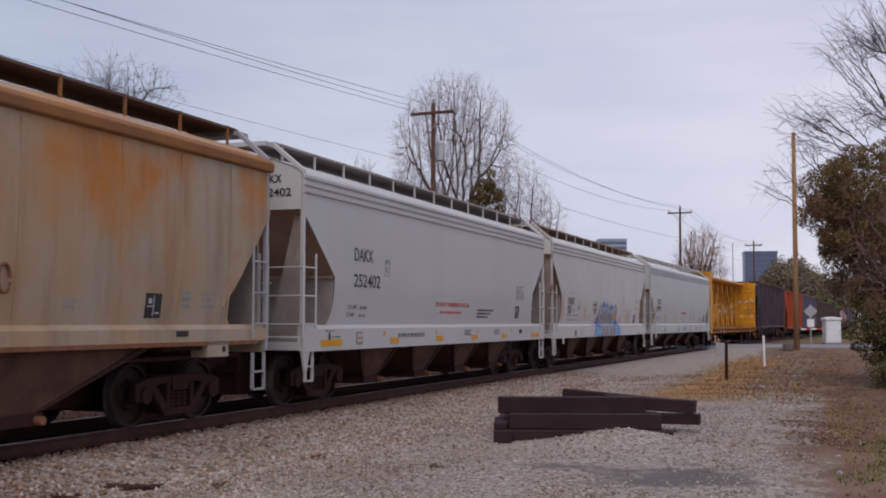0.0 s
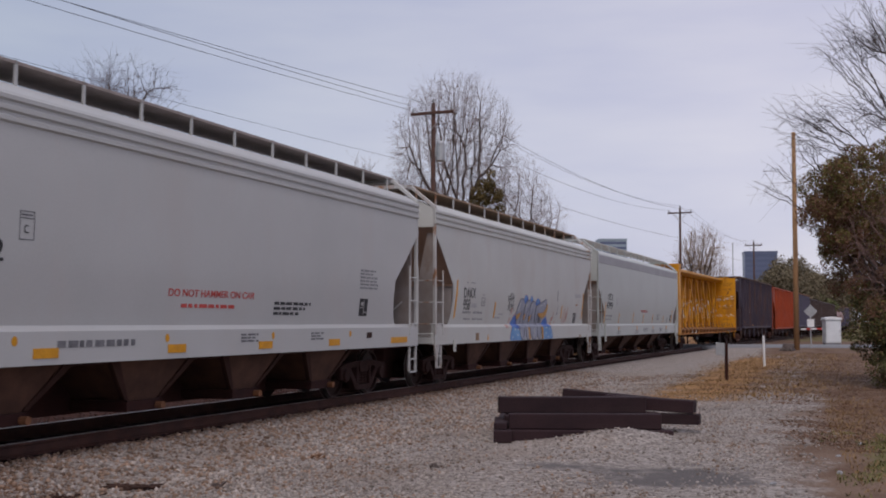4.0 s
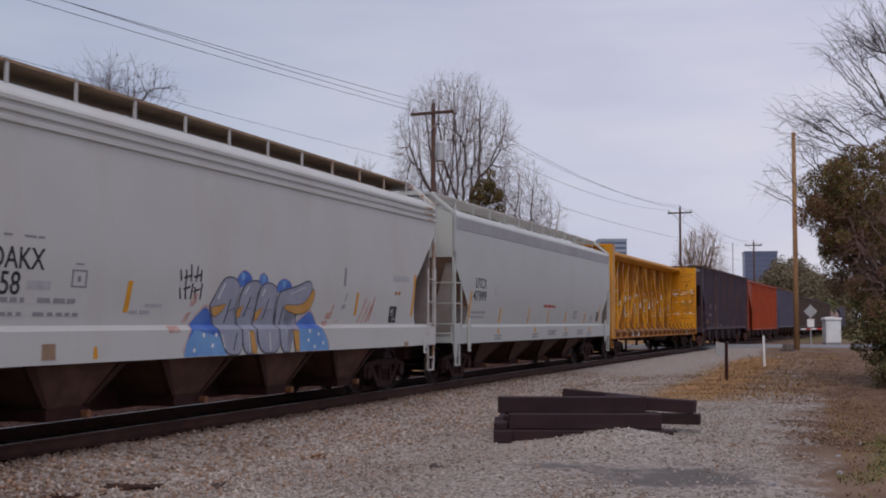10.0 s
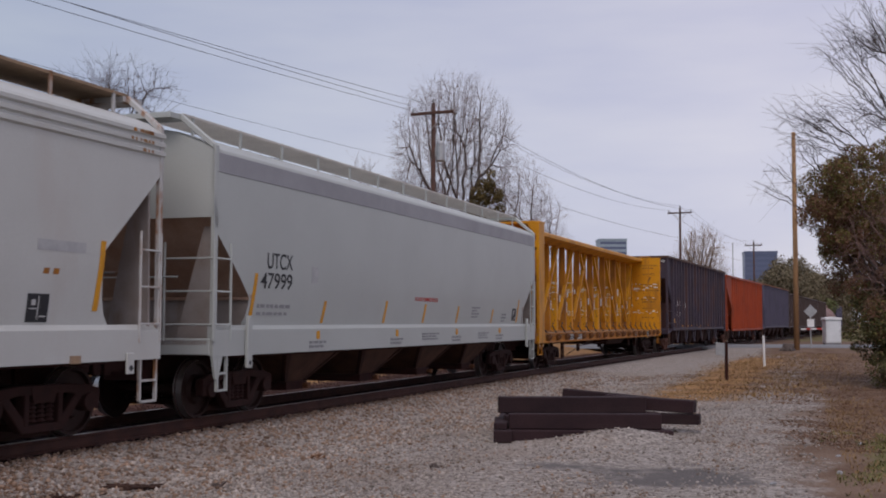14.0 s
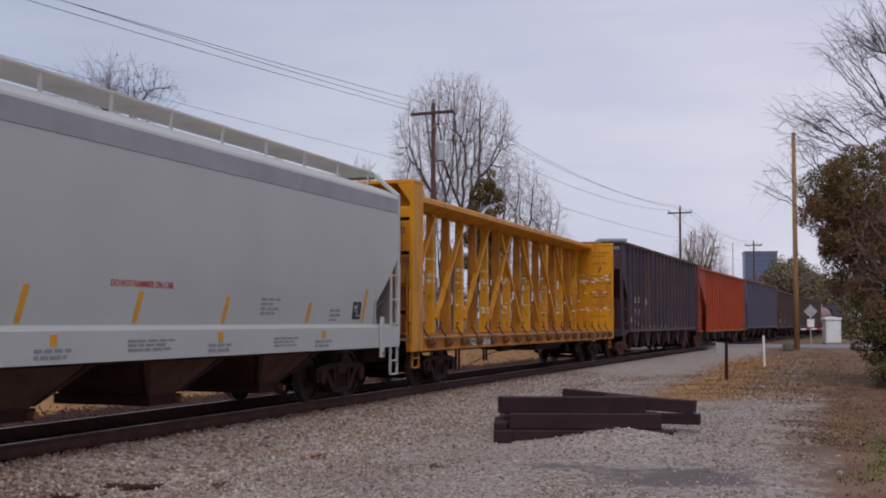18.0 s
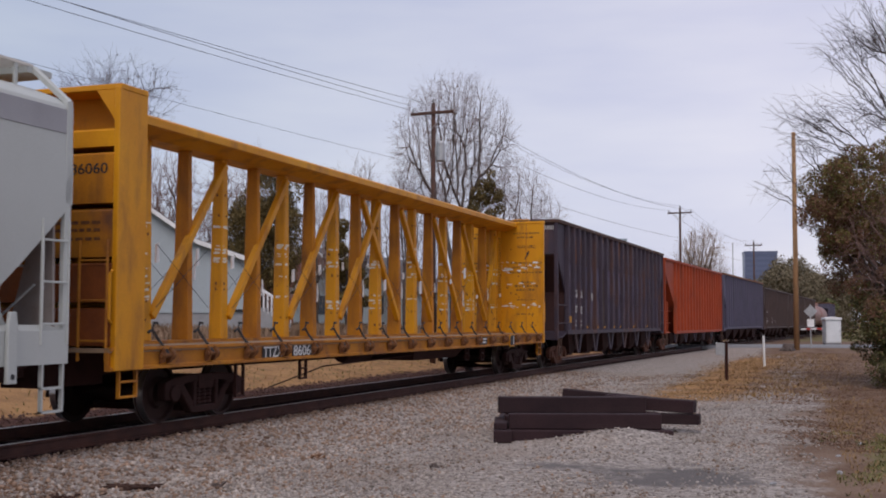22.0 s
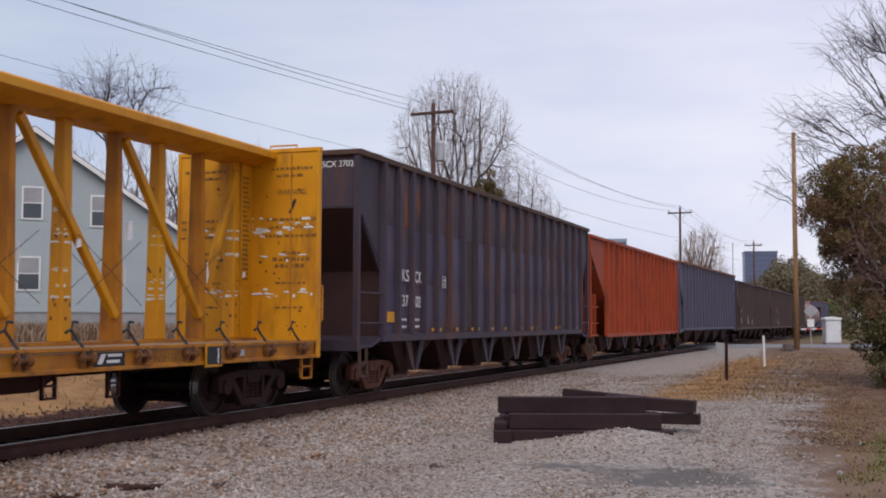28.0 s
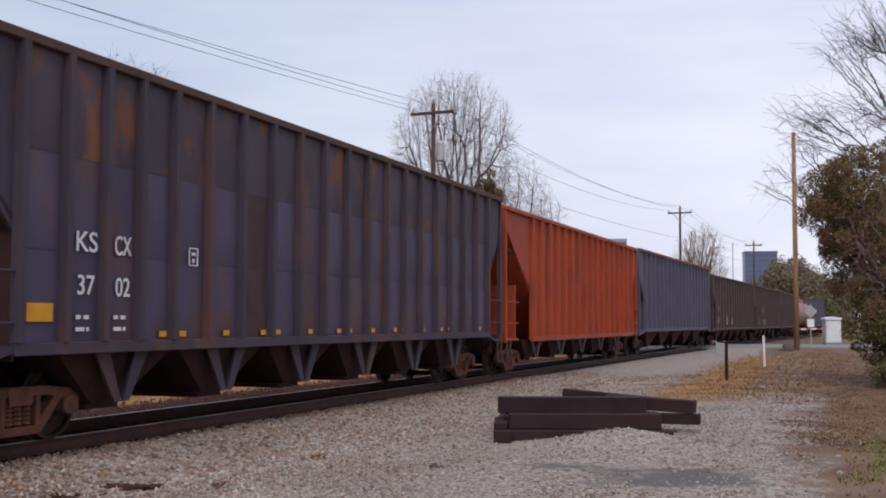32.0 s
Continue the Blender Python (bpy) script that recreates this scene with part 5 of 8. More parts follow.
        stirrup(car, d * (h - 0.45), 1.4, YELLOW_RUST, 0.5, 0.95, 0.42)
        k = Shape().tube([(d * (h - 0.02), -1.44, 1.5), (d * (h + 0.06), -1.46, 1.55), (d * (h + 0.06), -1.46, 2.15), (d * (h - 0.02), -1.44, 2.2)], 0.02, 5)
        part("grab_iron", k, YELLOW, car)
        bogie(car, (31.95 if d < 0 else 49.62) - uc)
    # end ladder on the leading bulkhead
    ladder(car, (-h + 0.02, -1.36), (-h + 0.02, -0.92), 0, 1.0, 2.6, 3, YELLOW_RUST)
    lettering("TTZX 86060", 0.2, inner0 - 0.604, 3.5, 0.0, BLACK_PAINT, car, 1.3, turn=-90)
    # writing on the trailing bulkhead and the sill
    r = random.Random(3)
    xf = inner1 - 0.008
    s = Shape()
    for z, span, tall in ((4.3, 0.85, 0.05), (4.17, 0.45, 0.05), (3.36, 1.0, 0.06), (3.22, 0.9, 0.05), (3.06, 1.05, 0.05), (2.74, 0.4, 0.06), (2.62, 0.75, 0.07), (2.5, 0.55, 0.07), (2.2, 0.6, 0.04), (1.75, 0.5, 0.04)):
        for y0 in (-0.92, 0.85):
            y = y0 - span / 2
            while y < y0 + span / 2:
                w = r.uniform(0.04, 0.12)
                s.box(xf, xf + 0.004, y, y + w, z, z + tall * r.uniform(0.7, 1.1))
                y += w + r.uniform(0.02, 0.04)
    tagged(part("stencil_text", s, STENCIL_BROWN, car, "worn black stencil lines"), kind="stuff")
    lettering("WARNING", 0.15, xf, 3.84, -0.62, STENCIL_BROWN, car, 0.6, turn=-90)
    part("spray_mark", Shape().slab([(-0.92, 3.5), (-0.86, 3.5), (-0.97, 3.76), (-1.03, 3.74)], "x", xf, xf + 0.004), BLACK_PAINT, car, "black slanted paint mark")
    part("seam", Shape().box(xf - 0.004, xf + 0.01, -0.93, -0.91, 1.25, 4.6), YELLOW_RUST, car)
    s, q = Shape(), Shape()
    for k in range(58):
        y, z = -1.42 + r.random() * 2.6, r.choice((3.34, 3.22, 3.12, 2.06, 1.98, 2.7)) + r.gauss(0, 0.04)
        w = r.uniform(0.04, 0.26)
        s.slab([(y, z), (y + w, z + r.uniform(-0.02, 0.03)), (y + w * 0.9, z + r.uniform(0.02, 0.06)), (y + w * 0.2, z + r.uniform(0.02, 0.05))], "x", xf - 0.003, xf + 0.004)
    for k in range(46):
        y, z, w = -1.45 + r.random() * 2.7, r.uniform(1.3, 4.4), r.uniform(0.015, 0.06)
        q.slab([(y, z), (y + w, z + 0.01), (y + w * 0.8, z + w), (y + w * 0.1, z + w * 0.7)], "x", xf - 0.003, xf + 0.004)
    tagged(part("scuff", s, WHITE_PAINT, car, "white scraped paint"), kind="stuff")
    tagged(part("rust_chip", q, WINCH_RUST, car, "brown rust chips"), kind="stuff")
    part("end_web", Shape().box(50.82 - uc, inner1, -0.11, 0.11, deck + 0.04, 4.43), YELLOW, car, "yellow web plate at the bulkhead", bevel=0.01)
    s = Shape()
    for k in range(22):
        x, z = 50.85 - uc, 4.12 - k * 0.088
        end = x + r.uniform(0.14, 0.24)
        while x < end:
            w = r.uniform(0.03, 0.07)
            s.box(x, x + w, -0.116, -0.11, z, z + 0.045)
            x += w + 0.025
    tagged(part("stencil_text", s, STENCIL_BROWN, car, "worn stencil lines on the web plate"), kind="stuff")
    part("top_rail", Shape().tube([(51.24 - uc, -1.0, 4.7), (51.24 - uc, -1.0, 4.76), (51.24 - uc, -0.45, 4.76), (51.24 - uc, -0.45, 4.7)], 0.018, 5), YELLOW, car)
    part("sill_panel", Shape().box(33.1 - uc, 33.84 - uc, -1.432, -1.42, deck - 0.24, deck - 0.05), BLACK_PAINT, car)
    part("sill_panel", Shape().box(34.18 - uc, 35.08 - uc, -1.432, -1.42, deck - 0.24, deck - 0.05), BLACK_PAINT, car)
    lettering("TTZX", 0.25, 33.14 - uc, deck - 0.235, -1.434, WHITE_PAINT, car, 0.66)
    lettering("86060", 0.25, 34.22 - uc, deck - 0.235, -1.434, WHITE_PAINT, car, 0.82)
    lettering("NSH76C", 0.16, 46.18 - uc, deck - 0.22, -1.425, STENCIL_BROWN, car, 0.68)
    k = part("sill_panel", Shape().box(44.82 - uc, 45.47 - uc, -1.432, -1.42, deck - 0.25, deck - 0.04), BLACK_PAINT, car, "black panel with white emblem shapes")
    s = Shape().slab([(44.88 - uc, deck - 0.21), (44.98 - uc, deck - 0.21), (45.06 - uc, deck - 0.08), (44.96 - uc, deck - 0.08)], "y", -1.436, -1.432)
    s.box(45.1 - uc, 45.4 - uc, -1.436, -1.432, deck - 0.12, deck - 0.08).box(45.08 - uc, 45.36 - uc, -1.436, -1.432, deck - 0.2, deck - 0.16)
    part("emblem", s, WHITE_PAINT, k, "white emblem shapes")
    k = part("sill_panel", Shape().box(47.4 - uc, 47.86 - uc, -1.5, -1.48, deck - 0.34, deck + 0.01), YELLOW, car, "yellow-framed service panel")
    part("panel_mark", Shape().box(47.43 - uc, 47.83 - uc, -1.506, -1.5, deck - 0.3, deck - 0.03), BLACK_PAINT, k)
    part("panel_mark", Shape().box(47.72 - uc, 47.75 - uc, -1.51, -1.506, deck - 0.28, deck - 0.06), WHITE_PAINT, k)
    part("sill_plate", Shape().box(48.38 - uc, 48.65 - uc, -1.432, -1.42, deck - 0.2, deck - 0.1), FAINT_PATCH, car)
    for x, z in ((34.84, 0.5), (32.58, 0.32), (45.4, 0.5), (44.1, 0.55)):
        stirrup(car, x - uc, -1.3, UNDER, z, 0.9, 0.27)
    part("brake_rod", Shape().tube([(34.0 - uc, -1.1, 0.4), (36.1 - uc, -1.1, 0.68), (41 - uc, -1.0, 0.75)], 0.014, 5), UNDER, car)


centre_beam()


def open_hopper(name, label, u0, u1, paint, ribs, top=4.86, low=1.17, cap=None, cut=1.25, cut_top=3.8, cut_low=2.5, cut_near=None, top_near=None, bays=5, detail=True, lip_mat=None, panels=False, slope=None, rib_places=None):
    """Rib-sided hopper car with sloped end sheets and a row of bays."""
    car, h = start_car(name, label, u0, u1, "hopper car")
    Y = 1.52
    paint_bits = SLATE_PANEL
    cut_n, top_n = cut_near or cut, top_near or cut_top

    def side(y):
        sy = 1 if y > 0 else -1
        s = Shape().slab([(-h + 0.08, top), (h - 0.08, top), (h - 0.08, cut_top), (h - cut, cut_low), (h - cut, low), (-h + cut_n, low), (-h + cut_n, cut_low), (-h + 0.08, top_n)], "y", y, y - sy * 0.05)
        part("side_sheet", s, paint, car)
        part("top_lip", Shape().box(-h, h, min(y - sy * 0.04, y + sy * 0.1), max(y - sy * 0.04, y + sy * 0.1), top - 0.06, top + 0.06), lip_mat or RUST, car, bevel=0.012)
        part("side_sill", Shape().box(-h + cut_n - 0.05, h - cut + 0.05, min(y, y + sy * 0.09), max(y, y + sy * 0.09), low - 0.05, low + 0.1), paint, car, bevel=0.01)
        step = (2 * h - cut - cut_n - 0.12) / (ribs - 1)
        places = [-h + cut_n + 0.06 + step * i for i in range(ribs)]
        if rib_places:
            places = [u - (u0 + u1) / 2 for u in rib_places]
        for i, x in enumerate(places):
            r = Shape().slab([(x - 0.07, y), (x - 0.05, y + sy * 0.12), (x + 0.05, y + sy * 0.12), (x + 0.07, y)], "z", low + 0.1, top - 0.06)
            part("side_rib", r, paint, car)
            if panels and y < 0 and i < len(places) - 1:
                step = places[i + 1] - x
                rr = random.Random(i + 100)
                for z0, z1 in ((low + 0.1, 2.37), (2.385, 3.55), (3.565, top - 0.06)):
                    q, k = Shape(), 5
                    swell, shift = rr.uniform(0.012, 0.035), rr.uniform(-0.15, 0.15)
                    for jz in range(k + 1):
                        for ix in range(k + 1):
                            a, b = ix / k, jz / k
                            lift = swell * math.sin(math.pi * a) ** 0.7 * math.sin(math.pi * b) ** 0.6 * (1 + shift * math.cos(3 * a + 2 * b))
                            q.v.append((x + 0.075 + (step - 0.15) * a, y - 0.004 - lift, z0 + (z1 - z0) * b))
                    q.f = [(j * (k + 1) + i_, j * (k + 1) + i_ + 1, (j + 1) * (k + 1) + i_ + 1, (j + 1) * (k + 1) + i_) for j in range(k) for i_ in range(k)]
                    part("side_panel", q, BROWN_PANEL if i == 6 and z0 < 3 else SLATE_UPPER if z0 > 3 else paint_bits, car, smooth=True)

    side(-Y)
    side(Y)
    for d in (-1, 1):
        part("end_sheet", Shape().box(*sorted((d * (h - 0.08), d * (h - 0.14))), -Y, Y, cut_top, top), paint, car)
        part("centre_post", Shape().box(*sorted((d * (h - 0.02), d * (h - 0.16))), -0.1, 0.1, 1.0, top - 0.06), paint, car, bevel=0.01)
        part("end_panel", Shape().box(*sorted((d * (h - 1.3), d * (h - 1.35))), -1.45, 1.45, 1.05, 2.6), slope or paint, car)
        part("top_lip", Shape().box(*sorted((d * (h + 0.02), d * (h - 0.12))), -Y - 0.06, Y + 0.06, top - 0.05, top + 0.06), lip_mat or RUST, car, bevel=0.012)
        ct, cu = (top_n, cut_n) if d < 0 else (cut_top, cut)
        x1, x0 = d * (h - 0.1), d * (h - min(4.6, 0.15 + cu * (ct - low) / (ct - cut_low)))
        part("slope_sheet", Shape().add([(x1, -Y, ct - 0.03), (x1, Y, ct - 0.03), (x0, Y, low), (x0, -Y, low), (x1 - d * 0.08, -Y, ct - 0.03), (x1 - d * 0.08, Y, ct - 0.03), (x0 - d * 0.08, Y, low), (x0 - d * 0.08, -Y, low)],
              [(0, 1, 2, 3), (7, 6, 5, 4), (0, 4, 5, 1), (1, 5, 6, 2), (2, 6, 7, 3), (3, 7, 4, 0)]), slope or paint, car)
        for y in (-Y - 0.05, Y + 0.05):
            sy = 1 if y > 0 else -1
            part("corner_post", Shape().box(*sorted((d * h, d * (h - 0.12))), min(y, y - sy * 0.12), max(y, y - sy * 0.12), 0.95, top - 0.06), paint, car, bevel=0.01)
            if detail:
                for z in (1.5, 2.1):
                    part("grab_iron", Shape().tube([(d * (h - 0.05), y, z), (d * (h - cut), y, z)], 0.018, 5), paint, car)
                stirrup(car, d * (h - 0.25), y, LIP_BROWN, 0.45, 1.0)
        part("end_sill", Shape().box(*sorted((d * (h - 0.15), d * h)), -1.55, 1.55, 0.95, 1.18), paint, car, bevel=0.012)
        part("shelf", Shape().slab([(d * (h - 0.02), 1.0), (d * (h - 0.7), 1.02), (d * (h - cut), low), (d * (h - cut), low + 0.07), (d * (h - 0.7), 1.08), (d * (h - 0.02), 1.06)], "y", -1.56, 1.56), paint, car)
        coupler(car, d * h, d)
        bogie(car, d * (h - 1.95), TRUCK_RUST if detail else TRUCK)
    room = 2 * (h - cut - 0.9)
    for i in range(bays):
        x = -room / 2 + room * (i + 0.5) / bays
        w = room / bays / 2
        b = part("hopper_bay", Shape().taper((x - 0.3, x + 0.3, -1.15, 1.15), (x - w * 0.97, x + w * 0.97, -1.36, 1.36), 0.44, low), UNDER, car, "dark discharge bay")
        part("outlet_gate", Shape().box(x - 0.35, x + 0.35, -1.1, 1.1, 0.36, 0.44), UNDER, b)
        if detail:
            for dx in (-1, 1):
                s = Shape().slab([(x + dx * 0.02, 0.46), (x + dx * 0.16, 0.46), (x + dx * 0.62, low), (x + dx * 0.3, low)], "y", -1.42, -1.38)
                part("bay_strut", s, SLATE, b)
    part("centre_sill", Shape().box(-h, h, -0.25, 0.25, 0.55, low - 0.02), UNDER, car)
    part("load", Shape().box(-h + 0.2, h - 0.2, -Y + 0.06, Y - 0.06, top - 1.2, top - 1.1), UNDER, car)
    return car, h


car, h = open_hopper("open_hopper", "dark slate rib-sided hopper car with rust patches", 52.85, 73.45, SLATE, 19, bays=6, panels=True, lip_mat=LIP_BROWN, slope=DARK_SLOPE, rib_places=[54.1, 54.93, 55.71, 56.48, 57.3] + [58.23 + 0.992 * i for i in range(15)])
uc = (52.85 + 73.45) / 2
YF = -1.568
lettering("KS", 0.36, 55.14 - uc, 2.4, YF, WHITE_PAINT, car, 0.42)
lettering("CX", 0.36, 55.93 - uc, 2.39, YF, WHITE_PAINT, car, 0.36)
lettering("37", 0.35, 55.18 - uc, 1.86, YF, WHITE_PAINT, car, 0.34)
lettering("02", 0.35, 55.96 - uc, 1.85, YF, WHITE_PAINT, car, 0.31)
for x in (55.16, 55.93):
    text_bars(car, x - uc, 1.55, [0.28], WHITE_PAINT, 0.05, int(x), y=YF)
    text_bars(car, x - uc, 1.4, [0.26], WHITE_PAINT, 0.05, int(x) + 3, y=YF)
part("reflector", Shape().box(54.25 - uc, 54.72 - uc, YF - 0.004, YF + 0.004, 1.52, 1.74), ORANGE_TAPE, car, "orange reflective square")
s = Shape()
for a, b, c, d in ((0, 0.2, 0, 0.02), (0, 0.2, 0.33, 0.35), (0, 0.02, 0, 0.35), (0.18, 0.2, 0, 0.35), (0.06, 0.14, 0.2, 0.26), (0.08, 0.12, 0.06, 0.14)):
    s.box(57.7 - uc + a * 1.2, 57.7 - uc + b * 1.2, YF - 0.004, YF + 0.004, 2.33 + c * 0.75, 2.33 + d * 0.75)
part("stencil_mark", s, WHITE_PAINT, car, "small white outlined stencil")
for x in (56.98, 57.48, 58.7, 59.88, 60.38, 61.6, 62.8, 63.3, 64.42, 65.6, 66.1, 67.3, 68.5, 69.0, 70.2, 71.4):
    part("reflector", Shape().box(x - uc, x - uc + 0.17, YF - 0.004, YF + 0.004, 1.31, 1.39), ORANGE_TAPE, car)
lettering("KSCX 3702", 0.17, -h + 0.07, 4.59, -0.64, WHITE_PAINT, car, 0.78, turn=-90)
open_hopper("open_hopper", "oxide-red rib-sided hopper car", 73.95, 93.85, OXIDE, 17, 4.72, 1.0, cut_near=2.7, top_near=4.25, detail=True, lip_mat=OXIDE)
open_hopper("open_hopper", "faded slate-blue rib-sided hopper car", 94.55, 116.2, SLATE_BLUE, 19, 4.8, 1.15, detail=False)
SCUFFS = random.Random(8)
for a, b in ((117.0, 137.0), (137.6, 157.2), (157.8, 174.3)):
    car, h = open_hopper("open_hopper", "dark brown hopper car with pale scuffs", a, b, BROWN_HOPPER, 15, 4.5, 1.1, detail=False, lip_mat=BROWN_HOPPER, slope=DARK_SLOPE)
    for k in range(7):
        x, z = -h + 2.2 + SCUFFS.uniform(0, 7.5), SCUFFS.choice([1.35, 1.4, 1.5, 2.3])
        part("scuff", Shape().slab([(x, z), (x + 0.28, z + 0.05), (x + 0.22, z + SCUFFS.uniform(0.3, 0.7)), (x + 0.08, z + 0.4)], "y", -1.546, -1.53), GREY_WHITE, car, "pale worn paint mark")


def tank_car(u0, u1, mat, label):
    car, h = start_car("tank_car", label, u0, u1, "tank car")
    part("tank", Shape().lathe([(0.4, -h + 0.4), (1.1, -h + 0.6), (1.45, -h + 1.0), (1.5, -h + 1.6), (1.5, h - 1.6), (1.45, h - 1.0), (1.1, h - 0.6), (0.4, h - 0.4)], "x", 24, (0, 0, 2.55)), mat, car, smooth=True)
    part("dome", Shape().lathe([(0.5, 4.0), (0.5, 4.4), (0.4, 4.45)], "z", 14), mat, car)
    part("centre_sill", Shape().box(-h, h, -0.3, 0.3, 0.8, 1.12), UNDER, car)
    for d in (-1, 1):
        part("saddle", Shape().taper((d * (h - 2.2) - 0.3, d * (h - 2.2) + 0.3, -0.8, 0.8), (d * (h - 2.2) - 0.3, d * (h - 2.2) + 0.3, -1.2, 1.2), 0.95, 1.7), UNDER, car)
        coupler(car, d * h, d)
        bogie(car, d * (h - 1.8))


tank_car(175.1, 188.0, TANK_PINK, "faded reddish tank car")
tank_car(188.8, 201.7, TANK_PINK, "faded reddish tank car")
open_hopper("open_hopper", "faded slate-blue rib-sided hopper car", 202.5, 219.8, SLATE_BLUE, 15, 4.6, 1.15, detail=False)

# ---- ground ----
def ground_sheet():
    gx = np.concatenate([-np.geomspace(2400, 31, 26), np.arange(-30, -12, 1.0), np.arange(-12, 16, 0.22), np.arange(16, 50, 1.0), np.geomspace(51, 2400, 26)])
    gy = np.concatenate([-np.geomspace(1200, 11, 12), np.arange(-10, 6, 1.0), np.arange(6, 32, 0.22), np.arange(32, 120, 1.2), np.geomspace(121, 2600, 26)])
    X, Yy = np.meshgrid(gx, gy)
    Z = ground_z(X, Yy)
    v = np.stack([X, Yy, Z], -1).reshape(-1, 3)
    n = len(gx)
    i = np.arange((len(gy) - 1) * (n - 1))
    a = i // (n - 1) * n + i % (n - 1)
    return v, np.stack([a, a + 1, a + n + 1, a + n], 1)


def ground_material():
    mt = bpy.data.materials.new("gravel_and_dirt")
    mt.use_nodes = True
    nt = mt.node_tree
    bs = nt.nodes["Principled BSDF"]
    vec = coords(nt)
    vor = nt.nodes.new("ShaderNodeTexVoronoi")
    vor.inputs["Scale"].default_value = 22.0
    nt.links.new(vec, vor.inputs["Vector"])
    sep = nt.nodes.new("ShaderNodeSeparateColor")
    nt.links.new(vor.outputs["Color"], sep.inputs[0])
    gravel = ramp(nt, sep.outputs[0], 0.0, 1.0, (0.17, 0.143, 0.127), (0.43, 0.38, 0.343))
    gravel = blend(nt, ramp(nt, noise_of(nt, vec, 0.5, 4), 0.5, 0.8), gravel, (0.27, 0.21, 0.17))
    dirt = blend(nt, ramp(nt, noise_of(nt, vec, 0.9, 5), 0.4, 0.65), (0.2, 0.132, 0.094), (0.13, 0.076, 0.05))
    sand = blend(nt, ramp(nt, noise_of(nt, vec, 1.5, 5), 0.4, 0.65), (0.36, 0.2, 0.088), (0.24, 0.13, 0.062))
    grass = blend(nt, ramp(nt, noise_of(nt, vec, 1.2, 5), 0.4, 0.65), (0.13, 0.12, 0.05), (0.2, 0.15, 0.075))
    att = nt.nodes.new("ShaderNodeVertexColor")
    att.layer_name = "cover"
    sc = nt.nodes.new("ShaderNodeSeparateColor")
    nt.links.new(att.outputs["Color"], sc.inputs[0])

    def edge(channel):
        m = nt.nodes.new("ShaderNodeMath")
        m.operation = "ADD"
        k = nt.nodes.new("ShaderNodeMath")
        k.operation = "MULTIPLY_ADD"
        k.inputs[1].default_value, k.inputs[2].default_value = 1.5, -0.75
        nt.links.new(noise_of(nt, vec, 1.6, 6, 0.7), k.inputs[0])
        nt.links.new(channel, m.inputs[0])
        nt.links.new(k.outputs[0], m.inputs[1])
        return ramp(nt, m.outputs[0], 0.32, 0.68)

    col = blend(nt, edge(sc.outputs[0]), gravel, dirt)
    col = blend(nt, edge(att.outputs["Alpha"]), col, sand)
    col = blend(nt, edge(sc.outputs[1]), col, grass)
    col = blend(nt, edge(sc.outputs[2]), col, (0.135, 0.12, 0.115))
    bed = nt.nodes.new("ShaderNodeVertexColor")
    bed.layer_name = "track_bed"
    sb = nt.nodes.new("ShaderNodeSeparateColor")
    nt.links.new(bed.outputs["Color"], sb.inputs[0])
    # dark ballast tone that also paints in the shade under the train
    oily_shade = blend(nt, ramp(nt, noise_of(nt, vec, 3.0, 5), 0.4, 0.65), (0.052, 0.02, 0.015), (0.085, 0.038, 0.027))
    col = blend(nt, edge(sb.outputs[0]), col, oily_shade)
    col = blend(nt, 0.5, col, ramp(nt, noise_of(nt, vec, 30, 4), 0.3, 0.7, (0.6, 0.6, 0.6), (1.3, 1.3, 1.3)), "MULTIPLY")
    nt.links.new(col, bs.inputs["Base Color"])
    bs.inputs["Roughness"].default_value = 0.95
    bs.inputs["Specular IOR Level"].default_value = 0.15
    b = nt.nodes.new("ShaderNodeBump")
    b.inputs["Strength"].default_value, b.inputs["Distance"].default_value = 0.7, 0.03
    nt.links.new(vor.outputs["Distance"], b.inputs["Height"])
    nt.links.new(b.outputs[0], bs.inputs["Normal"])
    return mt


def lot_edge(y):
    """The line in plan, as x at depth y, where the gravel lot gives way to dirt and grass."""
    return np.interp(y, [8, 12.5, 16.7, 21, 26.8, 35, 50, 65], [2.6, 3.8, 4.95, 6.3, 8.1, 10.6, 14.6, 18.6])


def verge(x, y):
    """How far a plan point lies past the gravel lot: below 0 on gravel, above 1 on dirt and grass."""
    right = (x - lot_edge(y)) / (0.09 * np.clip(y, 8, 80)) * 1.0 + 0.55
    back = np.minimum((y - 24.5) / 4.5, (x - 4.6 - (y - 26.5) * 0.335) / 1.2 + 0.5)
    return np.maximum(right, back)


def patches(x, y, seed=0.0):
    """Uneven blotches, about -1 to 1, a metre or two across."""
    a, b = x + seed, y * 0.7 - seed
    return (np.sin(a * 1.9 + np.sin(b * 1.3) * 1.4) * np.cos(b * 1.6 + np.sin(a * 0.9) * 1.7) + 0.6 * np.sin(a * 4.3 + b * 3.1 + np.sin(b * 2.2) * 2) * np.cos(b * 4.9 - a * 1.7)) / 1.4


_v, _f = ground_sheet()
GROUND_MAT = ground_material()
_me = big_mesh("ground", _v, _f, GROUND_MAT)
_s, _w = near_track(_v[:, 0], _v[:, 1])
_x, _y = _v[:, 0], _v[:, 1]
_dirt = np.where(_w > 0, np.clip(verge(_x, _y) * 0.8 + 0.25 * patches(_x, _y), 0, 0.95), np.clip((-_w - 2.8) / 1.0, 0, 1))
_dirt = np.where((_w < 4.2) & (_w > 0) & (_s < 75), 0, _dirt)
_mid = 5.5 + np.clip((_y - 26.5) / 26, -0.2, 1.2) * 8.8 + 2.0 + 0.5 * patches(_x, _y, 11)
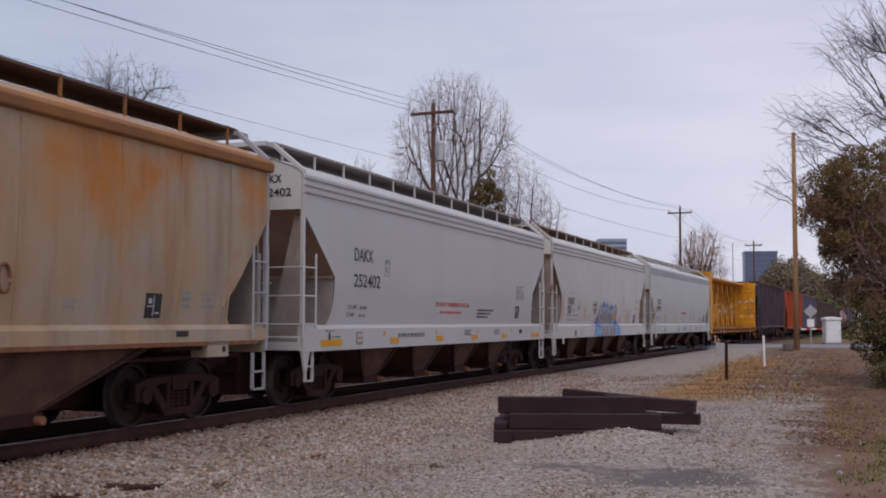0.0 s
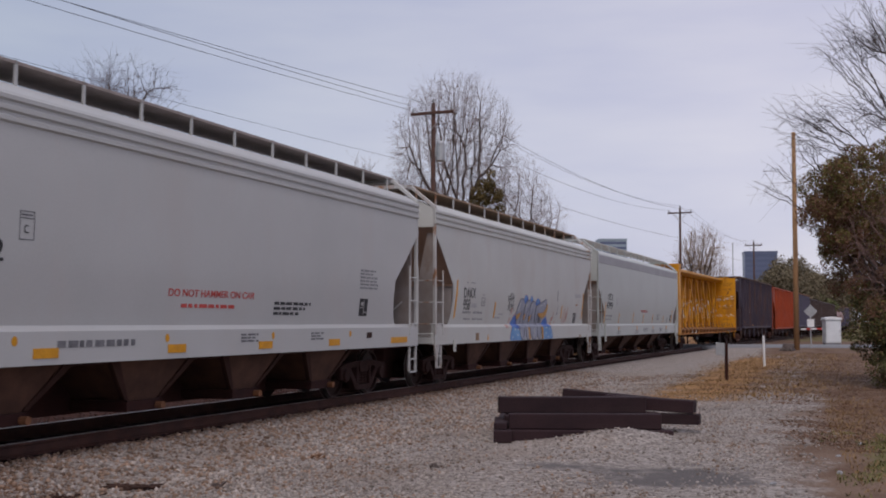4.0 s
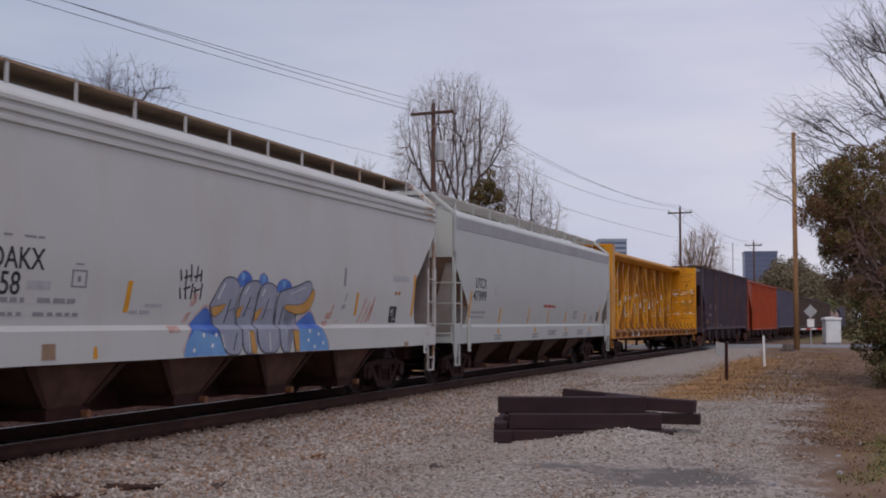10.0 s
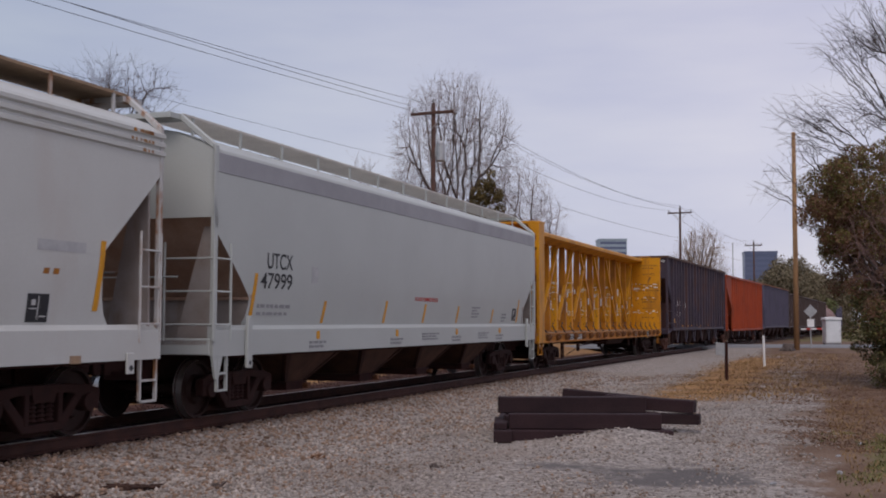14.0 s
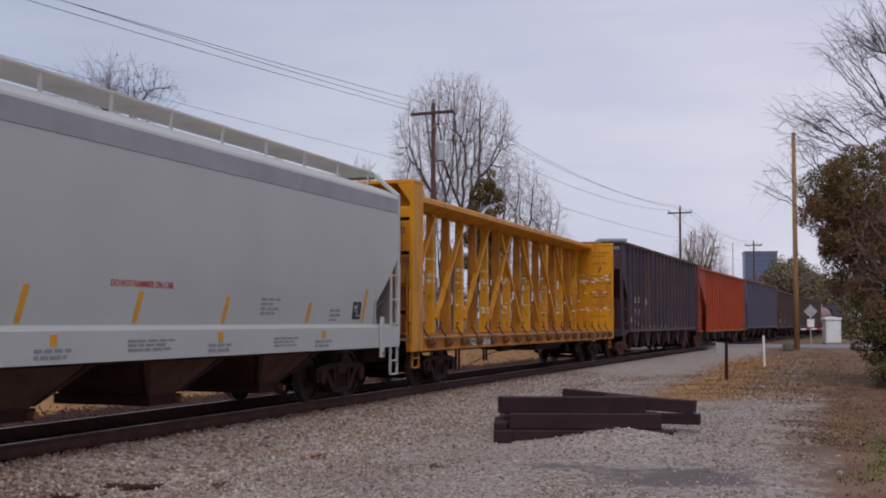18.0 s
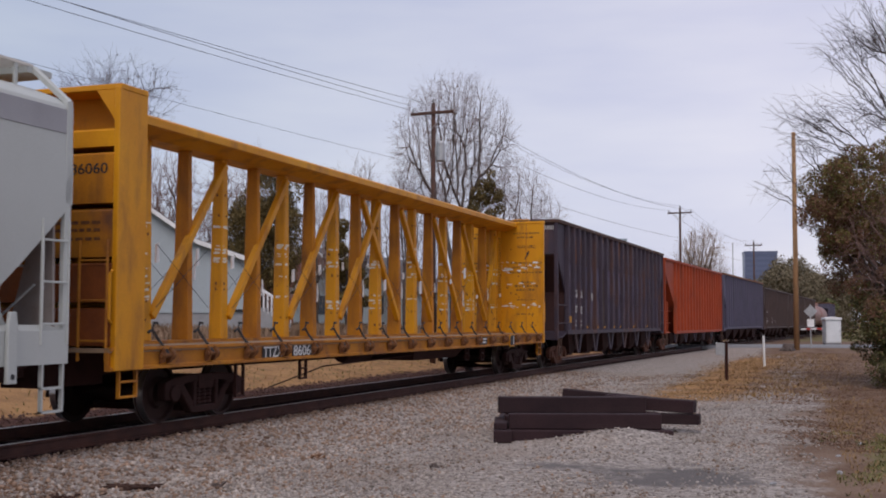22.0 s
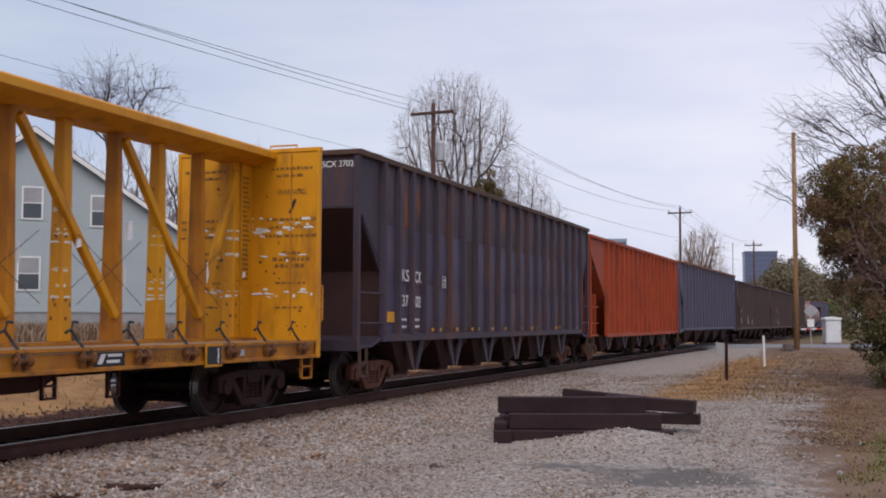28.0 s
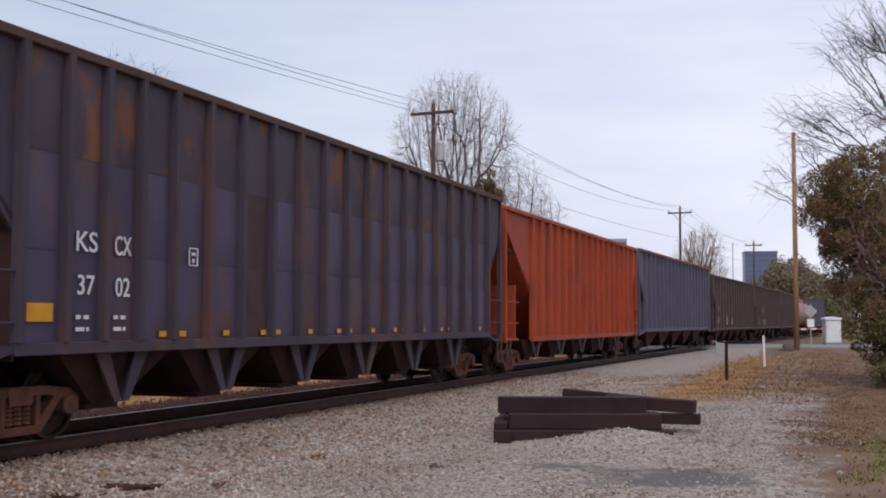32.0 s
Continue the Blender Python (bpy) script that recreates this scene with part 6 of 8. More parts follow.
_dirt = _dirt * (1 - 0.5 * np.exp(-((_x - _mid) / 1.2) ** 2) * np.clip((_y - 21) / 4, 0, 1))
_grass = np.where(_w > 0, np.clip((_x - lot_edge(_y) - 0.55) / 0.8 + 0.6 * patches(_x, _y, 5), 0, 0.8) * np.clip((17.5 - _y) / 2, 0, 1), np.clip((-_w - 12) / 6, 0, 1))
_grass = np.where(abs(_x) + abs(_y) > 150, 0.8, _grass)
_tar = (0.85 + 0.3 * patches(_x * 2, _y * 2)) * np.exp(-((_x - 2.6) / 1.1) ** 2 - ((_y - 13.3) / 1.35) ** 2)
_tar = np.maximum(_tar, 0.6 * np.exp(-((_x - 1.5) / 0.9) ** 2 - ((_y - 14.1) / 0.4) ** 2))
_k = np.clip((_y - 26.5) / 26, 0, 1.2)
_tongue = (1.0 + 0.25 * patches(_x, _y, 3)) * np.exp(-((_x - (5.5 + _k * 8.8)) / 1.35) ** 2) * np.clip((_y - 24.5) / 3, 0, 1) * np.clip((62 - _y) / 6, 0, 1) * (_w > 3.6)
_layer = _me.color_attributes.new("cover", "FLOAT_COLOR", "POINT")
_layer.data.foreach_set("color", np.stack([_dirt, _grass, _tar, np.maximum(np.clip((-_w - 4.2) / 0.8, 0, 1) * np.clip((16 + _w) / 4, 0, 1), _tongue)], 1).astype(np.float32).ravel())
# painted shade reaches past the far rail into the ditch
_bed = np.clip((1.35 - _w) / 0.4, 0, 1) * np.clip((5.3 + _w) / 0.9, 0, 1)
_layer = _me.color_attributes.new("track_bed", "FLOAT_COLOR", "POINT")
_layer.data.foreach_set("color", np.stack([_bed, _bed, _bed, np.ones_like(_bed)], 1).astype(np.float32).ravel())
_me.polygons.foreach_set("use_smooth", [True] * len(_me.polygons))
tagged(new("ground", _me), "gravel lot beside the track with dirt and dry grass", "ground", kind="structure")

# ---- the track: rails, sleepers ----
def rail(w):
    s = Shape()
    prof = [(-0.07, -0.175), (0.07, -0.175), (0.07, -0.16), (0.012, -0.14), (0.012, -0.045), (0.037, -0.035), (0.037, -0.006), (0.028, 0.0), (-0.028, 0.0), (-0.037, -0.006), (-0.037, -0.035), (-0.012, -0.045), (-0.012, -0.14), (-0.07, -0.16)]
    arcs = np.arange(-14, 260, 2.0)
    n = len(prof)
    for a in arcs:
        s.v += [tuple(on_track(a, w + p, q)) for p, q in prof]
    s.f = [(i * n + k, i * n + (k + 1) % n, (i + 1) * n + (k + 1) % n, (i + 1) * n + k) for i in range(len(arcs) - 1) for k in range(n)]
    ob = solid("rail", s, RAIL_SIDE, "rust-brown steel rail with a bright head", "rail", "rails of the track", "structure")
    t = Shape()
    for a in arcs:
        t.v += [tuple(on_track(a, w + p, q)) for p, q in ((-0.03, 0.0005), (0.03, 0.0005), (0.034, -0.006), (-0.034, -0.006))]
    t.f = [(i * 4 + k, i * 4 + (k + 1) % 4, i * 4 + 4 + (k + 1) % 4, i * 4 + 4 + k) for i in range(len(arcs) - 1) for k in range(4)]
    part("running_surface", t, BRIGHT_STEEL, ob, "bright worn railhead")


rail(-0.755)
rail(0.755)
SLEEPER = Shape().box(-0.115, 0.115, -1.3, 1.3, -0.36, -0.178).mesh("sleeper", CREOSOTE, bevel=0.012)
track = thing("track_bed", "dark timber sleepers of the railway track", "track", kind="structure")
for i in range(150):
    o = part("sleeper", SLEEPER, CREOSOTE, track)
    r = random.Random(i)
    o.matrix_basis = track_pose(1.0 + i * 0.535, r.uniform(-0.02, 0.0)) @ pose(0, r.uniform(-0.03, 0.03), 0, 0, 0, r.uniform(-1, 1))

# ---- loose stones, leaf litter and grass ----
def scatter(name, places, sizes, mat, label, category, seed, flat=0.7):
    r = np.random.RandomState(seed)
    base = np.array([(0, 0, 1), (0.9, 0, 0.1), (0.25, 0.85, 0), (-0.75, 0.5, 0.1), (-0.7, -0.55, 0), (0.3, -0.9, 0.05), (0, 0, -0.8)])
    fs = np.array([(0, 1, 2), (0, 2, 3), (0, 3, 4), (0, 4, 5), (0, 5, 1), (6, 2, 1), (6, 3, 2), (6, 4, 3), (6, 5, 4), (6, 1, 5)])
    n = len(places)
    v = base[None] * (1 + r.uniform(-0.3, 0.3, (n, 7, 1)))
    a = r.uniform(0, math.tau, n)
    tilt = r.uniform(-0.5, 0.5, n)
    x, y, z = v[..., 0], v[..., 1] * r.uniform(0.6, 1.0, (n, 1)), v[..., 2] * flat
    x, z = x * np.cos(tilt)[:, None] - z * np.sin(tilt)[:, None], x * np.sin(tilt)[:, None] + z * np.cos(tilt)[:, None]
    v = np.stack([x * np.cos(a)[:, None] - y * np.sin(a)[:, None], x * np.sin(a)[:, None] + y * np.cos(a)[:, None], z], -1) * sizes[:, None, None] + places[:, None]
    f = fs[None] + np.arange(n)[:, None, None] * 7
    return tagged(new(name, big_mesh(name, v.reshape(-1, 3), f.reshape(-1, 3), mat)), label, category, kind="stuff")


def blades(name, places, lengths, mat, label, category, seed, lean=0.7, wide=0.012):
    r = np.random.RandomState(seed)
    n = len(places)
    a, b = r.uniform(0, math.tau, n), r.uniform(0.1, lean, n)
    side = np.stack([-np.sin(a), np.cos(a), np.zeros(n)], 1) * wide
    up = np.stack([np.cos(a) * np.sin(b), np.sin(a) * np.sin(b), np.cos(b)], 1) * lengths[:, None]
    drop = np.stack([np.cos(a), np.sin(a), -0.2 * np.ones(n)], 1) * lengths[:, None] * 0.25
    v = np.stack([places - side, places + side, places + up * 0.6 + side * 0.7, places + up * 0.6 - side * 0.7, places + up + drop], 1)
    f = np.concatenate([np.array([[0, 1, 2], [0, 2, 3], [3, 2, 4]])[None] + np.arange(n)[:, None, None] * 5])
    return tagged(new(name, big_mesh(name, v.reshape(-1, 3), f.reshape(-1, 3), mat)), label, category, kind="stuff")


def field(n, x0, x1, y0, y1, seed):
    r = np.random.RandomState(seed)
    return r.uniform(x0, x1, n), y0 + (y1 - y0) * r.uniform(0, 1, n) ** 1.5, r


def lay(x, y, lift=0.0):
    return np.stack([x, y, ground_z(x, y) + lift], 1)


x, y, r = field(110000, -7, 14, 10.4, 40, 1)
s_, w_ = near_track(x, y)
ok = (w_ > 1.0) & (verge(x, y) + 0.35 * patches(x, y, 2) < r.uniform(0.0, 0.9, len(x))) & (abs(x) < y * 0.42 + 0.5)
tar = 0.6 * np.exp(-((x - 2.6) / 1.1) ** 2 - ((y - 13.3) / 1.35) ** 2) + np.exp(-((x - 1.7) / 0.7) ** 2 - ((y - 14.2) / 0.35) ** 2)
rut = np.exp(-((x - 0.9 - 0.12 * y) / 0.45) ** 2) + np.exp(-((x + 0.9 - 0.12 * y) / 0.4) ** 2)
ok &= (r.uniform(0, 1, len(x)) > tar * 1.6) & (r.uniform(0, 1, len(x)) > rut * 0.75)
x, y, w_ = x[ok], y[ok], w_[ok]
size = r.uniform(0.01, 0.026, len(x)) * r.choice([1, 1, 1.5], len(x)) * np.where(w_ < 4.5, 1.45, 1.0)
tan = r.uniform(0, 1, len(x)) < np.interp(w_, [1.0, 1.6, 3.5, 6], [0.95, 0.7, 0.5, 0.15]) + 0.25 * patches(x, y, 7)
scatter("ballast", lay(x, y, 0.003)[~tan], size[~tan], STONE, "grey crushed stone ballast and gravel", "gravel", 2)
scatter("ballast", lay(x, y, 0.003)[tan], size[tan], STONE_BROWN, "brown rust-stained ballast stones", "gravel", 3)
# stones between and beside the rails, undercar shade in their dark colour
r = np.random.RandomState(5)
arc, off = r.uniform(4, 60, 17000), r.uniform(-5.0, 1.1, 17000)
p = np.array([on_track(a, b) for a, b in zip(arc, off)])
scatter("ballast", lay(p[:, 0], p[:, 1], 0.03), r.uniform(0.02, 0.045, len(p)), STONE_OILY_SHADE, "oil-dark ballast in and beyond the rails, undercar shade in its colour", "gravel", 6)

# ---- pile of sleepers ----
def timber(at, rz, size=(2.6, 0.23, 0.18), tilt=0.0, label="dark creosoted railway sleeper, split and weathered"):
    s = Shape().box(-size[0] / 2, size[0] / 2, -size[1] / 2, size[1] / 2, 0, size[2])
    ob = solid("railway_sleeper", s, CREOSOTE, label, "sleeper", "pile of old sleepers", bevel=0.014)
    ob.matrix_basis = pose(*at, 0, tilt, rz)
    return ob


# ---- things in the lot and by the road ----
def post_with_plate(x, y):
    g = gz(x, y)
    t = thing("marker_post", "dark steel post with a small grey plate", "post", pose(x, y, g - 0.1))
    part("post", Shape().box(-0.045, 0.045, -0.045, 0.045, 0, 1.25), UNDER, t, bevel=0.008)
    part("plate", Shape().slab([(-0.34, 0.88), (-0.06, 0.84), (-0.06, 1.24), (-0.34, 1.26)], "y", -0.07, -0.05), GALVANISED, t, "dull grey metal plate", bevel=0.004)


def white_post(x, y):
    t = thing("marker_post", "slim white plastic marker post", "post", pose(x, y, gz(x, y) - 0.1, 0, -1.5, 0))
    part("post", Shape().tube([(0, 0, 0), (0, 0, 1.28)], 0.045, 10), WHITE_TRIM, t)
    part("cap", Shape().lathe([(0.05, 1.28), (0.05, 1.32), (0.02, 1.34)], "z", 10), WHITE_TRIM, t)


def utility_pole(x, y, top, rz, label, mat=POLE_WOOD, arm=2.0, transformer=False, r0=0.13, braces=True):
    g = gz(x, y) - 0.3
    t = thing("utility_pole", label, "utility pole", pose(x, y, g, 0, 0, rz), "utility poles along the track")
    hgt = top - g
    part("shaft", Shape().tube([(0, 0, 0), (0, 0, hgt * 0.5), (0, 0, hgt)], [r0, r0 * 0.85, r0 * 0.68], 12), mat, t, smooth=True)
    if arm:
        part("crossarm", Shape().box(-arm / 2, arm / 2, -0.17, -0.07, hgt - 0.5, hgt - 0.38), mat, t, bevel=0.01)
        for d in (-1, 1):
            if braces:
                part("arm_brace", Shape().tube([(0, -0.13, hgt - 1.1), (d * arm * 0.3, -0.13, hgt - 0.5)], 0.018, 4), GALVANISED, t)
            part("insulator", Shape().lathe([(0.02, hgt - 0.38), (0.05, hgt - 0.33), (0.05, hgt - 0.26), (0.02, hgt - 0.2)], "z", 8, (d * (arm / 2 - 0.1), -0.12, 0)), GREY_PAINT, t)
        part("insulator", Shape().lathe([(0.02, hgt), (0.05, hgt + 0.05), (0.05, hgt + 0.12), (0.02, hgt + 0.18)], "z", 8), GREY_PAINT, t)
    if transformer:
        part("transformer", Shape().lathe([(0.16, hgt - 2.5), (0.19, hgt - 2.45), (0.19, hgt - 1.75), (0.14, hgt - 1.65)], "z", 14, (0.35, 0, 0)), GALVANISED, t, "grey transformer can")
        part("bracket", Shape().box(0.1, 0.2, -0.04, 0.04, hgt - 2.3, hgt - 1.9), GALVANISED, t)
    return t


def wire(a, b, sag, r=0.0095, label="black overhead line sagging between utility poles"):
    a, b = Vector(a), Vector(b)
    pts = [a.lerp(b, i / 16) - Vector((0, 0, sag * 4 * (i / 16) * (1 - i / 16))) for i in range(17)]
    return solid("overhead_line", Shape().tube(pts, r, 5), CABLE, label, "cable", "overhead lines")


# ---- trees ----
def crown_tree(seed, mid, radii, tips, fork, tip_r=0.014, twig=0.7, thick=0.42, hollow=0.4, clusters=None, crook=1.0):
    """A bare tree whose limbs fork towards tips spread through an egg-shaped crown; two lists of tapered tubes: limbs and twigs."""
    r = np.random.RandomState(seed)
    d = r.normal(size=(tips, 3))
    d /= np.linalg.norm(d, axis=1)[:, None]
    aim = np.array(mid) + d * np.array(radii) * (r.uniform(0, 1, (tips, 1)) ** hollow)
    if clusters:
        spots = []
        for cx, cy, cz, rx, ry, rz, n in clusters:
            d = r.normal(size=(n, 3))
            d /= np.linalg.norm(d, axis=1)[:, None]
            spots.append(np.array((cx, cy, cz)) + d * np.array((rx, ry, rz)) * (r.uniform(0, 1, (n, 1)) ** hollow))
        aim = np.concatenate(spots)
    aim = aim[aim[:, 2] > fork * 0.9]
    limbs, twigs = Shape(), Shape()

    def rad(n):
        return tip_r * n ** thick

    def grow(at, goals, r0):
        n = len(goals)
        if n == 1:
            q = goals[0]
            m = (at + q) / 2 + r.normal(size=3) * 0.11 * crook * np.linalg.norm(q - at)
            twigs.tube([at, m, q], [r0, tip_r, tip_r * 0.6], 3, caps=False)
            out = q - np.array(mid) + np.array([0, 0, 0.12 * radii[2]])
            out /= np.linalg.norm(out) + 1e-6
            for _ in range(3):
                e = q + (out * 0.55 + r.normal(size=3) * 0.7) * twig * r.uniform(0.4, 1.0)
                twigs.tube([q - (q - m) * r.uniform(0, 0.7), e], [tip_r * 0.6, tip_r * 0.3], 3, caps=False)
            return
        k = 2 if n < 6 or r.uniform() < 0.6 else 3
        way = goals - at
        way = way / (np.linalg.norm(way, axis=1)[:, None] + 1e-6)
        seeds = way[r.choice(n, k, replace=False)]
        pick = (way @ seeds.T).argmax(1)
        for j in range(k):
            part_of = goals[pick == j]
            if not len(part_of):
                continue
            cen = part_of.mean(0)
            m = len(part_of)
            reach = r.uniform(0.3, 0.5)
            q = at + (cen - at) * reach
            bend = (at + q) / 2 + r.normal(size=3) * 0.085 * crook * np.linalg.norm(q - at)
            (limbs if m > 30 else twigs).tube([at, bend, q], [min(rad(m) * 1.15, r0), rad(m) * 1.07, rad(m)], 6 if m > 120 else 4 if m > 30 else 3, caps=False)
            grow(q, part_of, rad(m))

    base = np.array([0.0, 0.0, 0.0])
    top = np.array([mid[0] * 0.25, mid[1] * 0.25, fork])
    r0 = rad(len(aim))
    limbs.tube([base, (base + top) / 2 + r.normal(size=3) * 0.05, top], [r0 * 1.3, r0 * 1.1, r0], 9, caps=False)
    grow(top, aim, r0)
    return limbs, twigs


def bare_tree(label, x, y, seed, top, radii, tips=700, fork=2.0, shift=(0, 0), group="", twigs_of=None, **kw):
    """top: height of the crown's top over the railhead."""
    base = gz(x, y) - 0.15
    t = thing("bare_tree", label, "tree", pose(x, y, base), group)
    limbs, twigs = crown_tree(seed, (shift[0], shift[1], top - base - radii[2]), radii, tips, fork, **kw)
    part("trunk", limbs, BARK, t, smooth=True)
    part("crown", twigs, twigs_of or TWIG, t, "leafless grey-brown twigs")
    return t


def leaf_cloud(n, blobs, size, seed, gaps=0.0):
    """Small folded leaves on the shells of many clumps; blobs: (x, y, z, radius)."""
    r = np.random.RandomState(seed)
    b = np.array(blobs)
    pick = r.choice(len(b), n, p=b[:, 3] ** 2 / (b[:, 3] ** 2).sum())
    d = r.normal(size=(n, 3))
    d /= np.linalg.norm(d, axis=1)[:, None]
    c = b[pick, :3] + d * (b[pick, 3] * r.uniform(0.45, 1.08, n) ** 0.7)[:, None]
    nrm = d * 0.5 + r.normal(size=(n, 3)) * 0.7
    nrm /= np.linalg.norm(nrm, axis=1)[:, None]
    a = np.cross(nrm, r.normal(size=(n, 3)))
    a /= np.linalg.norm(a, axis=1)[:, None]
    e = np.cross(nrm, a)
    L = (size * r.uniform(0.6, 1.3, n))[:, None]
    v = np.stack([c - a * L, c + e * L * 0.42 + nrm * L * 0.15, c + a * L, c - e * L * 0.42 + nrm * L * 0.15], 1)
    f = np.array([[0, 1, 2], [0, 2, 3]])[None] + np.arange(n)[:, None, None] * 4
    return v.reshape(-1, 3), f.reshape(-1, 3)


def shrub(name, label, x, y, seed, blobs, leaves, size, mats, base=None, category="bush", stems=9):
    """A leafy bush: forked stems and leaves in one or more colours."""
    z = gz(x, y) if base is None else base
    t = thing(name, label, category, pose(x, y, z - 0.1))
    r = random.Random(seed)
    for k in range(stems):
        bx = r.choice(blobs)
        s = Shape().tube([(r.uniform(-0.2, 0.2), r.uniform(-0.2, 0.2), 0), (bx[0] * 0.4 + r.uniform(-0.2, 0.2), bx[1] * 0.4, bx[2] * 0.5), (bx[0], bx[1], bx[2])], [0.07, 0.05, 0.012], 5)
        part("stem", s, BARK, t)
    for i, (mat, share) in enumerate(mats):
        v, f = leaf_cloud(int(leaves * share), blobs, size, seed + i)
        part("foliage", big_mesh("foliage", v, f, mat), mat, t)
    return t


def clumps(seed, n, size, low=0.3):
    """Clump centres inside an upright egg: size (half width x, half depth y, height)."""
    r = random.Random(seed)
    out = []
    while len(out) < n:
        x, y, z = r.uniform(-1, 1), r.uniform(-1, 1), r.uniform(-1, 1)
        if x * x + y * y + z * z < 1:
            out.append((x * size[0], y * size[1], (z + 1) / 2 * (size[2] - low) + low, r.uniform(0.16, 0.3) * size[0] + 0.1))
    return out

# ---- placing: the lot ----
timber((0.95, 18.2, -0.26), 87, (2.5, 0.27, 0.18))
timber((0.98, 18.3, -0.085), 84, (2.3, 0.2, 0.1))
timber((3.15, 18.4, -0.27), 95, (2.4, 0.25, 0.18))
timber((2.22, 17.2, -0.26), -0.6, (2.4, 0.22, 0.175))
timber((2.13, 17.32, -0.083), -0.4, (2.28, 0.19, 0.23))
timber((2.15, 17.75, -0.08), 1.5, (2.4, 0.24, 0.17))
timber((2.2, 18.25, -0.08), 1, (2.4, 0.24, 0.18))
timber((2.02, 18.05, 0.1), 0.6, (2.3, 0.24, 0.25))
timber((3.3, 18.4, 0.12), -26, (1.45, 0.24, 0.2), 2.0)
timber((3.4, 18.3, -0.08), -18, (1.35, 0.24, 0.16))
timber((2.75, 18.85, 0.16), -7, (1.6, 0.22, 0.2), 5.0)

post_with_plate(8.75, 35.5)
white_post(12.95, 46.3)
utility_pole(21.4, 69.5, 13.1, 20, "tall bare tan wooden pole without crossarms", NEW_POLE_WOOD, arm=0, r0=0.17)
POLES = [(-15.8, 20.5, 10.6), (-0.42, 48.0, 10.72), (19.5, 94.0, 10.9), (36.4, 134.0, 10.92)]
for i, (px, py, top) in enumerate(POLES):
    t = utility_pole(px, py, top, -25 if i else 0, "weathered wooden utility pole with crossarm" + (" and transformer" if i == 1 else ""), transformer=i == 1, arm=2.0 if i else 3.2)
    if i == 0:
        part("crossarm", Shape().box(-1.6, 1.6, -0.17, -0.07, 8.0 - t.location.z, 8.12 - t.location.z), POLE_WOOD, t, bevel=0.01)
wire((-17.19, 20.4, 10.28), (-1.5, 48.0, 10.45), 0.14)
wire((-15.98, 20.4, 10.27), (-1.36, 48.0, 10.6), 0.16)
wire((-16.91, 20.4, 10.36), (-0.54, 48.0, 10.66), 0.16)
wire((-14.59, 20.4, 8.12), (-0.44, 48.0, 8.0), 0.12, 0.006)
for (ax, ay, az), (bx, by, bz) in zip(POLES[1:], POLES[2:]):
    for dx, dz in ((-0.85, -0.2), (0.85, -0.2), (0.0, 0.15)):
        wire((ax + dx, ay - dx * 0.4, az + dz), (bx + dx, by - dx * 0.4, bz + dz), 0.9)
    wire((ax, ay, az - 2.5), (bx, by, bz - 2.5), 0.35, 0.011)
utility_pole(38.5, 152.0, 12.0, 0, "thin grey metal mast", GALVANISED, arm=0, r0=0.1)



def stump(x, y):
    s = Shape().lathe([(0.42, -0.1), (0.36, 0.1), (0.32, 0.38), (0.28, 0.42)], "z", 11)
    for a in (0.4, 1.9, 3.3, 4.8):
        s.tube([(0.25 * math.cos(a), 0.25 * math.sin(a), 0.12), (0.6 * math.cos(a), 0.6 * math.sin(a), -0.04)], [0.13, 0.05], 6)
    ob = solid("tree_stump", s, BARK, "low dark weathered tree stump beside a pole", "stump", smooth=True)
    ob.matrix_basis = pose(x, y, gz(x, y))


stump(20.7, 68.9)

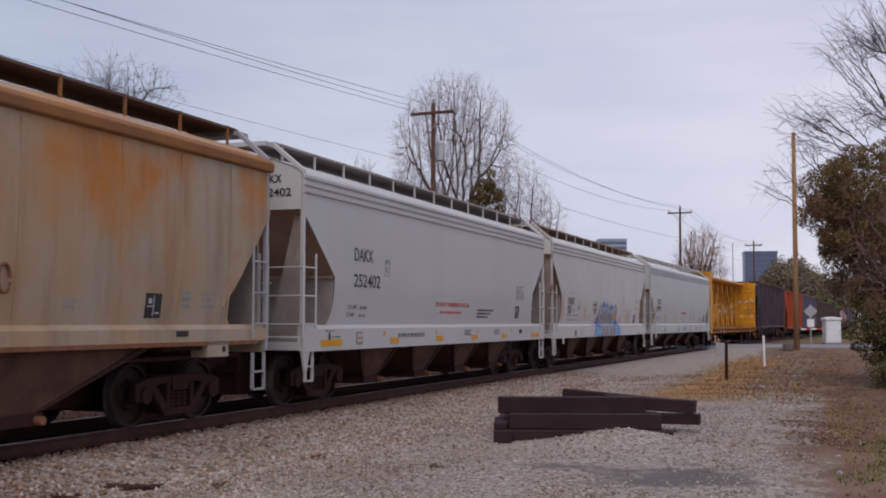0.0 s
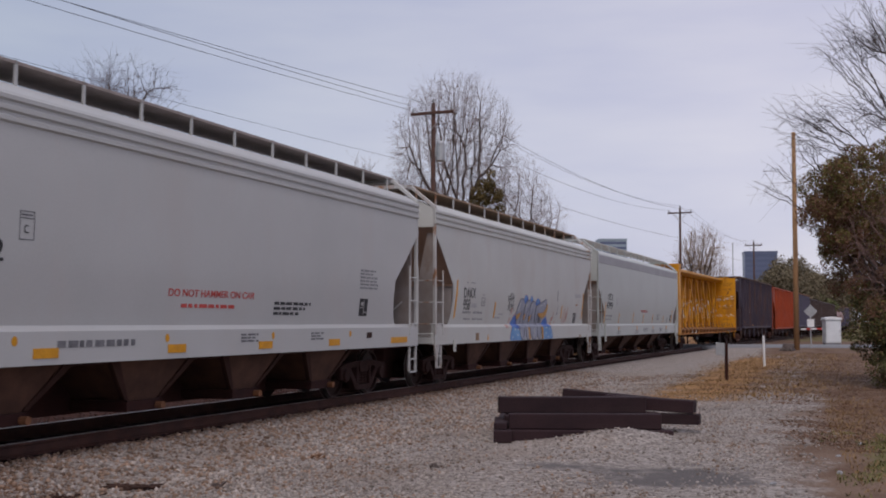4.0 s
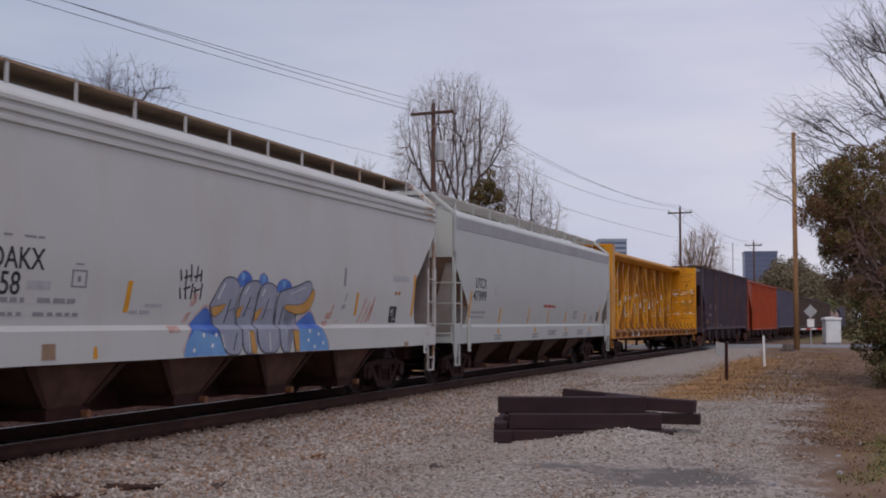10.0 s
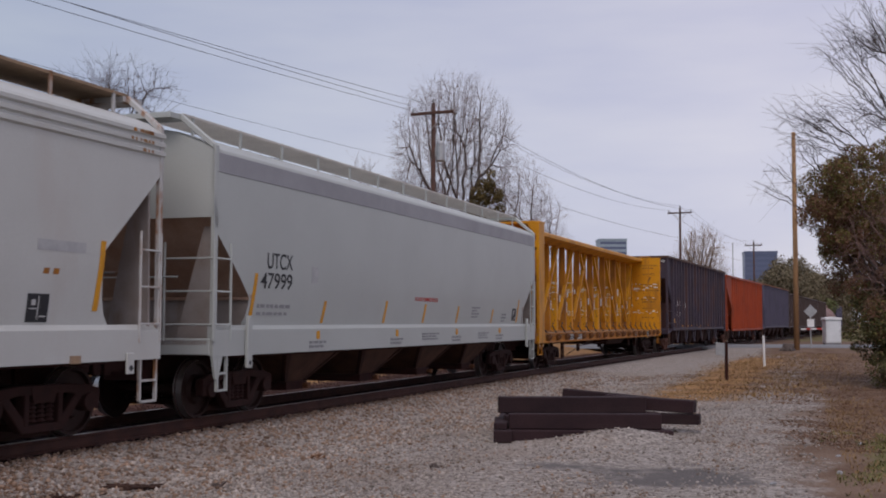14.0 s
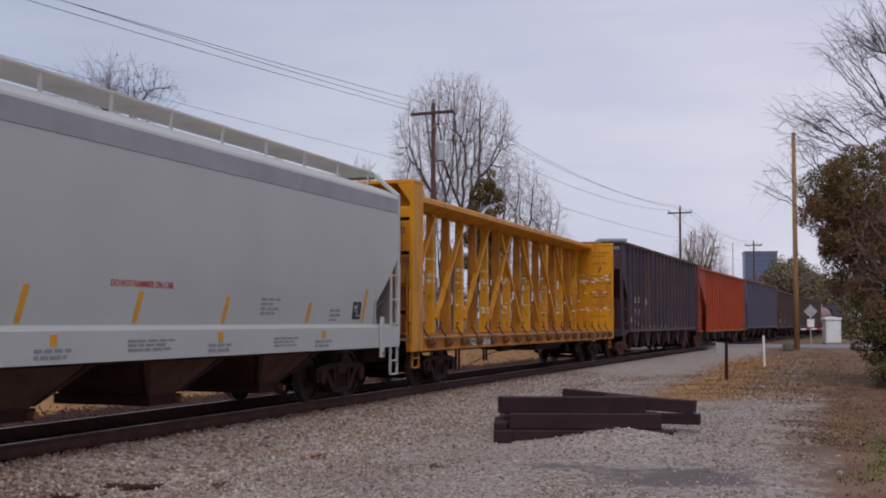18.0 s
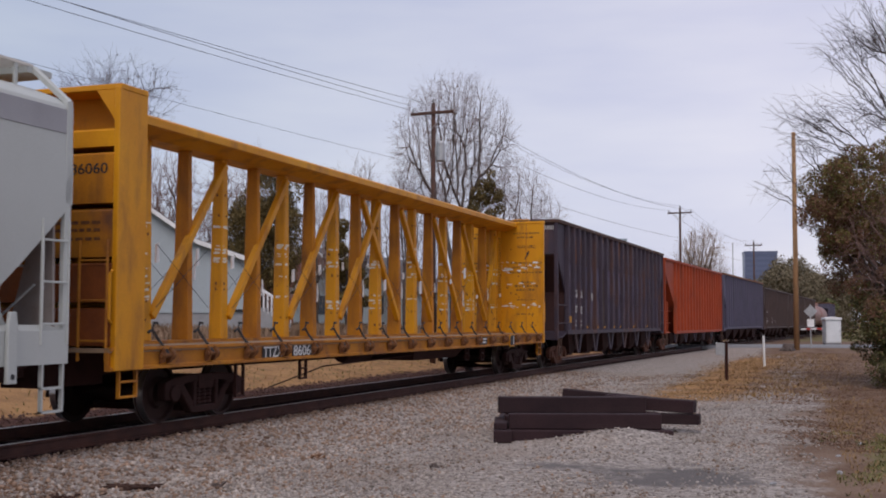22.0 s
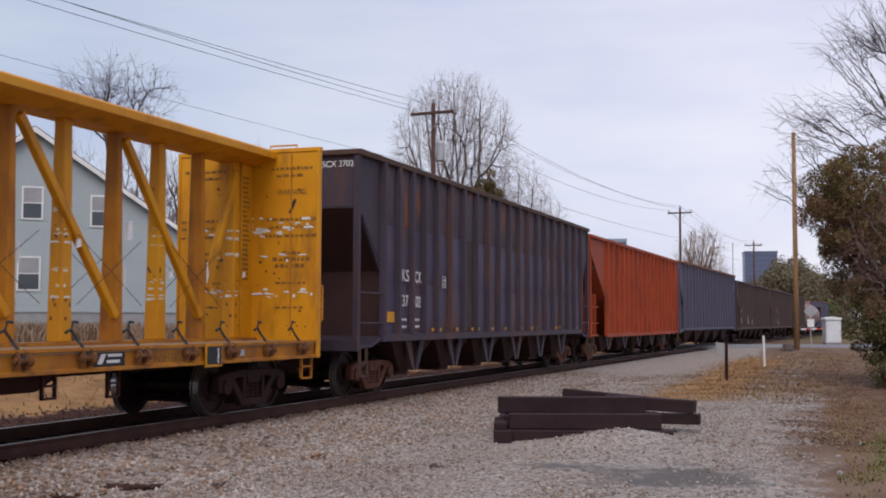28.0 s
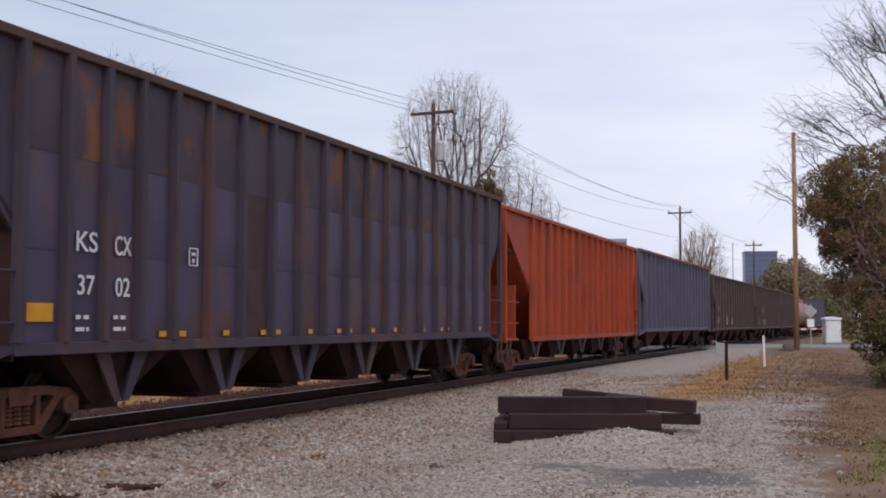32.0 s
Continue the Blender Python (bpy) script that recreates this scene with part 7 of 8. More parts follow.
# ---- house on the far bank ----
def house():
    hx, hy = -20.45, 57.0
    t = thing("house", "pale blue two-storey house with white trim", "house", pose(hx, hy, 0, 0, 0, 16))
    d = 11.0
    gable = [(-7.9, 1.9), (10.75, 1.9), (10.75, 4.6), (7.85, 5.55), (0, 10.9), (-7.9, 5.55)]
    part("wall", Shape().slab(gable, "y", 0, 0.25), SIDING, t, "pale blue lap siding")
    part("wall", Shape().slab(gable, "y", d - 0.25, d), SIDING, t)
    part("wall", Shape().box(10.5, 10.75, 0.25, d - 0.25, 1.9, 4.6), SIDING, t)
    part("wall", Shape().box(-7.9, -7.65, 0.25, d - 0.25, 1.9, 5.5), SIDING, t)
    part("foundation", Shape().box(-7.85, 10.7, 0.05, d - 0.05, 0.7, 1.9), BLOCK, t, "grey block foundation")
    for i in range(30):
        z = 1.95 + i * 0.3
        half_l = 7.88 if z < 5.5 else 7.88 * (10.85 - z) / 5.35
        half_r = 10.73 if z < 4.6 else (10.73 - (z - 4.6) / 0.95 * 2.9 if z < 5.55 else 7.83 * (10.85 - z) / 5.35)
        if half_l > 0.3:
            part("siding_board", Shape().slab([(-0.009, z), (-0.003, z + 0.28), (0.0, z + 0.28), (0.0, z)], "x", -half_l, half_r), SIDING, t)
    for outline in ([(-8.4, 5.2), (0, 10.95), (8.0, 5.52), (8.0, 5.72), (0, 11.2), (-8.4, 5.42)], [(8.0, 5.52), (11.15, 4.5), (11.15, 4.68), (8.0, 5.72)]):
        part("roof", Shape().slab(outline, "y", -0.4, d + 0.4), ROOF_SHINGLE, t, "grey shingle roof")
    for outline in ([(-8.4, 5.12), (0, 10.87), (8.0, 5.44), (8.0, 5.68), (0, 11.14), (-8.4, 5.36)], [(8.0, 5.44), (11.15, 4.4), (11.15, 4.64), (8.0, 5.68)]):
        part("barge_board", Shape().slab(outline, "y", -0.46, -0.405), WHITE_TRIM, t, "white gable trim")
    for x, z, w, hh in ((-0.05, 6.6, 0.85, 1.5), (3.2, 6.3, 0.8, 1.45), (-0.15, 3.05, 0.95, 1.55), (-4.2, 6.55, 0.95, 1.55), (-4.3, 3.05, 0.95, 1.55)):
        f = part("window", Shape().box(x - w / 2 - 0.09, x + w / 2 + 0.09, -0.06, -0.024, z - 0.09, z + hh + 0.09), WHITE_TRIM, t, "white sash window")
        part("pane", Shape().box(x - w / 2, x + w / 2, -0.075, -0.064, z, z + hh / 2 - 0.03), DARK_GLASS, f)
        part("pane", Shape().box(x - w / 2, x + w / 2, -0.07, -0.064, z + hh / 2 + 0.03, z + hh), BAND_GREY, f, "upper sash with pale blind")
    part("corner_trim", Shape().box(10.66, 10.8, -0.05, 0.1, 1.9, 4.55), WHITE_TRIM, t)
    part("downpipe", Shape().tube([(10.9, 0.1, 1.9), (10.9, 0.1, 4.5)], 0.05, 6), WHITE_TRIM, t)
    part("vent", Shape().box(9.9, 10.7, -0.04, 0.0, 1.95, 2.1), CABLE, t)
    s = thing("porch_steps", "white wooden steps with railing beside the house", "steps", pose(hx + 11.3, hy + 0.2, 0))
    for i in range(5):
        part("step", Shape().box(0.05 + i * 0.28, 0.33 + i * 0.28, 0, 1.0, 1.15, 2.15 - i * 0.19), BLOCK, s)
    for y in (0.0, 1.0):
        part("handrail", Shape().tube([(0.0, y, 3.1), (1.5, y, 2.15)], 0.04, 6), WHITE_TRIM, s)
        for i in range(8):
            part("baluster", Shape().box(0.02 + i * 0.2, 0.06 + i * 0.2, y - 0.02, y + 0.02, 2.1 - i * 0.12, 3.08 - i * 0.127), WHITE_TRIM, s)


house()


def far_house(x, y, w, d, eave, ridge, wall, label):
    b = gz(x, y) - 0.3
    t = thing("house", label, "house", pose(x, y, b, 0, 0, -20))
    part("wall", Shape().slab([(-w / 2, 0), (w / 2, 0), (w / 2, eave), (0, ridge), (-w / 2, eave)], "y", 0, 0.3), wall, t)
    part("wall", Shape().slab([(-w / 2, 0), (w / 2, 0), (w / 2, eave), (0, ridge), (-w / 2, eave)], "y", d - 0.3, d), wall, t)
    part("wall", Shape().box(-w / 2, -w / 2 + 0.3, 0.3, d - 0.3, 0, eave), wall, t)
    part("wall", Shape().box(w / 2 - 0.3, w / 2, 0.3, d - 0.3, 0, eave), wall, t)
    part("roof", Shape().slab([(-w / 2 - 0.4, eave - 0.25), (0, ridge + 0.05), (w / 2 + 0.4, eave - 0.25), (w / 2 + 0.4, eave - 0.05), (0, ridge + 0.25), (-w / 2 - 0.4, eave - 0.05)], "y", -0.4, d + 0.4), ROOF_SHINGLE, t)
    part("barge_board", Shape().slab([(-w / 2 - 0.4, eave - 0.3), (0, ridge), (w / 2 + 0.4, eave - 0.3), (w / 2 + 0.4, eave), (0, ridge + 0.3), (-w / 2 - 0.4, eave)], "y", -0.46, -0.405), WHITE_TRIM, t)
    c = part("chimney", Shape().box(-w / 2 + 0.8, -w / 2 + 1.7, d / 2, d / 2 + 0.7, 0, ridge + 1.0), BRICK, t, "brick chimney")
    part("cap", Shape().box(-w / 2 + 0.74, -w / 2 + 1.76, d / 2 - 0.06, d / 2 + 0.76, ridge + 0.9, ridge + 1.05), BLOCK, c)
    for xx in (-w / 4, w / 4):
        part("window", Shape().box(xx - 0.5, xx + 0.5, -0.05, -0.01, 1.3, 2.8), DARK_GLASS, t)


far_house(-7.5, 92.0, 10.0, 12.0, 3.2, 6.0, SIDING, "pale house with a brick chimney among trees")
far_house(-13.0, 110.0, 12.0, 9.0, 4.5, 7.5, BRICK, "low brick house among trees")

# ---- trees ----
bare_tree("tall leafless oak behind the house", -20.1, 70, 12, 18.0, (4.7, 3.0, 2.6), 620, 9.5, shift=(-0.3, 0), twig=0.55, tip_r=0.009, thick=0.43, hollow=0.6, twigs_of=TWIG_GREY)
for i, (x, y, top, rx, rz, n) in enumerate(((-25.5, 76, 14.0, 3.4, 5.0, 700), (-22.2, 82, 15.0, 2.8, 5.5, 700), (-18.6, 78, 13.6, 2.6, 5.0, 700), (-15.4, 82, 13.2, 2.4, 5.0, 600), (-12.6, 86, 12.4, 2.2, 4.6, 500))):
    bare_tree("leafless reddish-brown tree behind the house", x, y, 23 + i, top, (rx, 2.4, rz), n, 3.0, group="bare trees behind the house", twig=0.5, tip_r=0.011, thick=0.44, hollow=0.4, twigs_of=TWIG_RED)
GROVE = "bare trees beyond the track"
for i, (x, y, top, rx, rz, n) in enumerate(((0.75, 76, 18.3, 4.4, 5.4, 3600), (-2.6, 77, 13.0, 1.5, 3.6, 420), (3.4, 79, 13.8, 2.2, 4.2, 700), (5.9, 84, 13.9, 2.5, 5.2, 1100), (7.8, 88, 11.8, 2.2, 4.4, 700))):
    bare_tree("leafless winter tree with a fine domed crown", x, y, 40 + i, top, (rx, 2.6, rz), n, 4.0, group=GROVE, twig=0.5, tip_r=0.0056, thick=0.455, hollow=0.36, crook=0.55)
for i in range(11):
    x, y = -19.0 + i * 1.85, 80 + (i * 37 % 11)
    bare_tree("slender leafless tree in a thicket", x, y, 70 + i, 11.0 + (i * 5 % 4), (1.5, 1.5, 5.0), 260, 1.5, group=GROVE, twig=0.7, tip_r=0.011)
shrub("cedar", "olive-green cedar among bare trees", 2.75, 72, 9, clumps(9, 90, (1.35, 1.2, 11.2), 1.0), 26000, 0.08, ((LEAF_CEDAR, 1.0),), category="tree")
shrub("cedar", "broad olive-brown cedar behind the house", -10.6, 68, 10, clumps(10, 80, (2.5, 1.7, 10.4), 0.5), 24000, 0.1, ((LEAF_CEDAR, 1.0),), category="tree")
shrub("cedar", "broad dark cedar behind the house", -6.2, 76, 14, clumps(14, 24, (1.5, 1.5, 8.6), 0.5), 8000, 0.11, ((LEAF_CEDAR, 1.0),), category="tree")
bare_tree("vine-covered leafless tree by the crossing", 21.6, 96, 90, 9.6, (2.3, 2.0, 3.6), 900, 1.2, twig=0.6, tip_r=0.011, twigs_of=VINE_TWIG)
shrub("vine_thicket", "tan dead vines over a leafless tree", 21.9, 97, 16, clumps(16, 34, (1.6, 1.0, 8.4), 0.8), 9000, 0.06, ((LEAF_VINE, 1.0),), category="bush")
# the bush beside the lot and the tree above it
def hedge_left(z):
    """X of the hedge's ragged outer face at height z."""
    return float(np.interp(z, [0, 1, 1.65, 2.3, 2.9, 3.4, 3.9, 4.7, 5.3, 6.0, 6.4, 6.9], [11.6, 11.3, 11.2, 11.4, 11.4, 11.2, 10.7, 10.2, 10.3, 10.8, 11.5, 12.7]))


def hedge(seed, n, z0, z1, size, at):
    """Clump centres behind the ragged face, thinning inwards."""
    r = random.Random(seed)
    out = []
    for _ in range(n):
        z = r.uniform(z0, z1)
        s = size * r.choice((0.4, 0.6, 0.8, 1.0, 1.25))
        out.append((hedge_left(z) + s * 0.9 + r.uniform(-0.3, 0.3) + min(5.0, r.expovariate(0.5)) - at[0], r.uniform(-1.5, 1.5), z - gz(*at) + 0.1, s))
    return out


shrub("evergreen_bush", "large olive and russet evergreen bush at the lot's edge", 13.4, 32.5, 18, hedge(18, 150, 3.5, 6.7, 0.38, (13.4, 32.5)), 70000, 0.042, ((LEAF_OLIVE, 0.52), (LEAF_BROWN, 0.48)), stems=30)
shrub("russet_bush", "half-bare russet bush with dead leaves and stems", 13.2, 32.7, 28, hedge(28, 150, 1.9, 4.8, 0.34, (13.2, 32.7)), 48000, 0.04, ((LEAF_BROWN, 0.8), (LEAF_OLIVE, 0.2)), stems=26)
shrub("evergreen_bush", "dense dark green bush at the lot's edge", 12.9, 32.0, 19, hedge(19, 70, 0.2, 2.3, 0.4, (12.9, 32.0)), 46000, 0.042, ((LEAF_GREEN, 0.65), (LEAF_OLIVE, 0.2), (LEAF_BROWN, 0.15)))
bare_tree("leafless tree reaching over the lot", 16.0, 33.5, 33, 13.9, (5.4, 3.0, 5.4), 100, 4.4, twig=0.5, tip_r=0.0065, thick=0.38, hollow=0.6, twigs_of=TWIG_DARK,
          clusters=[(-3.2, 0, 10.2, 1.7, 1.4, 1.1, 210), (-2.0, 0, 12.2, 2.2, 1.6, 1.6, 150), (-5.0, -0.3, 7.8, 1.7, 0.8, 0.9, 110), (-2.8, 0, 8.1, 1.5, 1.0, 0.9, 110), (0.5, 0, 10.5, 2.0, 2.0, 2.5, 120)])
bare_tree("spindly leafless sapling beside the evergreen bush", 12.6, 33.0, 35, 8.0, (2.4, 1.2, 2.1), 10, 3.4, twig=0.35, tip_r=0.006, twigs_of=TWIG_DARK, clusters=[(-2.9, 0, 6.0, 0.75, 0.6, 0.6, 26), (-2.0, 0, 6.8, 0.8, 0.6, 0.7, 30), (-1.0, 0, 5.4, 0.9, 0.6, 1.0, 40)])
bare_tree("bare brown stems among the hedge", 13.4, 31.6, 37, 8.0, (2.4, 1.2, 2.1), 10, 0.6, twig=0.4, tip_r=0.006, twigs_of=TWIG_RED, clusters=[(-1.4, -0.3, 4.0, 1.2, 0.7, 1.8, 260), (0.4, 0, 4.4, 1.4, 0.7, 1.8, 200)])

# ---- the crossing ----
def road():
    s = Shape()
    xs = np.linspace(-2, 120, 62)
    for x in xs:
        for dy, dz in ((-3.8, -0.16), (-3.2, 0.0), (3.2, 0.0), (3.8, -0.16)):
            s.v.append((x + 8, 76 + 0.02 * x + dy, -0.01 + dz))
    s.f = [(i * 4 + k, i * 4 + k + 1, i * 4 + k + 5, i * 4 + k + 4) for i in range(61) for k in range(3)]
    return s


solid("road", road(), ROAD_GREY, "pale grey asphalt road at the level crossing", "road", kind="structure")


def diamond_sign(x, y):
    t = thing("warning_sign", "back of a diamond road sign on a thin post", "road sign", pose(x, y, -0.1, 0, 0, -8))
    part("post", Shape().box(-0.03, 0.03, 0, 0.05, 0, 2.75), GALVANISED, t)
    part("plate", Shape().slab([(0, 1.88), (0.41, 2.3), (0, 2.72), (-0.41, 2.3)], "y", -0.03, -0.01), GALVANISED, t, "bare metal diamond plate")
    part("plate", Shape().box(-0.21, 0.21, -0.03, -0.01, 1.32, 1.82), WHITE_TRIM, t, "small pale plate")


diamond_sign(23.0, 71.8)


def signal_cabinet(x, y):
    t = thing("signal_cabinet", "white metal signal cabinet by the crossing", "cabinet", pose(x, y, -0.05, 0, 0, -6))
    part("body", Shape().box(-0.52, 0.52, -0.6, 0.6, 0.1, 1.75), CABINET_WHITE, t, bevel=0.02)
    part("roof", Shape().slab([(-0.6, 1.75), (0.6, 1.75), (0.56, 1.88), (0, 1.97), (-0.56, 1.88)], "y", -0.7, 0.7), WHITE_TRIM, t)
    part("base", Shape().box(-0.5, 0.5, -0.55, 0.55, -0.1, 0.1), BLOCK, t)
    d = part("door", Shape().box(-0.44, 0.44, -0.63, -0.605, 0.2, 1.65), CABINET_WHITE, t)
    part("handle", Shape().box(0.4, 0.45, -0.66, -0.63, 0.85, 1.05), GALVANISED, d)


signal_cabinet(27.75, 82.0)


def crossing_gate(x, y):
    t = thing("crossing_gate", "lowered red and white crossing gate arm", "barrier", pose(x, y, 0, 0, 0, 20))
    part("stand", Shape().box(-0.15, 0.15, -0.15, 0.15, -0.2, 1.3), GALVANISED, t, bevel=0.02)
    for i in range(5):
        part("arm_section", Shape().box(-0.3 - (i + 1) * 0.5, -0.3 - i * 0.5, -0.03, 0.03, 0.95 - 0.01 * i, 1.08 - 0.01 * i), RED_PAINT if i % 2 else WHITE_TRIM, t)
    part("counterweight", Shape().box(-0.3, 0.5, -0.06, 0.06, 0.93, 1.12), GALVANISED, t)


crossing_gate(31.0, 92.0)

# ---- distance ----
def tower(name, x, y, w, d, top, cols, rows, mat, label, rz=0):
    t = thing(name, label, "office building", pose(x, y, 0, 0, 0, rz))
    part("wall", Shape().box(-w / 2, w / 2, 0, d, 0, top), mat, t)
    part("parapet", Shape().box(-w / 2 - 0.3, w / 2 + 0.3, -0.3, d + 0.3, top, top + 1.4), mat, t)
    for i in range(rows):
        z = top - 2.6 - i * 3.6
        part("window", Shape().box(-w / 2 + 0.5, w / 2 - 0.5, -0.15, -0.02, z, z + 1.7), TOWER_GLASS, t)


tower("office_tower", 222.3, 800.0, 22.0, 20.0, 49.6, 8, 9, TOWER_BLUE, "distant dark blue office tower", -10)
tower("office_tower", 122.0, 820.0, 19.5, 20.0, 59.5, 6, 9, TOWER_GREY, "distant pale grey office tower", 0)
r = random.Random(77)
v_all, f_all, n = [], [], 0
woods = []
for i in range(120):
    q = 0.278 + 0.075 * r.random()
    y = max(165.0, float(np.interp(q, TRACK_X[400:] / TRACK_Y[400:], TRACK_Y[400:])) + 22) + r.uniform(0, 90)
    x = q * y
    hgt = float(np.interp(q, [0.278, 0.288, 0.3, 0.315, 0.33, 0.42], [6.5, 10.5, 12.6, 11.0, 9.5, 11.0])) * (y - 10) / 200 * r.uniform(0.75, 1.0) + 1.0
    woods += [(x + r.uniform(-1.8, 1.8), y + r.uniform(-3, 3), gz(x, y) + hgt * r.uniform(0.05, 0.95), r.uniform(0.9, 2.0)) for _ in range(11)]
v, f = leaf_cloud(150000, woods, 0.28, 78)
tagged(new("far_woods", big_mesh("far_woods", v, f, LEAF_FAR)), "hazy olive and grey woods beyond the crossing", "woods", kind="stuff")
woods = []
for i in range(170):
    a = r.uniform(-1, 1)
    x, y = a * 190 - 60, 130 + r.uniform(0, 80)
    if x > 22:
        continue
    hgt = r.uniform(3, 6.5)
    woods += [(x + r.uniform(-3, 3), y + r.uniform(-3, 3), gz(x, y) + hgt * r.uniform(0.2, 0.9), r.uniform(1.2, 2.2)) for _ in range(5)]
v, f = leaf_cloud(50000, woods, 0.3, 79)
tagged(new("far_woods", big_mesh("far_woods", v, f, LEAF_BROWN)), "low russet winter woods behind the houses", "woods", kind="stuff")

pines = []
for i in range(26):
    x = 57.0 + i * 0.28 + r.uniform(-0.6, 0.6)
    y = 190 + r.uniform(0, 12)
    pines += [(x + r.uniform(-1.5, 1.5), y + r.uniform(-2, 2), gz(x, y) + r.uniform(0.5, 5.6), r.uniform(0.7, 1.3)) for _ in range(7)]
v, f = leaf_cloud(30000, pines, 0.22, 80)
tagged(new("far_woods", big_mesh("far_woods", v, f, LEAF_FAR_GREEN)), "green roadside pines beyond the crossing", "woods", kind="stuff")

# ---- grass and litter ----
def grass_zone(n, seed):
    """Dead grass: a tongue running into the lot, and the strip along its edge."""
    r = np.random.RandomState(seed)
    k = r.uniform(0, 1, n)
    x1, y1 = 5.2 + k * 8.5 + r.normal(size=n) * 0.55, 26.5 + k * 26 + r.normal(size=n) * 1.6
    m = r.uniform(0, 1, n)
    x2, y2 = lot_edge(12 + m * 14) + 0.7 + abs(r.normal(size=n)) * 0.9, 12 + m * 14
    pick = r.uniform(0, 1, n) < 0.72
    return np.where(pick, x1, x2), np.where(pick, y1, y2), r


x, y, r2 = grass_zone(16000, 7)
_, w_ = near_track(x, y)
ok = (w_ > 3.9) & (patches(x, y, 3) > r2.uniform(-1.2, 0.4, len(x)))
x, y = x[ok], y[ok]
blades("dry_grass", lay(x, y), r2.uniform(0.02, 0.06, len(x)), GRASS_DRY, "short tan dead grass along the lot", "grass", 8, 1.45, 0.008)
x, y, r2 = field(60000, 3.2, 7.8, 10.5, 18.0, 17)
ok = (x > lot_edge(y) + 0.5) & (patches(x, y, 5) + (x - lot_edge(y)) * 0.5 > r2.uniform(0.2, 1.5, len(x)))
x, y = x[ok], y[ok]
blades("green_grass", lay(x, y), r2.uniform(0.02, 0.075, len(x)), GRASS_GREEN, "sparse green winter grass at the lot's corner", "grass", 18, 1.2, 0.007)
r2 = np.random.RandomState(31)
y = 15.5 + 44 * r2.uniform(0, 1, 34000) ** 1.3
x = lot_edge(y) - 0.4 + r2.exponential(0.1 * y)
ok = patches(x, y, 9) * 0.6 + (x - lot_edge(y)) * 0.4 > r2.uniform(-0.1, 0.9, len(x))
x, y = x[ok], y[ok]
scatter("leaf_litter", lay(x, y, 0.01), r2.uniform(0.012, 0.04, len(x)), LITTER, "brown dead leaves scattered on the dirt", "leaves", 32, 0.15)
r2 = np.random.RandomState(51)
x, y = -4.7 + r2.normal(size=1500) * 0.55, 12.0 + r2.normal(size=1500) * 0.5
scatter("leaf_litter", lay(x, y, 0.012), r2.uniform(0.008, 0.026, len(x)), LITTER, "rust-brown leaf scraps on the ballast", "leaves", 52, 0.2)
y = r2.uniform(26, 66, 9000)
x = 7.2 + (y - 26.5) * 0.335 + r2.normal(size=9000) * 0.034 * y
on = near_track(x, y)[1] > 4.3
x, y = x[on], y[on]
ok = patches(x, y, 12) > r2.uniform(-1.0, 0.3, len(x))
blades("dry_grass", lay(x[ok], y[ok]), r2.uniform(0.03, 0.14, ok.sum()), GRASS_DRY, "thin dead grass on the verge by the crossing", "grass", 53, 1.3, 0.012)
scatter("leaf_litter", lay(x[~ok], y[~ok], 0.01), r2.uniform(0.02, 0.06, (~ok).sum()), LITTER, "brown dead leaves on the verge by the crossing", "leaves", 54, 0.2)
for i, (px, py) in enumerate(((6.0, 16.6), (4.6, 13.4), (5.1, 14.9), (3.6, 12.6), (8.6, 20.5))):
    rr = random.Random(i + 300)
    s = Shape().lathe([(0.02, 0), (0.07, 0.01), (0.08, 0.04), (0.05, 0.075), (0.01, 0.085)], "z", 7)
    ob = solid("stone", s, BLOCK, "pale stone lying at the lot's edge", "stone", "stones at the lot's edge", bevel=0.006)
    ob.matrix_basis = pose(px, py, gz(px, py) - 0.01, rr.uniform(-15, 15), rr.uniform(-15, 15), rr.uniform(0, 360)) @ Matrix.Diagonal((rr.uniform(0.35, 0.7), rr.uniform(0.3, 0.55), rr.uniform(0.4, 0.7), 1))
r2 = np.random.RandomState(41)
arc, off = r2.uniform(6, 62, 12000), -4.8 - r2.exponential(3.5, 12000)
p = np.array([on_track(a, b) for a, b in zip(arc, off)])
keep = patches(p[:, 0], p[:, 1], 4) > r2.uniform(-0.5, 0.6, len(p))
keep &= r2.uniform(0, 1, len(p)) < 0.55
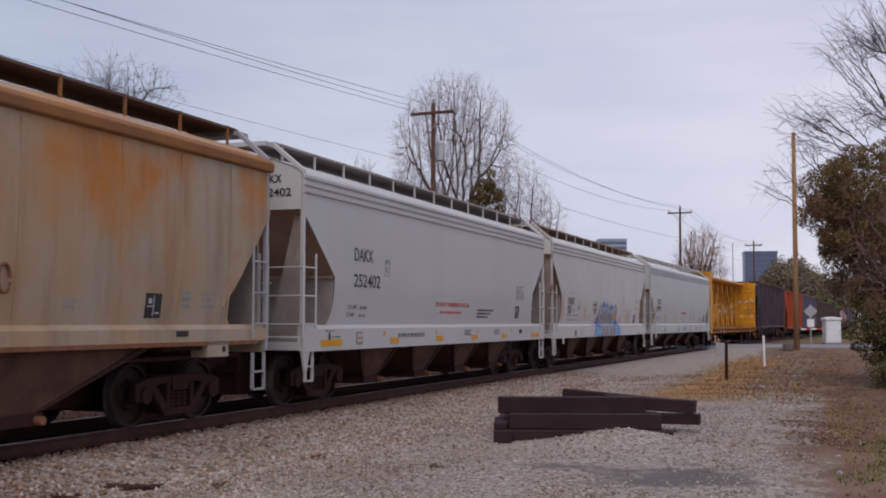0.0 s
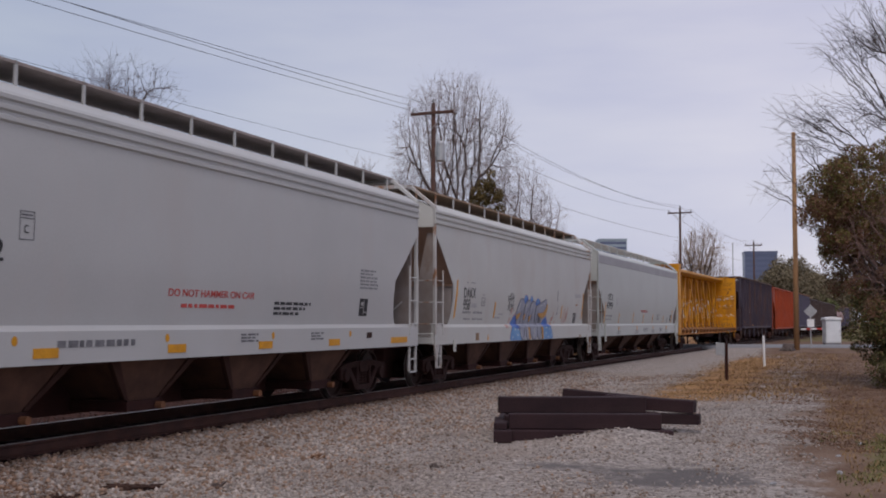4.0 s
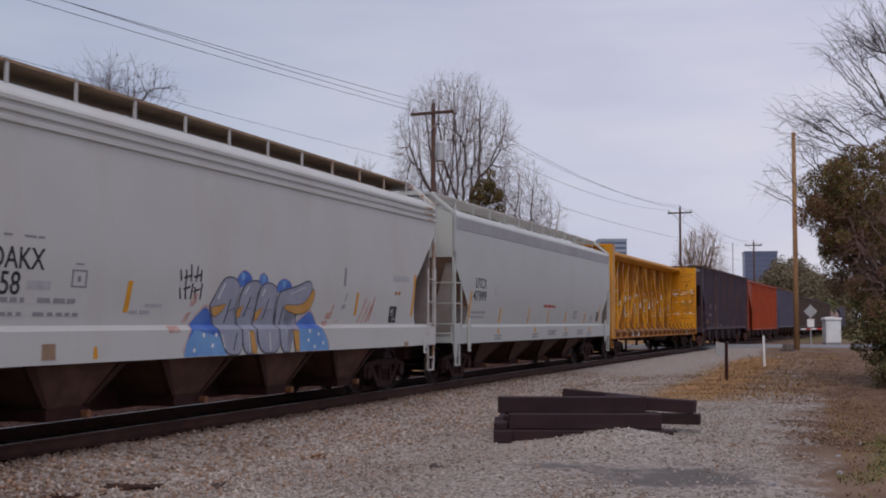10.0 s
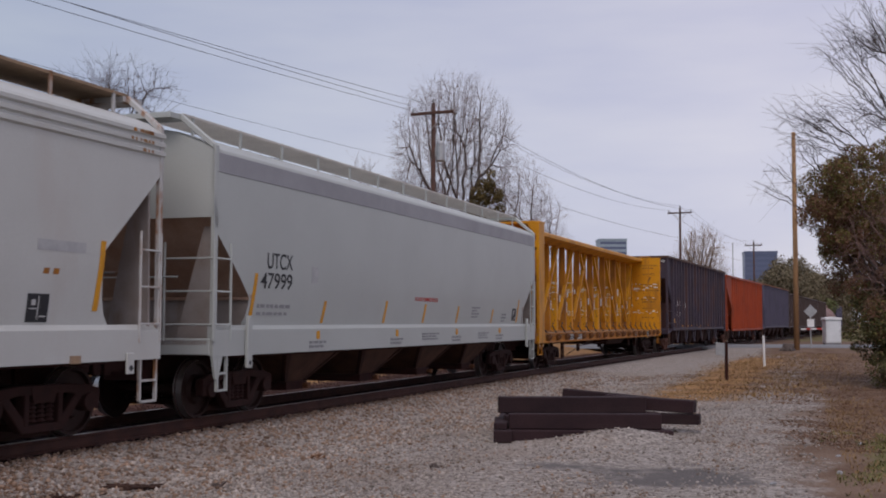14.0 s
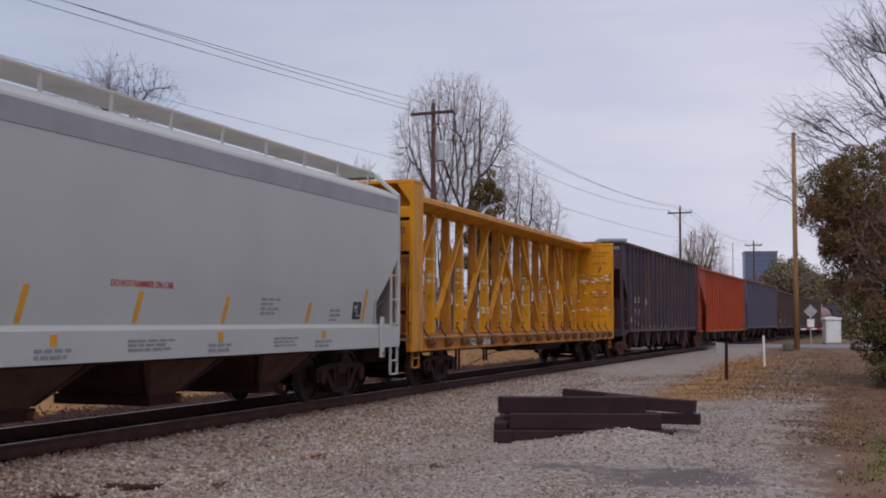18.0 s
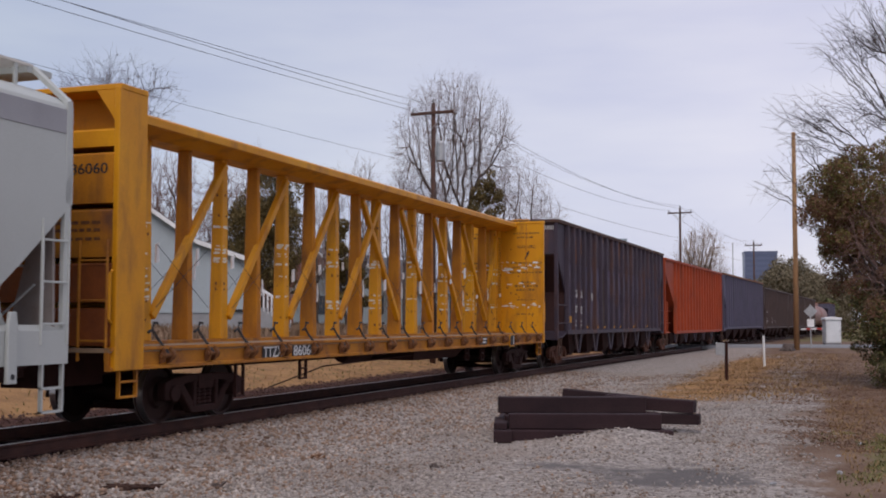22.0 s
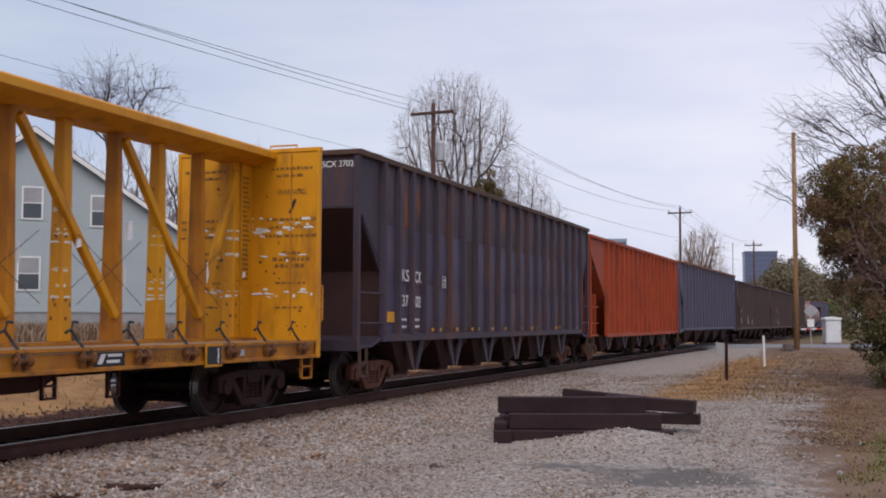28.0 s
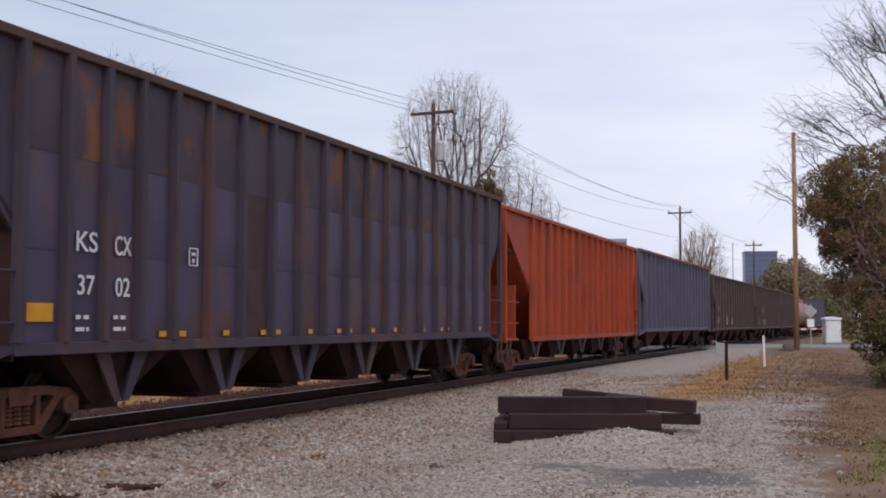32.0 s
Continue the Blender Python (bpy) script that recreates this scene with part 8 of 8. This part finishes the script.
blades("dry_grass", lay(p[keep, 0], p[keep, 1]), r2.uniform(0.05, 0.16, keep.sum()), GRASS_DRY, "tufts of dead grass on the far bank", "grass", 42, 1.2, 0.014)
blades("green_grass", lay(p[~keep, 0], p[~keep, 1])[::5], r2.uniform(0.04, 0.12, len(p[~keep][::5])), GRASS_GREEN, "low green weeds on the far bank", "grass", 43, 1.2, 0.014)
r2 = np.random.RandomState(21)
arc, off = r2.uniform(10, 75, 26000), r2.uniform(-26, -15, 26000)
p = np.array([on_track(a, b) for a, b in zip(arc, off)])
blades("broom_grass", lay(p[:, 0], p[:, 1]), r2.uniform(0.25, 0.65, len(p)), GRASS_RED, "tall russet broom grass below the house", "grass", 22, 0.5, 0.02)


def debris(at, seed, label, n=9, size=0.3, mat=LITTER):
    r = random.Random(seed)
    s = Shape()
    for _ in range(n):
        a = r.uniform(0, math.tau)
        L = r.uniform(0.3, 1.0) * size
        p = Vector((r.uniform(-1, 1) * size * 0.8, r.uniform(-1, 1) * size * 0.25, 0.01))
        q = p + Vector((math.cos(a) * L, math.sin(a) * L * 0.5, r.uniform(0, 0.06)))
        s.tube([p, (p + q) / 2 + Vector((0, 0, 0.015)), q], [0.014, 0.02, 0.008], 5)
    ob = solid("bark_debris", s, mat, label, "debris", "bark and sticks on the gravel")
    ob.matrix_basis = pose(at[0], at[1], gz(*at))


for i, (px, py, sz, n) in enumerate(((-3.46, 12.9, 0.26, 70), (-3.98, 12.1, 0.18, 12), (-1.68, 15.4, 0.12, 6), (-0.1, 14.2, 0.09, 4), (0.5, 27.6, 0.12, 4), (-2.54, 12.9, 0.12, 4), (-4.2, 11.7, 0.2, 12))):
    debris((px, py), 60 + i, "dead bark and sticks lying on the gravel", n, sz, BARK_DARK if i < 2 else LITTER if i % 2 == 0 else BARK)


# ---- movement ----
def motions():
    for car, uc in CARS:
        walk(car, [(t, track_pose(uc - travel(t))) for t in range(0, 33)])
    for w, dx in WHEELSETS:
        rows = []
        for i in range(161):
            t = i * 0.2
            rows.append((t, pose(dx, 0, WHEEL_R) @ Matrix.Rotation(-travel(t) / WHEEL_R, 4, "Y")))
        walk(w, rows)


motions()
